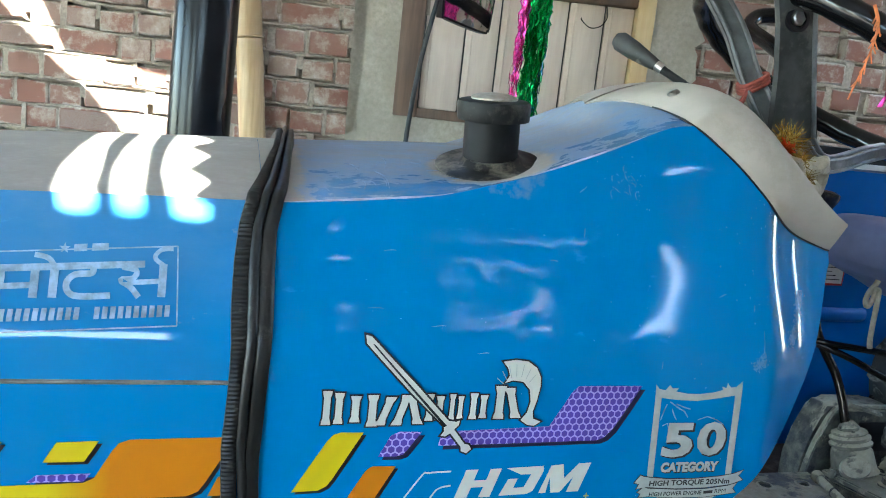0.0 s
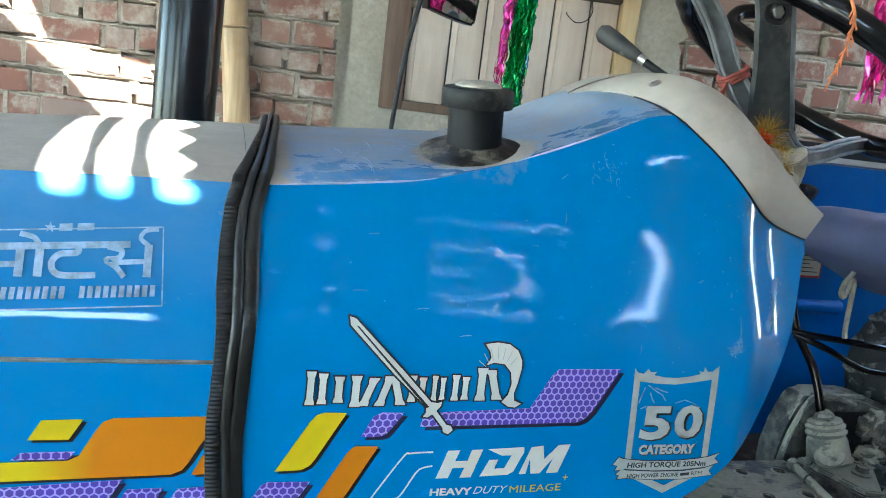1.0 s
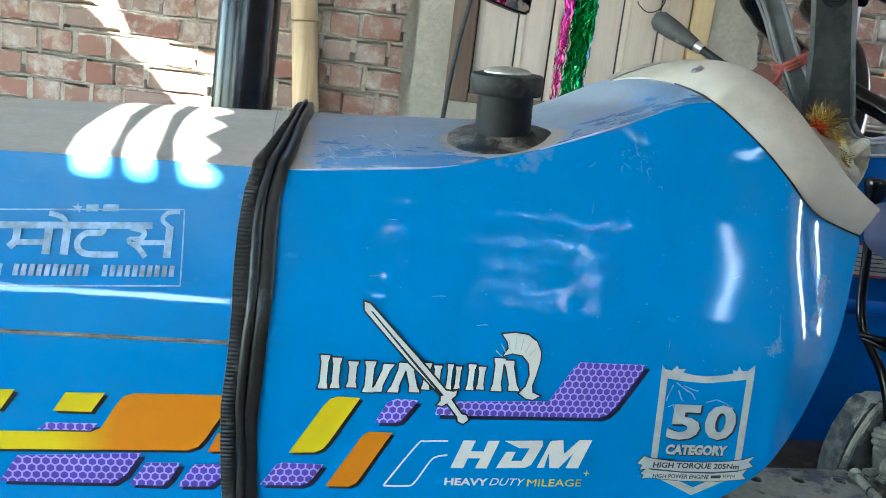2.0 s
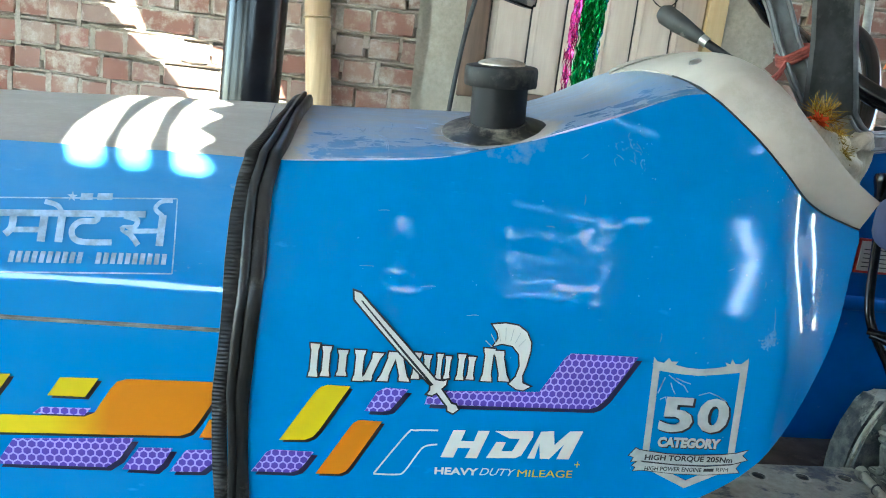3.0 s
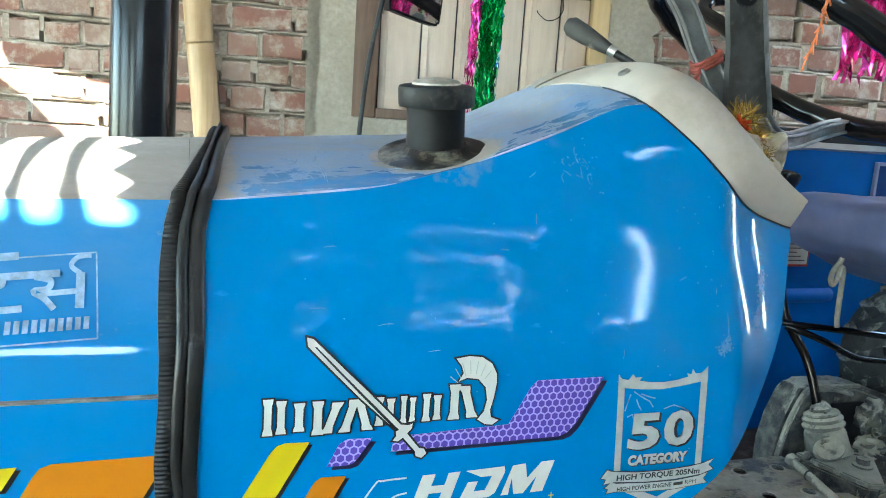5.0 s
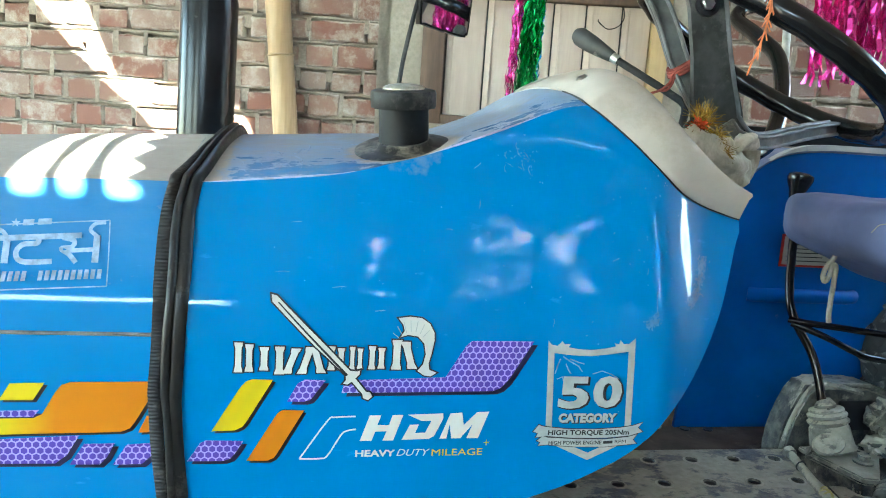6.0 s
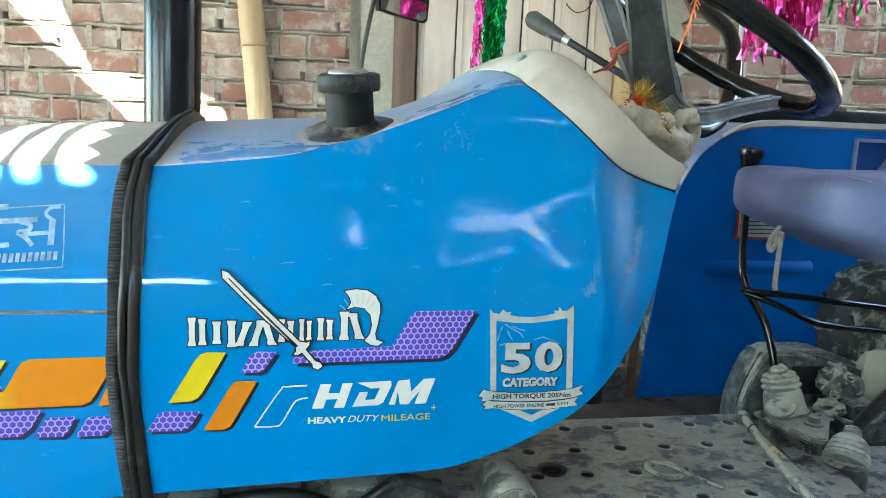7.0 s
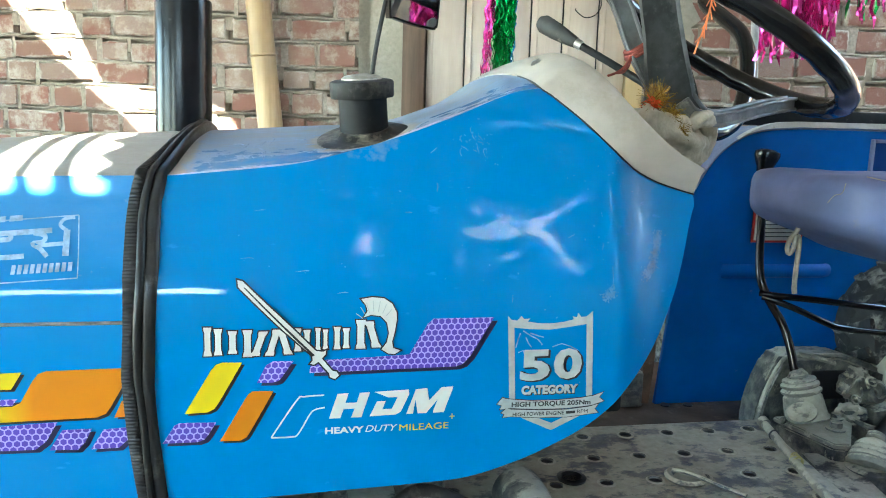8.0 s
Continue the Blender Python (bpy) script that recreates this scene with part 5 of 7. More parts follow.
engine = part("engine", b, M_CAST, tractor, "dusty engine block")
for k in range(8):
    b = bm_new()
    add_box(b, (-0.75 + 0.11 * k, 0.085, 0.60 + 0.02 * (k % 3)), (-0.68 + 0.11 * k, 0.1295, 0.72), None, 0.006)
    part("engine_cover", b, M_CAST, engine)
b = bm_new()
add_box(b, (0.171, 0.16, 0.30), (1.6, 0.45, 0.555), None, 0.02)
part("chassis", b, M_CAST, tractor)
b = bm_new()
add_tube(b, smooth_path([(-0.2, 0.08, 0.70), (-0.05, 0.07, 0.725), (0.05, 0.07, 0.70), (0.12, 0.075, 0.735), (0.2, 0.08, 0.70)], 5), 0.010, 10)
part("hose", b, M_RUBBER, tractor, "black hose")


def wheel(name, at, r, w, label):
    e = thing(name, "", "")
    e.parent = tractor
    m = Matrix.Translation(at) @ Matrix.Rotation(radians(90), 4, "X")
    bb = bm_new()
    add_lathe(bb, [(r * 0.62, -w / 2), (r * 0.85, -w / 2), (r * 0.97, -w * 0.42), (r, -w * 0.2), (r, w * 0.2), (r * 0.97, w * 0.42), (r * 0.85, w / 2), (r * 0.62, w / 2)], m, 40)
    part("tyre", bb, M_TYRE, e, label)
    bb = bm_new()
    add_lathe(bb, [(r * 0.1, -w * 0.1), (r * 0.5, -w * 0.1), (r * 0.63, -w * 0.4), (r * 0.63, w * 0.4), (r * 0.5, w * 0.1), (r * 0.1, w * 0.1)], m, 30)
    part("rim", bb, M_COWL, e, "pale steel rim")


wheel("front_wheel", (-0.75, -0.22, 0.32), 0.32, 0.17, "dusty front tyre")
wheel("front_wheel", (-0.75, 0.83, 0.32), 0.32, 0.17, "dusty front tyre")
wheel("rear_wheel", (1.65, -0.45, 0.66), 0.66, 0.32, "dusty rear tyre")
wheel("rear_wheel", (1.65, 1.22, 0.66), 0.66, 0.32, "dusty rear tyre")
b = bm_new()
add_box(b, (-0.80, -0.16, 0.28), (-0.70, 0.77, 0.38), None, 0.01)
add_box(b, (1.55, -0.30, 0.56), (1.75, 1.08, 0.76), None, 0.02)
part("axle", b, M_CAST, tractor, "dusty axles")

# ---- mirror ----
mirror = thing("rear_view_mirror", "", "")
mirror.parent = tractor
b = bm_new()
add_tube(b, smooth_path([(0.098, 0.88, 0.98), (0.104, 0.88, 1.20), (0.117, 0.88, 1.36), (0.135, 0.88, 1.47), (0.155, 0.885, 1.55), (0.18, 0.89, 1.565)], 6), 0.0052, 10)
part("stem", b, M_STEEL, mirror, "thin grey steel stem")
MM = Matrix.Translation((0.214, 0.880, 1.535)) @ Matrix.Rotation(radians(13), 4, "Z") @ Matrix.Rotation(radians(6), 4, "X")
outl = [tuple(q)[:2] for q in smooth_path([(-0.066, 0.07, 0), (-0.064, -0.045, 0), (-0.048, -0.058, 0), (0.04, -0.074, 0), (0.053, -0.070, 0), (0.058, -0.055, 0), (0.060, 0.07, 0)], 6)]
b = bm_new()
add_prism(b, outl, -0.004, 0.022, "y", MM)
part("housing", b, M_BLACK, mirror, "black mirror housing", angle=30)
b = bm_new()
add_prism(b, [(x * 0.93, z * 0.935) for x, z in outl], -0.0055, -0.0035, "y", MM)
part("glass", b, M_MIRROR, mirror, "mirror glass")

# ---- bamboo, garlands, cloth ----
b = bm_new()
ax0, ax1 = Vector((-0.056, 2.385, -0.02)), Vector((-0.309, 2.385, 2.66))
prof, zz = [], 0.0
L = (ax1 - ax0).length
nodes_z = [0.30, 0.70, 1.11, 1.53, 1.92, 2.28]
steps = sorted(set([0.0, L] + [z + d for z in nodes_z for d in (-0.012, -0.005, 0.0, 0.005, 0.012)] + [z + 0.1 for z in nodes_z]))
for s in steps:
    near = min(abs(s - z) for z in nodes_z)
    r = 0.054 - 0.002 * s + (0.0060 if near < 0.002 else (0.001 if near < 0.007 else 0.0)) - (0.0015 if 0.002 <= near < 0.007 else 0)
    prof.append((r, s))
add_lathe(b, prof, Matrix.Translation(ax0) @ (ax1 - ax0).to_track_quat("Z", "Y").to_matrix().to_4x4(), 26)
solid("bamboo_pole", b, M_BAMBOO, "upright dry yellow bamboo pole against the wall", "pole", angle=50)


def tinsel(name, mat, label, n, start, length, spread, rng, lean=(0, 0, 0), wid=0.0022, curl=0.006):
    """A hank of thin foil ribbons that hang down."""
    bb = bm_new()
    for _ in range(n):
        p = Vector(start) + Vector((rng.uniform(-1, 1) * spread[0], rng.uniform(-1, 1) * spread[1], rng.uniform(-1, 1) * spread[2]))
        ll2 = length * rng.uniform(0.75, 1.05)
        seg = max(4, int(ll2 / 0.016))
        a = rng.uniform(0, 6.28)
        prev = None
        for k in range(seg + 1):
            f = k / seg
            a += rng.uniform(-0.9, 0.9)
            q = p + Vector((lean[0] * f * ll2 + rng.uniform(-curl, curl), lean[1] * f * ll2 + rng.uniform(-curl, curl), -f * ll2))
            w = Vector((math.cos(a), math.sin(a), 0)) * wid
            cur = (bb.verts.new(q - w), bb.verts.new(q + w))
            if prev:
                c2 = (bb.verts.new(prev[0].co), bb.verts.new(prev[1].co))
                bb.faces.new((c2[0], c2[1], cur[1], cur[0]))
            prev = cur
    return solid(name, bb, mat, label, "tinsel", "festive garlands", kind="stuff", smooth=False)


rng = random.Random(11)
tinsel("tinsel_garland", M_GREENF, "shiny green foil tinsel hanging before the shutter", 130, (0.560, 1.26, 2.50), 1.28, (0.026, 0.022, 0.03), rng, lean=(-0.036, 0, 0))
tinsel("tinsel_garland", M_PINKF, "shiny pink foil tinsel beside the green", 26, (0.524, 1.25, 2.50), 1.26, (0.012, 0.012, 0.03), rng, lean=(-0.046, 0, 0))
tinsel("tinsel_garland", M_BLUEF, "shiny blue foil tinsel beside the green", 24, (0.592, 1.27, 2.50), 1.24, (0.008, 0.01, 0.03), rng, lean=(-0.04, 0, 0))
tinsel("tinsel_garland", M_PINKF, "bright pink foil tinsel over the steering wheel", 120, (0.715, 0.19, 1.53), 0.15, (0.052, 0.03, 0.03), rng, wid=0.0034, curl=0.004)
tinsel("tinsel_garland", M_PINKF, "pink foil tinsel strands by the steering wheel", 16, (0.86, 0.22, 1.54), 0.10, (0.07, 0.04, 0.02), rng, wid=0.003, curl=0.005)
tinsel("tinsel_garland", M_GREENF, "green foil tinsel strands by the steering wheel", 14, (0.90, 0.24, 1.53), 0.09, (0.10, 0.04, 0.02), rng, wid=0.003, curl=0.005)

def rolled_cloth(pts, radii, seed, folds):
    """A roll of cloth along a path, its skin creased."""
    p = smooth_path(pts, 7)
    n = len(p)
    rad = [lerp(list(enumerate(radii)), (len(radii) - 1) * i / (n - 1)) for i in range(n)]
    bb = bm_new()
    up, rows = Vector((0, 0, 1)), []
    for i, q in enumerate(p):
        t = (p[min(i + 1, n - 1)] - p[max(i - 1, 0)]).normalized()
        a = (up - t * t.dot(up)).normalized()
        up = a
        c = t.cross(a)
        r = []
        for k in range(40):
            f = 2 * math.pi * k / 40
            w = 1 + 0.10 * math.sin(folds * f + 0.35 * i) + 0.22 * noise.noise((math.cos(f) * 1.4, math.sin(f) * 1.4 + seed, i * 0.13)) + 0.07 * noise.noise((math.cos(f) * 5, math.sin(f) * 5, i * 0.5 + seed))
            r.append(q + (a * math.cos(f) + c * math.sin(f)) * rad[i] * w)
        rows.append(r)
    vs = add_grid(bb, rows, close=True)
    bb.faces.new(vs[0][::-1])
    bb.faces.new(vs[-1])
    return bb


solid("cloth", rolled_cloth([(0.455, 0.170, 1.262), (0.485, 0.190, 1.252), (0.525, 0.215, 1.238), (0.565, 0.240, 1.222), (0.600, 0.268, 1.212)], (0.018, 0.026, 0.032, 0.033, 0.024), 2.0, 5), M_CLOTH, "crumpled cream cloth tied below the steering column", "cloth", angle=180)
solid("cloth_knot", rolled_cloth([(0.560, 0.222, 1.248), (0.585, 0.232, 1.264), (0.612, 0.256, 1.262), (0.622, 0.270, 1.240), (0.612, 0.266, 1.212), (0.596, 0.258, 1.190)], (0.010, 0.014, 0.016, 0.015, 0.014, 0.009), 7.0, 4), M_CLOTH, "folded end of the cream cloth", "cloth", angle=180)


def spiky(name, mat, label, at, n, r, rng, wid=0.0012, bias=(0, 0, 0)):
    bb = bm_new()
    for _ in range(n):
        d = (Vector((rng.gauss(0, 1), rng.gauss(0, 1), rng.gauss(0, 1))).normalized() + Vector(bias)).normalized()
        l1 = r * rng.uniform(0.5, 1.1)
        s = d.orthogonal().normalized() * wid
        s.rotate(Matrix.Rotation(rng.uniform(0, 6.28), 3, d))
        p0 = Vector(at) + Vector((rng.uniform(-1, 1), rng.uniform(-1, 1), rng.uniform(-1, 1))) * r * 0.35
        p1 = p0 + d * l1
        bb.faces.new([bb.verts.new(q) for q in (p0 - s, p0 + s, p1 + s * 0.6, p1 - s * 0.6)])
    return solid(name, bb, mat, label, "tinsel", "festive garlands", kind="stuff", smooth=False)


spiky("tinsel_tuft", M_GOLDF, "gold foil tuft tied to the cloth", (0.484, 0.184, 1.288), 260, 0.028, rng, 0.0006, bias=(0, -0.3, 0.5))
spiky("tinsel_tuft", M_REDF, "red foil flowers tied to the cloth", (0.472, 0.172, 1.281), 150, 0.014, rng, 0.0016)
spiky("tinsel_tuft", M_GOLDF, "gold foil strand over the cloth", (0.512, 0.186, 1.268), 220, 0.017, rng, 0.0007)
spiky("tinsel_tuft", M_GOLDF, "gold foil strand end over the cloth", (0.530, 0.192, 1.243), 180, 0.017, rng, 0.0007)
b = bm_new()
line = smooth_path([(0.517, 0.112, 1.470), (0.516, 0.100, 1.448), (0.514, 0.098, 1.425), (0.510, 0.103, 1.392), (0.502, 0.105, 1.365), (0.498, 0.106, 1.350)], 5)
add_tube(b, line, 0.0014, 6, radii=[0.0022 if k < 9 else 0.0013 for k in range(len(line))])
for k in range(16):
    q = line[3 + k]
    add_tube(b, [q, q + Vector((rng.uniform(-0.010, 0.010), -0.002, -rng.uniform(0.006, 0.018)))], 0.0009, 4)
solid("orange_thread", b, M_ORANGET, "frayed orange thread hanging from the steering wheel", "thread")

# ---- rubber strap over the bonnet ----
strap = thing("rubber_strap", "worn black rubber strap tied over the tractor bonnet", "strap")


def strap_x(s):
    """How far along the bonnet the strap lies, by the length run over the section (0 at the lower edge)."""
    return lerp([(0.0, -0.215), (0.10, -0.222), (0.22, -0.231), (0.32, -0.227), (0.40, -0.228), (0.44, -0.226), (0.50, -0.214), (0.60, -0.198), (0.72, -0.188), (1.3, -0.19)], s)


def strap_rows(dx0, dx1, lift, n, ribs=0.0, seed=0, droop=0.05):
    base = []
    x = -0.225
    c = column(x, None, None, 34, 14)
    path = [Vector((0, c[0][1] + 0.004, c[0][2] - droop))] + [Vector(q) for q in c]
    path += [Vector((q[0], 2 * YC - q[1], q[2])) for q in c[::-1][1:]]
    path = [Vector((0, q.y, q.z)) for q in path]
    pts = resample(path, n)
    rows = []
    s = 0.0
    for i, q in enumerate(pts):
        if i:
            s += (q - pts[i - 1]).length
        t = (pts[min(i + 1, n)] - pts[max(i - 1, 0)]).normalized()
        nrm = Vector((0, -t.z, t.y))
        if nrm.z < 0 and q.z > 1.21:
            nrm = -nrm
        xx = strap_x(s)
        wob = 0.003 * noise.noise((s * 9, seed, 0))
        lf = lift + 0.002 * noise.noise((s * 12, seed + 5, 0)) + lerp([(0.42, 0.0), (0.50, 0.004), (0.62, 0.010), (0.85, 0.010), (0.95, 0.0)], s)
        r = (ribs if (i // 2) % 2 else 0.0)
        wf = lerp([(0.0, 0.84), (0.25, 0.86), (0.36, 0.92), (0.42, 0.90), (0.50, 0.72), (0.60, 0.55), (1.3, 0.5)], s)
        a, c2 = xx + dx0 * wf + wob, xx + dx1 * wf + wob
        m1, m2 = a + (c2 - a) * 0.3, a + (c2 - a) * 0.7
        rows.append([Vector((a, 0, 0)) + q - nrm * 0.001, Vector((a + 0.0008, 0, 0)) + q + nrm * (lf * 0.8 + r), Vector((m1, 0, 0)) + q + nrm * (lf + r), Vector((m2, 0, 0)) + q + nrm * (lf + r), Vector((c2 - 0.0008, 0, 0)) + q + nrm * (lf * 0.7 + r), Vector((c2, 0, 0)) + q - nrm * 0.001])
    return rows


b = bm_new()
add_grid(b, strap_rows(-0.022, -0.004, 0.0045, 1300, ribs=0.0010, seed=1))
part("ribbed_band", b, M_RUBBER, strap, "ribbed inner edge", angle=60)
b = bm_new()
add_grid(b, strap_rows(-0.006, 0.006, 0.0085, 160, seed=2))
part("folded_band", b, M_RUBBER, strap, "folded middle", angle=70)
b = bm_new()
add_grid(b, strap_rows(0.003, 0.021, 0.0055, 160, seed=3, droop=0.06))
part("smooth_band", b, M_RUBBER, strap, "smooth outer strip", angle=70)


# clutter past the mudguard's front edge
b = bm_new()
add_box(b, (0.60, 0.70, 0.605), (0.752, 0.78, 0.86), None, 0.012)
add_box(b, (0.66, 0.66, 0.605), (0.742, 0.70, 0.69), None, 0.008)
part("far_bracket", b, M_CAST, tractor, "dark dusty bracket behind the footplate")
b = bm_new()
strip(b, smooth_path([(0.742, 0.665, 0.615), (0.75, 0.665, 0.72), (0.752, 0.665, 0.83), (0.76, 0.665, 0.93)], 4), 0.022, 0.008, (1, 0, 0))
part("bracket_strap", b, plain("rust_strip", (0.09, 0.055, 0.035), 0.8, vary=0.4, scale=20, bump=0.3, dust=0.2, dcol=(0.16, 0.14, 0.11)), tractor, "rusty flat strap")

# scratches in the paint: thin pale lines that follow the sheet
M_SCRATCH = plain("scratched_paint", (0.20, 0.31, 0.50), 0.6, vary=0.4, scale=90)


def top_z(x, y):
    c = column(x)
    return float(np.interp(y, [q[1] for q in c[34:]], [q[2] for q in c[34:]]))


def scratch(pts, r=0.0005, on_top=False, mat=None):
    q = [(x, w, top_z(x, w)) if on_top else (x, side_y(x, w), w) for x, w in pts]
    bb = bm_new()
    p = smooth_path(q, 4)
    n = len(p)
    add_tube(bb, p, r, 5, radii=[r * (0.35 + 0.65 * min(1, 3 * i / n, 3 * (n - 1 - i) / n)) for i in range(n)])
    part("scratch", bb, mat or M_SCRATCH, tank_cover)


sr = random.Random(5)
for k in range(13):
    x, y, a = sr.uniform(-0.165, -0.085), sr.uniform(0.082, 0.155), sr.uniform(0.2, 2.9)
    L = sr.uniform(0.008, 0.022)
    scratch([(x, y), (x + L * 0.5 * math.cos(a), y + 1.6 * L * math.sin(a)), (x + L * math.cos(a + 0.5), y + 2.4 * L * math.sin(a + 0.3))], sr.uniform(0.0003, 0.0006), True)
for k in range(8):
    x, y = sr.uniform(-0.06, -0.02), sr.uniform(0.10, 0.20)
    scratch([(x, y), (x + sr.uniform(0.006, 0.014), y + sr.uniform(-0.004, 0.006)), (x + sr.uniform(0.016, 0.024), y + sr.uniform(0, 0.012))], 0.0005, True)
for k in range(11):
    x, z, a = sr.uniform(0.155, 0.195), sr.uniform(1.195, 1.24), sr.uniform(0.3, 2.0)
    L = sr.uniform(0.004, 0.012)
    scratch([(x, z), (x + L * 0.6 * math.cos(a), z - L * 0.4 * math.sin(a)), (x + L * math.cos(a * 0.8), z - L * math.sin(a))], sr.uniform(0.00018, 0.0003))
for x, z, dx, dz in ((0.12, 1.205, 0.010, 0.007), (0.355, 1.03, 0.004, 0.035), (0.412, 1.05, 0.012, 0.01), (0.43, 1.058, 0.014, -0.004), (0.346, 1.085, 0.002, 0.008), (0.128, 1.155, 0.001, 0.012), (0.085, 1.13, 0.012, -0.001), (-0.10, 1.13, 0.016, 0.001), (-0.05, 1.06, 0.02, 0.001), (0.0, 1.035, 0.016, 0.001), (-0.115, 1.075, 0.02, 0.0), (0.30, 1.10, 0.012, 0.004), (0.22, 1.02, 0.001, 0.010), (0.05, 0.95, 0.012, 0.002), (0.31, 0.93, 0.004, 0.016)):
    scratch([(x, z), (x + dx * 0.5 + 0.0006, z + dz * 0.5 + 0.0007), (x + dx * 0.8, z + dz)], sr.uniform(0.00018, 0.0004))


# rubbed dust and chipped paint on the rear cover, as many small flecks that follow the sheet
M_SMEAR = plain("rubbed_dust", (0.085, 0.27, 0.52), 0.6, vary=0.25, scale=80)
M_CHIP = plain("chipped_paint", (0.06, 0.28, 0.60), 0.5, vary=0.3, scale=90)


def flecks(name, label, mat, path, wide, n, size, seed, gap=0.0006):
    """Ragged flecks scattered along a path on the side."""
    rg = random.Random(seed)
    bb = bm_new()
    line = smooth_path([(x, 0, z) for x, z in path], 12) if len(path) > 1 else [Vector((path[0][0], 0, path[0][1]))]
    for _ in range(n):
        q = rg.choice(line)
        cx, cz = q.x + rg.gauss(0, wide), q.z + rg.gauss(0, wide)
        r, turn, long_ = size * rg.uniform(0.35, 1.0), rg.uniform(0, 3.1), rg.uniform(1.0, 2.2)
        vs = []
        for k in range(7):
            a = 2 * math.pi * k / 7
            u, w = r * long_ * math.cos(a) * rg.uniform(0.7, 1.1), r * math.sin(a) * rg.uniform(0.7, 1.1)
            x, z = cx + u * math.cos(turn) - w * math.sin(turn), cz + u * math.sin(turn) + w * math.cos(turn)
            vs.append(bb.verts.new((x, side_y(x, z) - gap, z)))
        bb.faces.new(vs)
    return tagged(part(name, bb, mat, tank_cover, label, smooth=False), kind="stuff")


flecks("dust_smear", "pale rubbed smear of dust", M_SMEAR, [(0.412, 1.048), (0.426, 1.058), (0.438, 1.082), (0.445, 1.100)], 0.0040, 520, 0.0012, 31)
flecks("dust_smear", "small pale smear of dust", M_SMEAR, [(0.346, 1.026), (0.356, 1.033)], 0.0036, 170, 0.0011, 32)
flecks("paint_chips", "small chips in the paint", M_CHIP, [(0.29, 1.13), (0.33, 1.10), (0.37, 1.09), (0.36, 1.17), (0.33, 1.20)], 0.022, 40, 0.0009, 33)
flecks("paint_chips", "scuffed paint below the cowl", M_CHIP, [(0.165, 1.235), (0.185, 1.225), (0.20, 1.205)], 0.010, 44, 0.0009, 34)
flecks("paint_chips", "fine chips in the paint", M_CHIP, [(-0.12, 1.10), (0.0, 1.04), (0.12, 1.12), (0.22, 1.06), (0.26, 0.95)], 0.04, 40, 0.0009, 35)


# pale line along the shoulder of the rear cover: edge highlight painted in, with wear
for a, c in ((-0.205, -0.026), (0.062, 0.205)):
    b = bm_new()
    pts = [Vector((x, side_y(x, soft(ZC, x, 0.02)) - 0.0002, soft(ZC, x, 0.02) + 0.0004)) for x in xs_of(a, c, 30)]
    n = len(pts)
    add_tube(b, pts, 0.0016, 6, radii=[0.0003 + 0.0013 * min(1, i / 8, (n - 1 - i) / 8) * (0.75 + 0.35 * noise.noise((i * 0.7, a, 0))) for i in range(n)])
    part("worn_edge", b, plain("pale_glint_paint", (0.50, 0.50, 0.66), 0.4, vary=0.2, scale=50), tank_cover, "pale painted highlight and worn paint along the shoulder")


# ---- decals on the bonnet ----
def on_side(b, gap=0.0012):
    """Lays a flat drawing in x and z on the bonnet's side."""
    for k in range(14):
        z = 0.86 + 0.02 * k
        bmesh.ops.bisect_plane(b, geom=list(b.verts) + list(b.edges) + list(b.faces), plane_co=(0, 0, z), plane_no=(0, 0, 1), dist=1e-5)
    for v in b.verts:
        v.co.y = side_y(v.co.x, v.co.z) - gap


def drawing(polys, holes=()):
    """A flat bmesh of closed outlines in x and z."""
    b = bm_new()
    for poly in polys:
        lp = [[Vector((x, z, 0)) for x, z in poly]] + [[Vector((x, z, 0)) for x, z in h] for h in holes]
        fl = [v for q in lp for v in q]
        vs = [b.verts.new((v.x, 0, v.y)) for v in fl]
        for t3 in tessellate_polygon(lp):
            try:
                b.faces.new([vs[i] for i in t3])
            except ValueError:
                pass
    return b


def decal(name, polys, mat, parent, label="", gap=0.0012, holes=()):
    b = drawing(polys, holes)
    on_side(b, gap)
    return part(name, b, mat, parent, label, smooth=False)


def moved(poly, dx, dz):
    return [(x + dx, z + dz) for x, z in poly]


def swell(poly, d):
    """The outline pushed outwards by d."""
    n = len(poly)
    area = sum(poly[i][0] * poly[(i + 1) % n][1] - poly[(i + 1) % n][0] * poly[i][1] for i in range(n))
    sg = 1 if area > 0 else -1
    out = []
    for i in range(n):
        a, p, c = Vector(poly[i - 1]), Vector(poly[i]), Vector(poly[(i + 1) % n])
        u, w = (p - a).normalized(), (c - p).normalized()
        m = Vector((u.y + w.y, -u.x - w.x))
        m = m.normalized() if m.length > 1e-6 else Vector((u.y, -u.x))
        k = 1 / max(0.45, m.dot(Vector((u.y, -u.x))))
        out.append(tuple(p + m * d * sg * k))
    return out


def clip_convex(poly, region):
    """poly cut to a convex region (counter-clockwise)."""
    out = poly
    for i in range(len(region)):
        a, c = region[i], region[(i + 1) % len(region)]
        side = lambda p: (c[0] - a[0]) * (p[1] - a[1]) - (c[1] - a[1]) * (p[0] - a[0])
        nxt = []
        for j in range(len(out)):
            p, q = out[j], out[(j + 1) % len(out)]
            sp, sq = side(p), side(q)
            if sp >= 0:
                nxt.append(p)
            if sp * sq < 0:
                f = sp / (sp - sq)
                nxt.append((p[0] + (q[0] - p[0]) * f, p[1] + (q[1] - p[1]) * f))
        out = nxt
        if len(out) < 3:
            return []
    return out


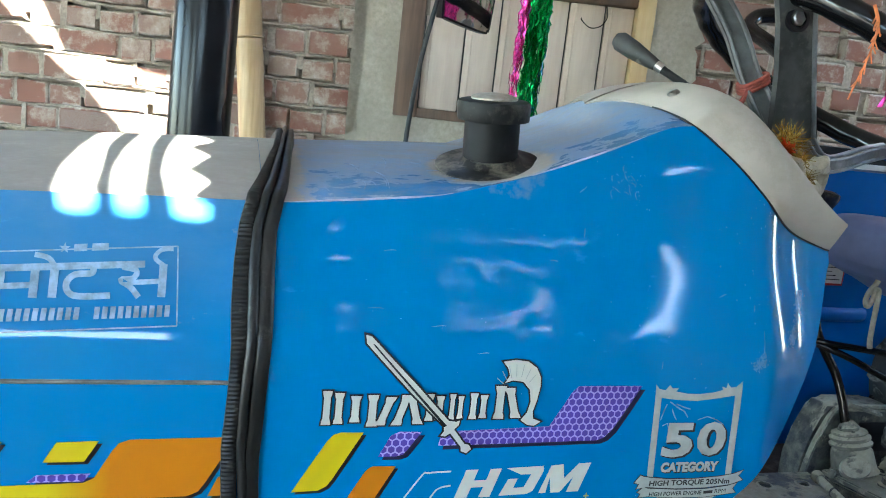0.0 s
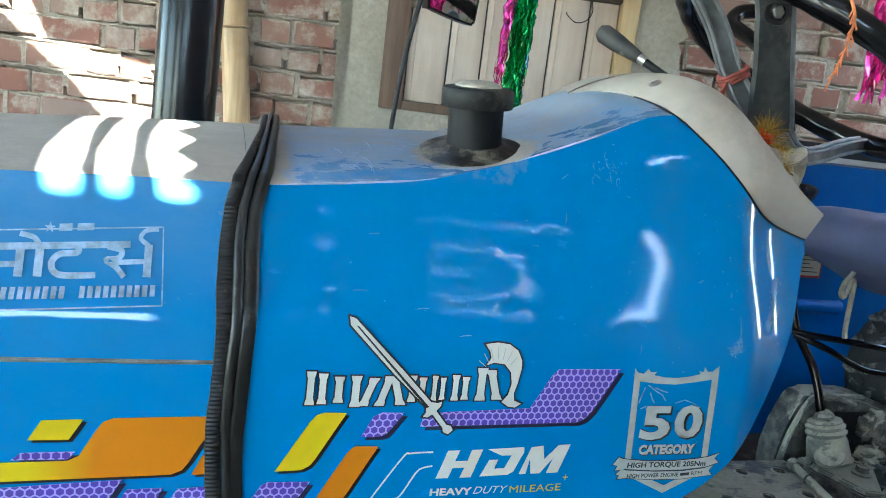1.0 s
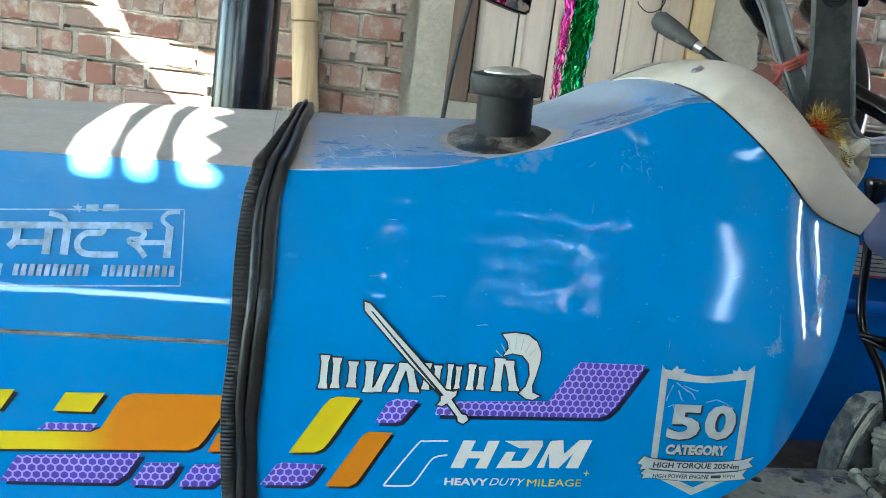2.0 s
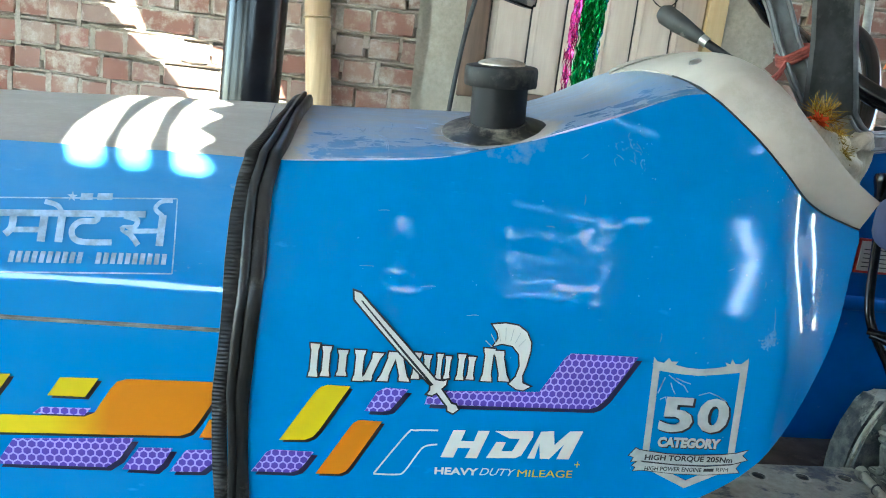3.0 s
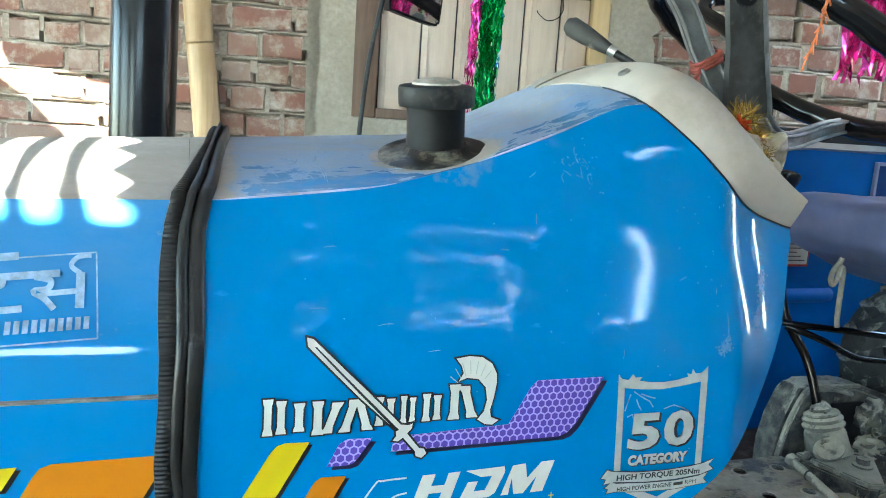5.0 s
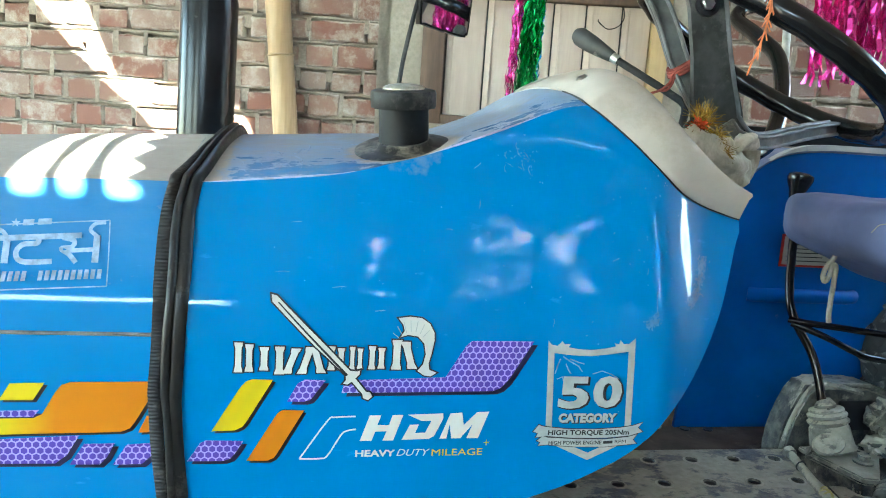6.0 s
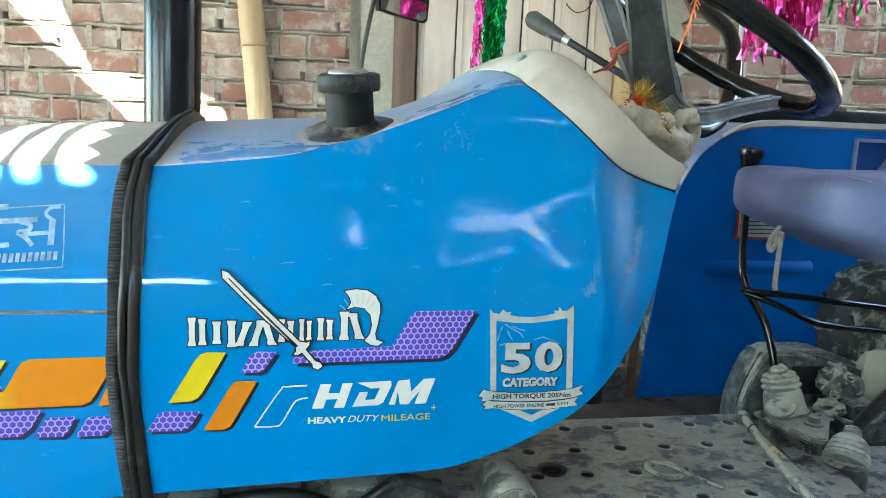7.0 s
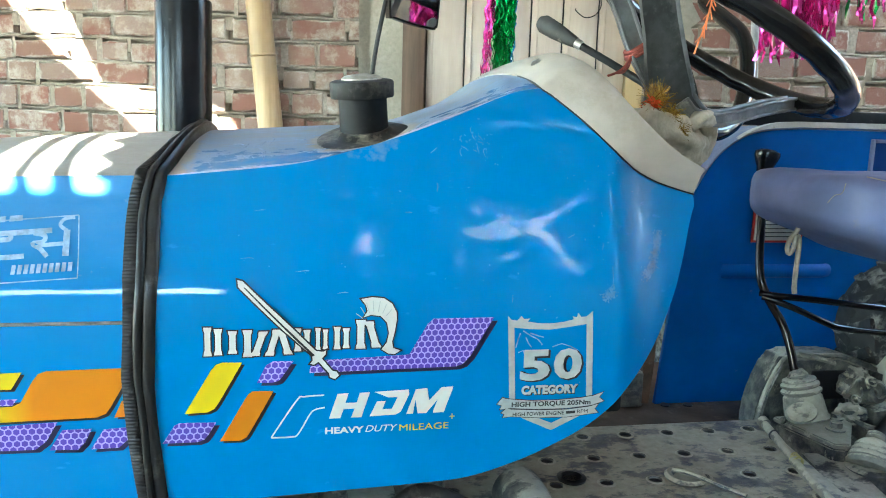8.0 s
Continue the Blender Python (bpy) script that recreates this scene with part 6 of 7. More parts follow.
def ccw(poly):
    a = sum(poly[i][0] * poly[(i + 1) % len(poly)][1] - poly[(i + 1) % len(poly)][0] * poly[i][1] for i in range(len(poly)))
    return poly if a > 0 else poly[::-1]


def hex_decal(name, regions, parent, label, shadow=(0.0045, -0.004)):
    """A lavender patch filled with small violet hexagons; regions: convex pieces."""
    decal(name + "_shadow", [moved(r, *shadow) for r in regions], M_NAVY, parent, gap=0.0008)
    base = decal(name, regions, M_LAV, parent, label, gap=0.0014)
    pitch, rad = 0.0083, 0.00385
    cells = []
    for r in regions:
        r = ccw(r)
        x0, x1 = min(p[0] for p in r), max(p[0] for p in r)
        z0, z1 = min(p[1] for p in r), max(p[1] for p in r)
        for j in range(int(z0 / (pitch * 0.866)) - 1, int(z1 / (pitch * 0.866)) + 2):
            for i in range(int(x0 / pitch) - 2, int(x1 / pitch) + 2):
                cx, cz = (i + 0.5 * (j % 2)) * pitch, j * pitch * 0.866
                h = [(cx + rad * math.cos(math.pi / 6 + math.pi * k / 3), cz + rad * math.sin(math.pi / 6 + math.pi * k / 3)) for k in range(6)]
                c = clip_convex(h, r)
                if len(c) >= 3:
                    cells.append(c)
    tagged(decal("hexagon_print", cells, M_PURPLE, parent, "violet honeycomb print", gap=0.0018), kind="stuff")
    return base


def gradient_paint():
    m, n, l, p = nodes_of("decal_yellow_to_orange")
    tc = n.new("ShaderNodeTexCoord")
    sp = n.new("ShaderNodeSeparateXYZ")
    l.new(tc.outputs["Object"], sp.inputs[0])
    mr = n.new("ShaderNodeMapRange")
    mr.inputs["From Min"].default_value, mr.inputs["From Max"].default_value = -0.40, -0.345
    l.new(sp.outputs["X"], mr.inputs["Value"])
    l.new(mix_of(n, l, mr.outputs["Result"], (0.74, 0.56, 0.012), (0.66, 0.215, 0.007)), p.inputs["Base Color"])
    p.inputs["Roughness"].default_value = 0.3
    return m


side_panel = [o for o in tractor.children if o.name == "side_panel"][0]
SH = (0.0032, -0.0027)
bar = [(-0.54, 0.905), (-0.368, 0.9075), (-0.359, 0.912), (-0.345, 0.9375), (-0.339, 0.9455), (-0.330, 0.9488), (-0.236, 0.9502), (-0.262, 0.9035), (-0.268, 0.895), (-0.278, 0.8908), (-0.54, 0.886)]
decal("stripe_shadow", [moved(bar, *SH)], M_INK, side_panel, gap=0.0008)
decal("stripe", [bar], gradient_paint(), side_panel, "yellow stripe turning orange")
for x in (-0.394, -0.473):
    q = [(x - 0.008, 0.928), (x + 0.003, 0.947), (x + 0.038, 0.948), (x + 0.026, 0.928)]
    decal("stripe_shadow", [moved(q, *SH)], M_INK, side_panel, gap=0.0008)
    decal("stripe", [q], M_YELLOW, side_panel, "yellow stripe")
q = [(-0.259, 0.890), (-0.250, 0.910), (-0.236, 0.910), (-0.236, 0.898), (-0.245, 0.8905)]
decal("stripe_shadow", [moved(q, *SH)], M_INK, side_panel, gap=0.0008)
decal("stripe", [q], M_ORANGE, side_panel, "orange stripe")
hex_decal("honeycomb", [[(-0.415, 0.909), (-0.407, 0.916), (-0.362, 0.9165), (-0.368, 0.909)]], side_panel, "lavender honeycomb patch")
hex_decal("honeycomb", [[(-0.447, 0.855), (-0.432, 0.882), (-0.321, 0.887), (-0.334, 0.864), (-0.346, 0.8545)]], side_panel, "lavender honeycomb patch")
hex_decal("honeycomb", [[(-0.331, 0.853), (-0.316, 0.877), (-0.284, 0.8775), (-0.292, 0.861), (-0.300, 0.8525)]], side_panel, "lavender honeycomb patch")
hex_decal("honeycomb", [[(-0.286, 0.852), (-0.271, 0.876), (-0.237, 0.878), (-0.245, 0.862), (-0.255, 0.8525)]], side_panel, "lavender honeycomb patch")

yel = [(-0.136, 0.9535), (-0.113, 0.953), (-0.141, 0.903), (-0.146, 0.896), (-0.154, 0.892), (-0.180, 0.891), (-0.149, 0.944), (-0.143, 0.951)]
ora = [(-0.101, 0.9165), (-0.0765, 0.916), (-0.105, 0.864), (-0.109, 0.858), (-0.116, 0.8545), (-0.140, 0.8545), (-0.110, 0.907), (-0.106, 0.913)]
for q, m, lb in ((yel, M_YELLOW, "yellow stripe"), (ora, M_ORANGE, "orange stripe")):
    decal("stripe_shadow", [moved(q, *SH)], M_INK, tank_cover, gap=0.0008)
    decal("stripe", [q], m, tank_cover, lb)
hex_decal("honeycomb", [[(-0.077, 0.9535), (-0.053, 0.953), (-0.066, 0.934), (-0.070, 0.929), (-0.077, 0.927), (-0.096, 0.927), (-0.089, 0.941), (-0.085, 0.949)]], tank_cover, "lavender honeycomb patch")
hex_decal("honeycomb", [[(-0.186, 0.880), (-0.144, 0.879), (-0.153, 0.864), (-0.158, 0.858), (-0.166, 0.855), (-0.206, 0.855), (-0.198, 0.867), (-0.192, 0.877)]], tank_cover, "lavender honeycomb patch")
hex_decal("honeycomb", [[(0.088, 0.9395), (0.149, 0.940), (0.158, 0.9435), (0.167, 0.953), (0.196, 1.0025), (0.118, 1.0025), (0.111, 0.996), (0.0885, 0.9575)],
                        [(-0.034, 0.9375), (0.0885, 0.9395), (0.0885, 0.9575), (-0.025, 0.953), (-0.032, 0.948)]], tank_cover, "lavender honeycomb swoosh", shadow=(0.0055, -0.0045))

# emblem: a sword and a crest as plain shapes, and the name as plain blocks
def flared(x0, x1, zb, zt, lean=0.0, waist=0.7):
    """A plain upright block, its foot and head a little wider than its middle."""
    w, h = x1 - x0, zt - zb
    prof = [(0.0, 1.0), (0.10, 0.92), (0.2, waist), (0.8, waist), (0.9, 0.92), (1.0, 1.0)]
    c = (x0 + x1) / 2
    left = [(c - w / 2 * q + lean * (f - 0.5) * h, zb + f * h) for f, q in prof]
    right = [(c + w / 2 * q + lean * (f - 0.5) * h, zb + f * h) for f, q in prof[::-1]]
    return left + right


blocks = []
for x0, x1, zb, zt, bars in ((-0.158, -0.134, 0.962, 0.997, (0.0, 0.0)), (-0.130, -0.117, 0.9645, 0.992, (0.0,)), (-0.113, -0.086, 0.960, 0.993, (0.0, 0.35)), (-0.083, -0.056, 0.961, 0.993, (0.3, -0.3)), (-0.053, -0.031, 0.9655, 0.994, (0.0, 0.0)), (-0.028, -0.010, 0.9665, 0.994, (0.0, 0.0)), (-0.006, 0.016, 0.967, 0.995, (0.0, 0.0)), (0.021, 0.050, 0.967, 1.003, (0.0, -0.3))):
    w = (x1 - x0) / len(bars)
    for i, lean in enumerate(bars):
        blocks.append(flared(x0 + i * w + 0.001, x0 + (i + 1) * w - 0.0015, zb + 0.001 * i, zt - 0.002 * i, lean))
for q in blocks:
    decal("name_outline", [swell(q, 0.0015)], M_INK, tank_cover, gap=0.0020)
for q in blocks:
    decal("name_block", [q], M_WHITE, tank_cover, gap=0.0024)
sword = [(-0.118, 1.052), (-0.112, 1.0505), (-0.060, 1.0005), (-0.0258, 0.9655), (-0.0175, 0.9645), (-0.014, 0.966), (-0.0145, 0.961), (-0.019, 0.956), (-0.006, 0.940), (-0.001, 0.939), (0.002, 0.934), (-0.003, 0.9295), (-0.009, 0.932), (-0.010, 0.937), (-0.023, 0.952), (-0.028, 0.9485), (-0.033, 0.9495), (-0.030, 0.954), (-0.0305, 0.9600), (-0.067, 0.994), (-0.117, 1.044)]
decal("sword_outline", [swell(sword, 0.0019)], M_INK, tank_cover, gap=0.0028)
decal("sword", [sword], M_WHITE, tank_cover, "white sword emblem", gap=0.0032)
decal("sword_groove", [[(-0.111, 1.0435), (-0.109, 1.0435), (-0.0275, 0.9605), (-0.0300, 0.9590)]], M_INK, tank_cover, gap=0.0036)
crest = [(0.028, 1.0285), (0.042, 1.0305), (0.056, 1.029), (0.066, 1.0225), (0.0715, 1.012), (0.0720, 1.003), (0.0695, 0.987), (0.0665, 0.975), (0.068, 0.967), (0.077, 0.9635), (0.070, 0.9590), (0.062, 0.9600), (0.0535, 0.9655), (0.0600, 0.9740), (0.0625, 0.986), (0.0600, 0.999), (0.052, 1.0075), (0.040, 1.0090), (0.031, 1.0060), (0.036, 1.0140), (0.034, 1.0210)]
decal("crest_outline", [swell(crest, 0.0016)], M_INK, tank_cover, gap=0.0020)
decal("crest", [crest], M_WHITE, tank_cover, "white plume emblem", gap=0.0025)
for k in range(7):
    a = radians(38 + 19 * k)
    c = (0.045, 0.998)
    p0, p1 = (c[0] + 0.017 * math.cos(a), c[1] + 0.015 * math.sin(a)), (c[0] + 0.026 * math.cos(a), c[1] + 0.0285 * math.sin(a))
    nx, nz = -math.sin(a) * 0.0004, math.cos(a) * 0.0004
    decal("crest_line", [[(p0[0] - nx, p0[1] - nz), (p1[0] - nx, p1[1] - nz), (p1[0] + nx, p1[1] + nz), (p0[0] + nx, p0[1] + nz)]], M_SILVER, tank_cover, gap=0.0029)


def stroke(pts, w):
    """A polyline drawn with a width, as one outline."""
    p = [Vector(q) for q in pts]
    L_, R_ = [], []
    for i in range(len(p)):
        t = (p[min(i + 1, len(p) - 1)] - p[max(i - 1, 0)]).normalized()
        n = Vector((-t.y, t.x)) * w / 2
        L_.append(tuple(p[i] + n))
        R_.append(tuple(p[i] - n))
    return L_ + R_[::-1]


chev = [tuple(q)[:2] for q in smooth_path([(-0.016, 0.9085, 0), (-0.040, 0.9075, 0), (-0.049, 0.903, 0), (-0.0795, 0.8565, 0)], 5)]
chev2 = [tuple(q)[:2] for q in smooth_path([(-0.0795, 0.8562, 0), (-0.056, 0.8562, 0), (-0.047, 0.860, 0), (-0.033, 0.8845, 0), (-0.026, 0.8905, 0), (-0.015, 0.8925, 0)], 5)]
decal("chevron_line", [stroke(chev, 0.0019)], M_WHITE, tank_cover, "thin white chevron")
decal("chevron_line", [stroke(chev2, 0.0019)], M_WHITE, tank_cover, "thin white chevron")

LH = [[(-0.0099, 0.8779), (0.0005, 0.9097), (0.0141, 0.9099), (0.0101, 0.8975), (0.0242, 0.8976), (0.0277, 0.91), (0.0405, 0.9104), (0.0301, 0.8781), (0.0171, 0.8781), (0.0215, 0.8897), (0.0079, 0.8894), (0.0041, 0.878)]]
LD = [[(0.0459, 0.9105), (0.089, 0.912), (0.0897, 0.9059), (0.0796, 0.8834), (0.0731, 0.8798), (0.0403, 0.8788), (0.0493, 0.8979), (0.0601, 0.8981), (0.0563, 0.8874), (0.0683, 0.8878), (0.0751, 0.9027), (0.0633, 0.9026)]]
LM = [[(0.0865, 0.8799), (0.098, 0.9117), (0.1126, 0.9129), (0.1156, 0.8966), (0.1312, 0.9132), (0.1465, 0.9136), (0.1348, 0.8799), (0.1202, 0.8798), (0.1264, 0.8973), (0.1121, 0.8798), (0.1011, 0.8799), (0.098, 0.8981), (0.095, 0.8799)]]
decal("letter_h", LH, M_WHITE, tank_cover, "white slanted letter H")
decal("letter_d", LD, M_WHITE, tank_cover, "white slanted letter D")
decal("letter_m", LM, M_WHITE, tank_cover, "white slanted letter M")


def text(name, words, x0, x1, z0, z1, mat, parent, label, shear=0.0, fat=0.0, gap=0.0016):
    """Words in the built-in font, fitted into a box on the bonnet's side."""
    cu = bpy.data.curves.new("text", "FONT")
    cu.body, cu.shear, cu.offset, cu.resolution_u = words, shear, fat, 3
    tmp = new("text", cu)
    me = tmp.to_mesh()
    b = bm_new()
    b.from_mesh(me)
    tmp.to_mesh_clear()
    bpy.data.objects.remove(tmp)
    bpy.data.curves.remove(cu)
    ax, bx = min(v.co.x for v in b.verts), max(v.co.x for v in b.verts)
    az, bz = min(v.co.y for v in b.verts), max(v.co.y for v in b.verts)
    for v in b.verts:
        v.co = Vector((x0 + (v.co.x - ax) / (bx - ax) * (x1 - x0), 0, z0 + (v.co.y - az) / (bz - az) * (z1 - z0)))
    on_side(b, gap)
    return part(name, b, mat, parent, label, smooth=False)


text("lettering", "HEAVY", -0.0145, 0.0335, 0.8580, 0.8665, M_WHITE, tank_cover, "white word HEAVY", fat=0.035)
text("lettering", "DUTY", 0.0350, 0.0755, 0.8585, 0.8670, M_WHITE, tank_cover, "white slanted word DUTY", shear=0.3)
text("lettering", "MILEAGE", 0.0780, 0.1415, 0.8580, 0.8665, M_YELLOW, tank_cover, "yellow word MILEAGE", fat=0.0)
text("lettering", "+", 0.1425, 0.1490, 0.8705, 0.8775, M_YELLOW, tank_cover, "small yellow plus sign")

shield_out = [(0.2145, 1.004), (0.219, 0.999), (0.227, 0.9975), (0.2325, 1.0035), (0.236, 0.9995), (0.244, 1.000), (0.241, 0.9960), (0.256, 0.9935), (0.272, 0.9930), (0.290, 0.9950), (0.303, 0.9980), (0.301, 1.002), (0.307, 1.0005), (0.3085, 1.0065), (0.313, 1.0010), (0.320, 1.0015), (0.3285, 1.0085), (0.3345, 0.893), (0.331, 0.878), (0.322, 0.868), (0.280, 0.848), (0.238, 0.867), (0.226, 0.878), (0.221, 0.893)]
shield_in = [(0.2235, 0.9885), (0.245, 0.9860), (0.271, 0.9850), (0.297, 0.9880), (0.3205, 0.9915), (0.3260, 0.893), (0.323, 0.882), (0.316, 0.875), (0.280, 0.858), (0.244, 0.873), (0.2335, 0.882), (0.2290, 0.893)]
decal("shield", [shield_out], M_SILVER, tank_cover, "silver outlined shield emblem", holes=[shield_in])
rngd = random.Random(6)
for pts in ([(0.226, 0.962), (0.229, 0.974), (0.232, 0.981)], [(0.236, 0.984), (0.246, 0.978), (0.256, 0.972), (0.262, 0.965)], [(0.244, 0.981), (0.256, 0.977), (0.263, 0.975)], [(0.240, 0.975), (0.243, 0.967), (0.247, 0.962)], [(0.276, 0.962), (0.288, 0.966), (0.300, 0.962), (0.312, 0.956)], [(0.230, 0.955), (0.236, 0.958), (0.240, 0.950)]):
    decal("lightning", [stroke([(x + rngd.uniform(-0.001, 0.001), z) for x, z in pts], 0.0013)], M_SCRATCH, tank_cover, "pale lightning stroke")
for words, x0, x1, z0, z1, fat in (("5", 0.2335, 0.2735, 0.9170, 0.9590, 0.038), ("0", 0.2785, 0.3170, 0.9180, 0.9600, 0.038)):
    text("number_shadow", words, x0 + 0.0018, x1 + 0.0030, z0 - 0.0022, z1 - 0.0008, M_INK, tank_cover, "black shadow of the number 50", fat=fat + 0.02, gap=0.0018)
    text("number", words, x0, x1, z0, z1, M_SILVER, tank_cover, "silver number 50", fat=fat, gap=0.0024)
text("lettering_shadow", "CATEGORY", 0.2375, 0.3150, 0.8970, 0.9100, M_INK, tank_cover, "black shadow of the word CATEGORY", fat=0.10, gap=0.0018)
text("lettering", "CATEGORY", 0.2365, 0.3135, 0.8985, 0.9110, M_SILVER, tank_cover, "silver word CATEGORY", fat=0.06, gap=0.0024)
ban1 = [(0.2045, 0.8875), (0.2115, 0.8965), (0.216, 0.8945), (0.222, 0.8935), (0.250, 0.8905), (0.285, 0.8900), (0.318, 0.8920), (0.336, 0.8945), (0.3495, 0.8990), (0.3435, 0.8920), (0.3505, 0.8865), (0.334, 0.8815), (0.300, 0.8785), (0.262, 0.8785), (0.222, 0.8815), (0.2085, 0.8800), (0.2110, 0.8855)]
ban2 = [(0.2105, 0.8755), (0.2175, 0.8815), (0.224, 0.8795), (0.262, 0.8770), (0.300, 0.8765), (0.331, 0.8795), (0.3435, 0.8830), (0.3385, 0.8760), (0.3435, 0.8705), (0.328, 0.8690), (0.300, 0.8665), (0.262, 0.8670), (0.224, 0.8700), (0.2130, 0.8690), (0.2150, 0.8735)]
for q in (ban2, ban1):
    decal("banner_edge", [swell(q, 0.0009)], M_INK, tank_cover, gap=0.0028)
    decal("banner", [q], M_SILVER, tank_cover, "silver ribbon", gap=0.0031)
text("lettering", "HIGH TORQUE 205Nm", 0.2240, 0.3320, 0.8815, 0.8895, M_INK, tank_cover, "black words HIGH TORQUE 205Nm", fat=0.03, gap=0.0036)
text("lettering", "HIGH POWER ENGINE", 0.2260, 0.2960, 0.8700, 0.8752, M_INK, tank_cover, "small black words HIGH POWER ENGINE", fat=0.02, gap=0.0036)
decal("print_bar", [[(0.2985, 0.8708), (0.3110, 0.8712), (0.3110, 0.8750), (0.2985, 0.8745)]], M_INK, tank_cover, gap=0.0036)
text("lettering", "RPM", 0.3140, 0.3290, 0.8712, 0.8760, M_INK, tank_cover, "small black letters RPM", gap=0.0036)

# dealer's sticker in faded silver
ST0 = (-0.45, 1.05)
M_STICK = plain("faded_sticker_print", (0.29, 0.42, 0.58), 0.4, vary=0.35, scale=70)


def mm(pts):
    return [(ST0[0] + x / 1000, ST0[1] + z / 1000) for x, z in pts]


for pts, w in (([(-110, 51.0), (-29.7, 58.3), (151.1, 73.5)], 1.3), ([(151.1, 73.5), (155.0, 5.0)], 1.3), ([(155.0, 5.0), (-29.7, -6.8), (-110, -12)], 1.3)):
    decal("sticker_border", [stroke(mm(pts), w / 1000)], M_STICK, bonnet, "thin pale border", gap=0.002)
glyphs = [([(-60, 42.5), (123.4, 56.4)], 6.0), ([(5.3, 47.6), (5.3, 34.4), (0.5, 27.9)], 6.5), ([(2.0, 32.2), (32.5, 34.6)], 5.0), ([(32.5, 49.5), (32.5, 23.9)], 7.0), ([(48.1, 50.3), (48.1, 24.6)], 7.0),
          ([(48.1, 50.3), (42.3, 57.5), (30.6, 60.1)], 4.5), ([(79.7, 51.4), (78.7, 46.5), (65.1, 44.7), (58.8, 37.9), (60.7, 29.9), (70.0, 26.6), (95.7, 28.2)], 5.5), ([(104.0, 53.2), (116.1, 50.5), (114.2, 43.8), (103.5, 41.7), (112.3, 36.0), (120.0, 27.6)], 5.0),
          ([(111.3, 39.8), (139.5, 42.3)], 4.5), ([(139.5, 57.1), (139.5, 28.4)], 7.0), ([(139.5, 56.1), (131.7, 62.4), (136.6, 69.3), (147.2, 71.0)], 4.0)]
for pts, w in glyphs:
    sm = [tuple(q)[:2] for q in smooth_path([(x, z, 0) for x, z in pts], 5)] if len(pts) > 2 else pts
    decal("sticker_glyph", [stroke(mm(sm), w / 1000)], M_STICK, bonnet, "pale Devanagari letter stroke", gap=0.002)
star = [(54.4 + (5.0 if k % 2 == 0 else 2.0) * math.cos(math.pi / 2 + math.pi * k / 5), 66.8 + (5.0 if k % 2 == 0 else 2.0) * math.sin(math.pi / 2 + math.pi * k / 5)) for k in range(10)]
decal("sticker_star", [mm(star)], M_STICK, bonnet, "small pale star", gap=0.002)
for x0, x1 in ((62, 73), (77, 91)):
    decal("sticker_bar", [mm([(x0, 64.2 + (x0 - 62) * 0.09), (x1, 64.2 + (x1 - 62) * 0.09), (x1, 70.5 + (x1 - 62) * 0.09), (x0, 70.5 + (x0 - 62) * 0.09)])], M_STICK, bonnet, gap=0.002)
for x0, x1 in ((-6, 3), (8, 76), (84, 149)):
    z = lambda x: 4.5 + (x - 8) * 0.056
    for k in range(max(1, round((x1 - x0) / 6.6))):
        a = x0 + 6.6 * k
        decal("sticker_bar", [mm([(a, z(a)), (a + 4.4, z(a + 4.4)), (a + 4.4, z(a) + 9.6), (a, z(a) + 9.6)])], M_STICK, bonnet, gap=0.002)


# ---- bricks ----
def brick_mesh(seed):
    """A hand-made brick a metre wide, deep and high, to be scaled: worn edges, uneven face."""
    rg = random.Random(seed)
    b = bm_new()
    rows = []
    us, zs = (0.0, 0.035, 0.3, 0.65, 0.965, 1.0), (0.0, 0.08, 0.5, 0.92, 1.0)
    for j, z in enumerate(zs):
        r = []
        for i, u in enumerate(us):
            edge = (i in (0, 5)) + (j in (0, 4))
            n = (0.09 * edge if edge else rg.uniform(-0.02, 0.02)) + (rg.uniform(0, 0.10) if edge == 2 else 0)
            r.append((u - 0.5 + (rg.uniform(-0.01, 0.01) if edge == 0 else rg.uniform(-0.016, 0.016)), n, z - 0.5 + rg.uniform(-0.05, 0.05)))
        rows.append(r)
    vs = add_grid(b, rows)
    ring = vs[0] + [r[-1] for r in vs[1:]] + vs[-1][-2::-1] + [r[0] for r in vs[-2:0:-1]]
    back = [b.verts.new((v.co.x, 1.0, v.co.z)) for v in ring]
    for i in range(len(ring)):
        k = (i + 1) % len(ring)
        b.faces.new((ring[i], ring[k], back[k], back[i]))
    return mesh_of("brick", b, M_BRICK, smooth=True, angle=35)


brick_meshes = [brick_mesh(s) for s in range(7)]
rest = bm_new()
rgb = random.Random(21)


def hidden(u0, u1, z0, z1):
    """Behind plaster or in the window's opening."""
    return u0 > -0.40 and u1 < 0.93 and z1 < 2.2 and z0 > 0.97


mort = bm_new()
rgm = random.Random(77)


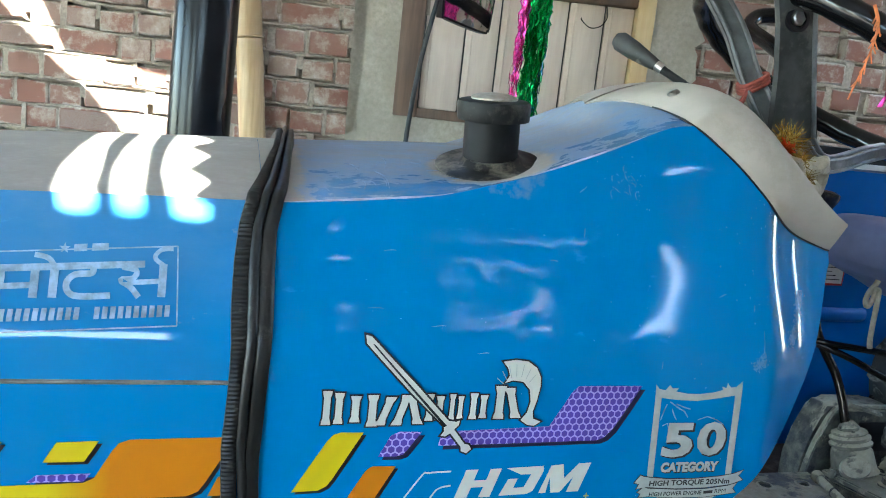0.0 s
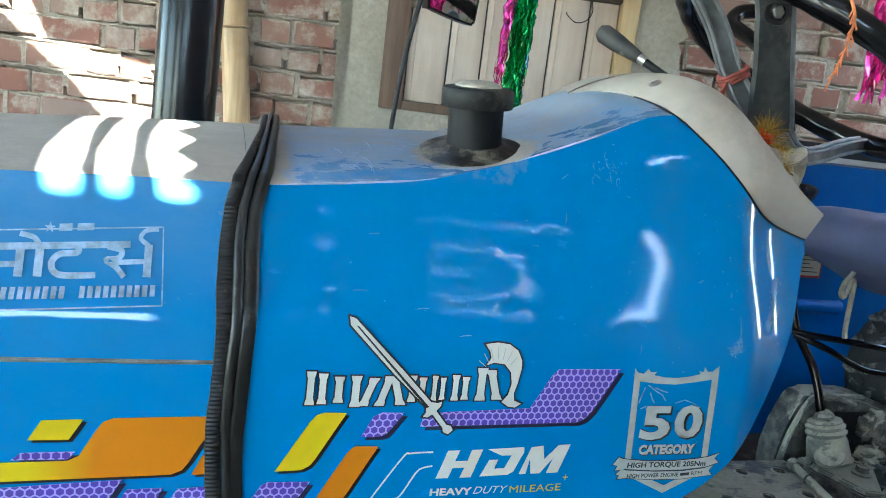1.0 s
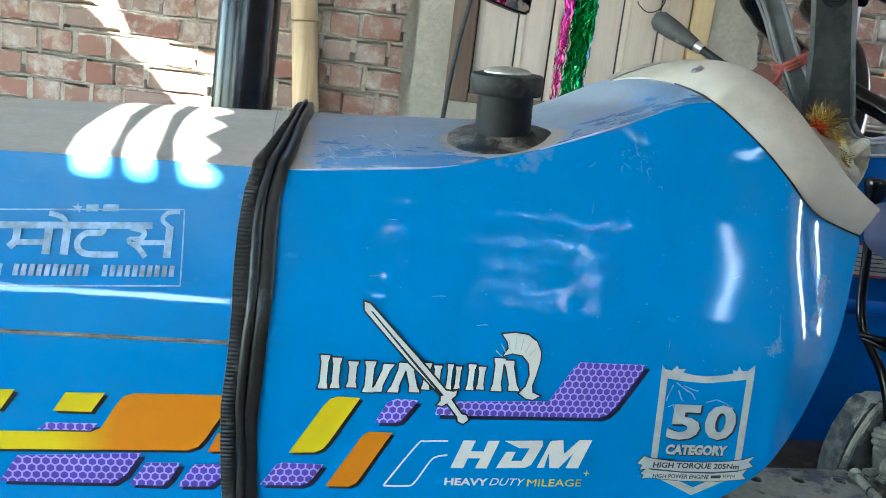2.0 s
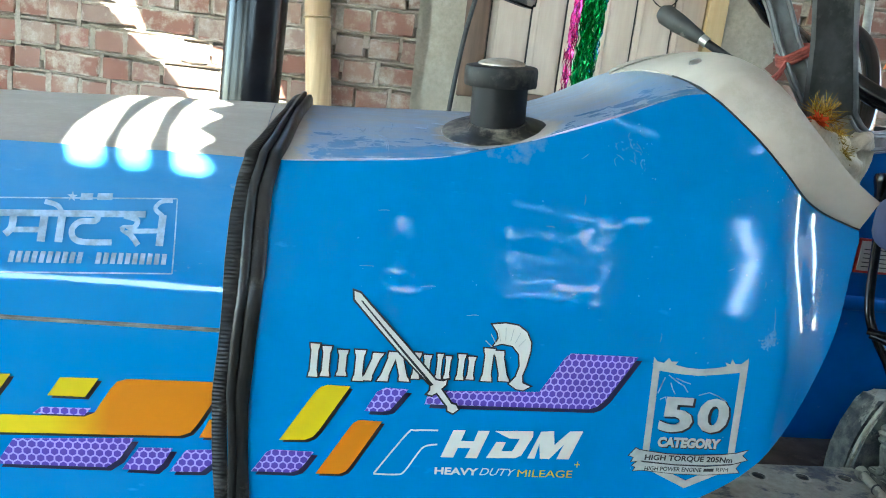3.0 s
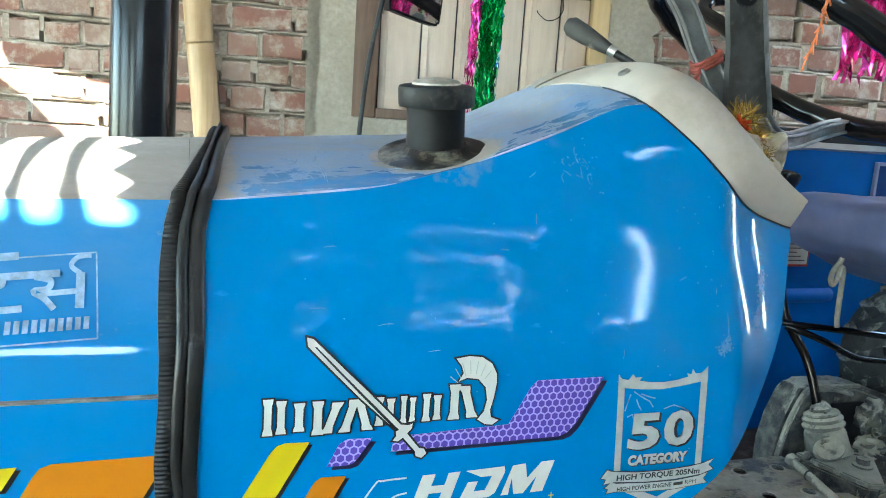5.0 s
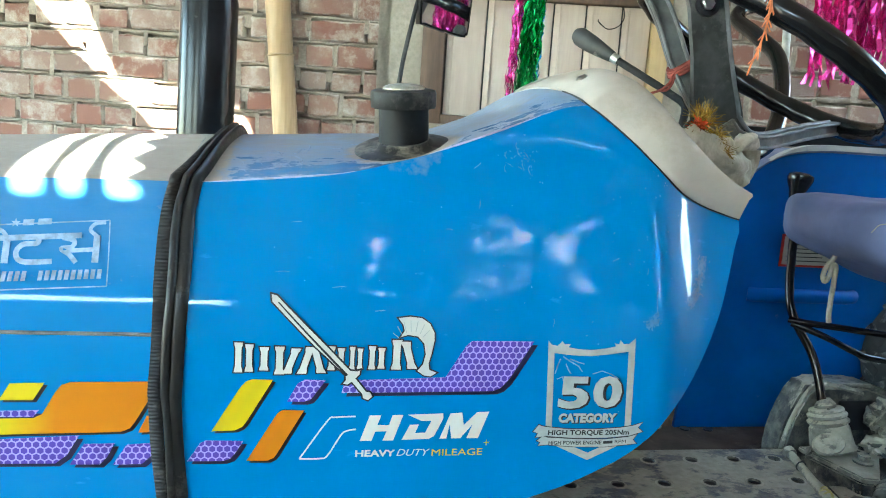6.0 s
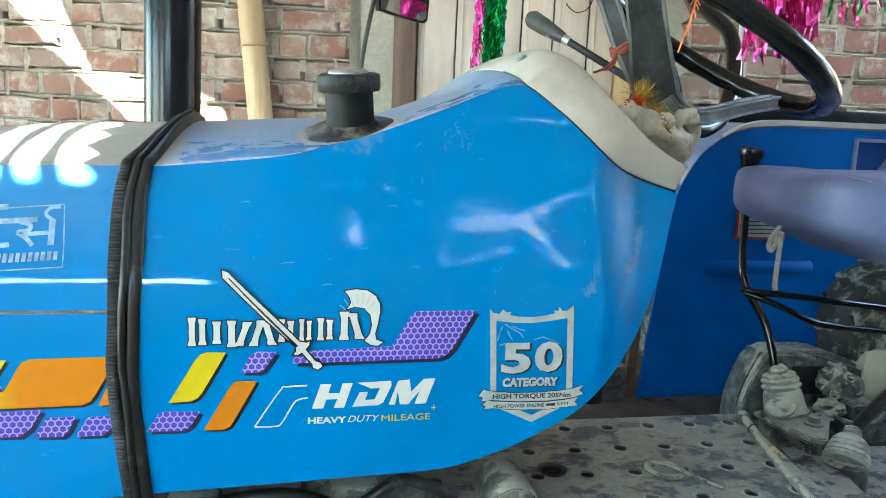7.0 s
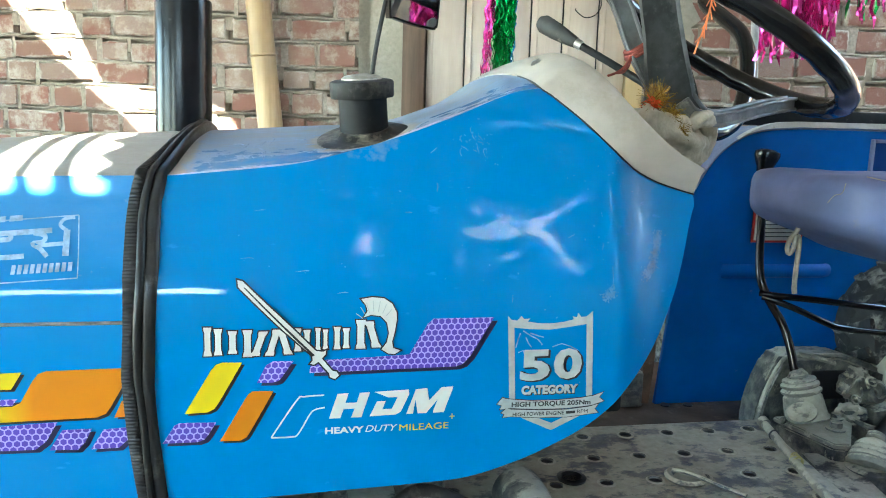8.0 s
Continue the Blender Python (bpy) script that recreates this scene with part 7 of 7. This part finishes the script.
def mortar_lump(u0, u1, z0, z1, n0):
    """A lump of mortar that fills a joint, its face uneven."""
    us = [u0 + (u1 - u0) * f for f in (0, 0.5, 1)]
    zs = [z0 + (z1 - z0) * f for f in (0, 0.5, 1)]
    rows = [[WALL @ Vector((u + rgm.uniform(-0.002, 0.002), n0 + rgm.uniform(-0.004, 0.004), z + rgm.uniform(-0.002, 0.002))) for u in us] for z in zs]
    back = [WALL @ Vector((u, 0.055, z)) for u, z in ((u0, z0), (u1, z0), (u1, z1), (u0, z1))]
    g = [[mort.verts.new(q) for q in r] for r in rows]
    for i in range(2):
        for k in range(2):
            mort.faces.new((g[i][k], g[i][k + 1], g[i + 1][k + 1], g[i + 1][k]))
    bk = [mort.verts.new(q) for q in back]
    mort.faces.new((g[0][0], g[0][1], g[0][2], bk[1], bk[0]))
    mort.faces.new((g[0][2], g[1][2], g[2][2], bk[2], bk[1]))
    mort.faces.new((g[2][2], g[2][1], g[2][0], bk[3], bk[2]))
    mort.faces.new((g[2][0], g[1][0], g[0][0], bk[0], bk[3]))


def bed(z0):
    """The bed joint under a course: a long strip of mortar, squeezed out here and pressed back there."""
    if 0.97 < z0 < 2.2:
        strips = (-4.0, -0.392), (0.92, 4.1)
    else:
        strips = ((-4.0, 4.1),)
    for a, c in strips:
        bed_strip(z0, xs_of(a, c, int((c - a) / 0.036)))


def bed_strip(z0, us):
    rows = []
    for kind, dz, dn in (("b", -0.006, 0.05), ("b", -0.005, 0.004), ("m", 0.001, -0.001), ("t", 0.008, 0.003), ("t", 0.009, 0.05)):
        r = []
        for u in us:
            sag = 0.010 * noise.noise((u * 1.3, z0 * 9, 0)) + 0.004 * noise.noise((u * 9, z0 * 5, 1))
            n0 = 0.004 + 0.010 * noise.noise((u * 6, z0 * 11, 3)) + 0.005 * noise.noise((u * 23, z0 * 7, 9)) if dn < 0.04 else dn
            r.append(WALL @ Vector((u, n0 + (dn if dn < 0.04 else 0), z0 + dz + sag + 0.006 * noise.noise((u * 17, z0, dz * 300)))))
        rows.append(r)
    add_grid(mort, rows)


row = -14
while True:
    z0 = Z_BED + row * COURSE
    row += 1
    if z0 < -0.05:
        continue
    if z0 > 2.6:
        break
    u = -4.0 + rgb.uniform(0, 0.2)
    bed(z0)
    while u < 4.1:
        w = rgb.choice((0.118, 0.125, 0.125, 0.135, 0.16, 0.235, 0.245, 0.13))
        joint = rgb.choice((0.008, 0.011, 0.014, 0.020, 0.028))
        h = COURSE - rgb.uniform(0.010, 0.030)
        lean = rgb.uniform(-0.022, 0.022)
        zc = z0 + COURSE / 2 + rgb.uniform(-0.004, 0.005) + 0.010 * noise.noise((u * 1.3, z0 * 9, 0))
        uc = u + w / 2
        dep = rgb.uniform(-0.005, 0.006)
        near_opening = WIN[0] - 0.01 < uc < WIN[1] + 0.08 and WIN[2] - 0.06 < zc < WIN[3] + 0.05
        if not hidden(u, u + w, z0, z0 + COURSE) and not near_opening:
            m = WALL @ Matrix.Translation((uc, dep, zc)) @ Matrix.Rotation(lean, 4, "Y") @ Matrix.Diagonal((w, 0.05, h, 1))
            me = rgb.choice(brick_meshes)
            if -2.15 < uc < 2.15 and 1.0 < z0 < 1.93:
                ob = new("brick", me)
                ob.parent = wall_back
                ob.matrix_world = m
            else:
                start = len(rest.verts)
                rest.from_mesh(me)
                rest.verts.ensure_lookup_table()
                bmesh.ops.transform(rest, matrix=m, verts=rest.verts[start:])
        roll_ = rgm.random()
        if not hidden(u, u + w, z0, z0 + COURSE) and not near_opening and roll_ > 0.13:
            cut = 0.45 if roll_ < 0.45 else 0.0
            mortar_lump(u + w - 0.004, u + w + joint + 0.004, z0 + COURSE * cut, z0 + COURSE, rgm.uniform(-0.001, 0.010))
        u += w + joint
tagged(part("brickwork", rest, M_BRICK_FAR, wall_back, "rough red brickwork", angle=35), kind="stuff")

tagged(part("mortar", mort, M_MORTAR, wall_back, "crumbling pale lime mortar joints", angle=60), kind="stuff")
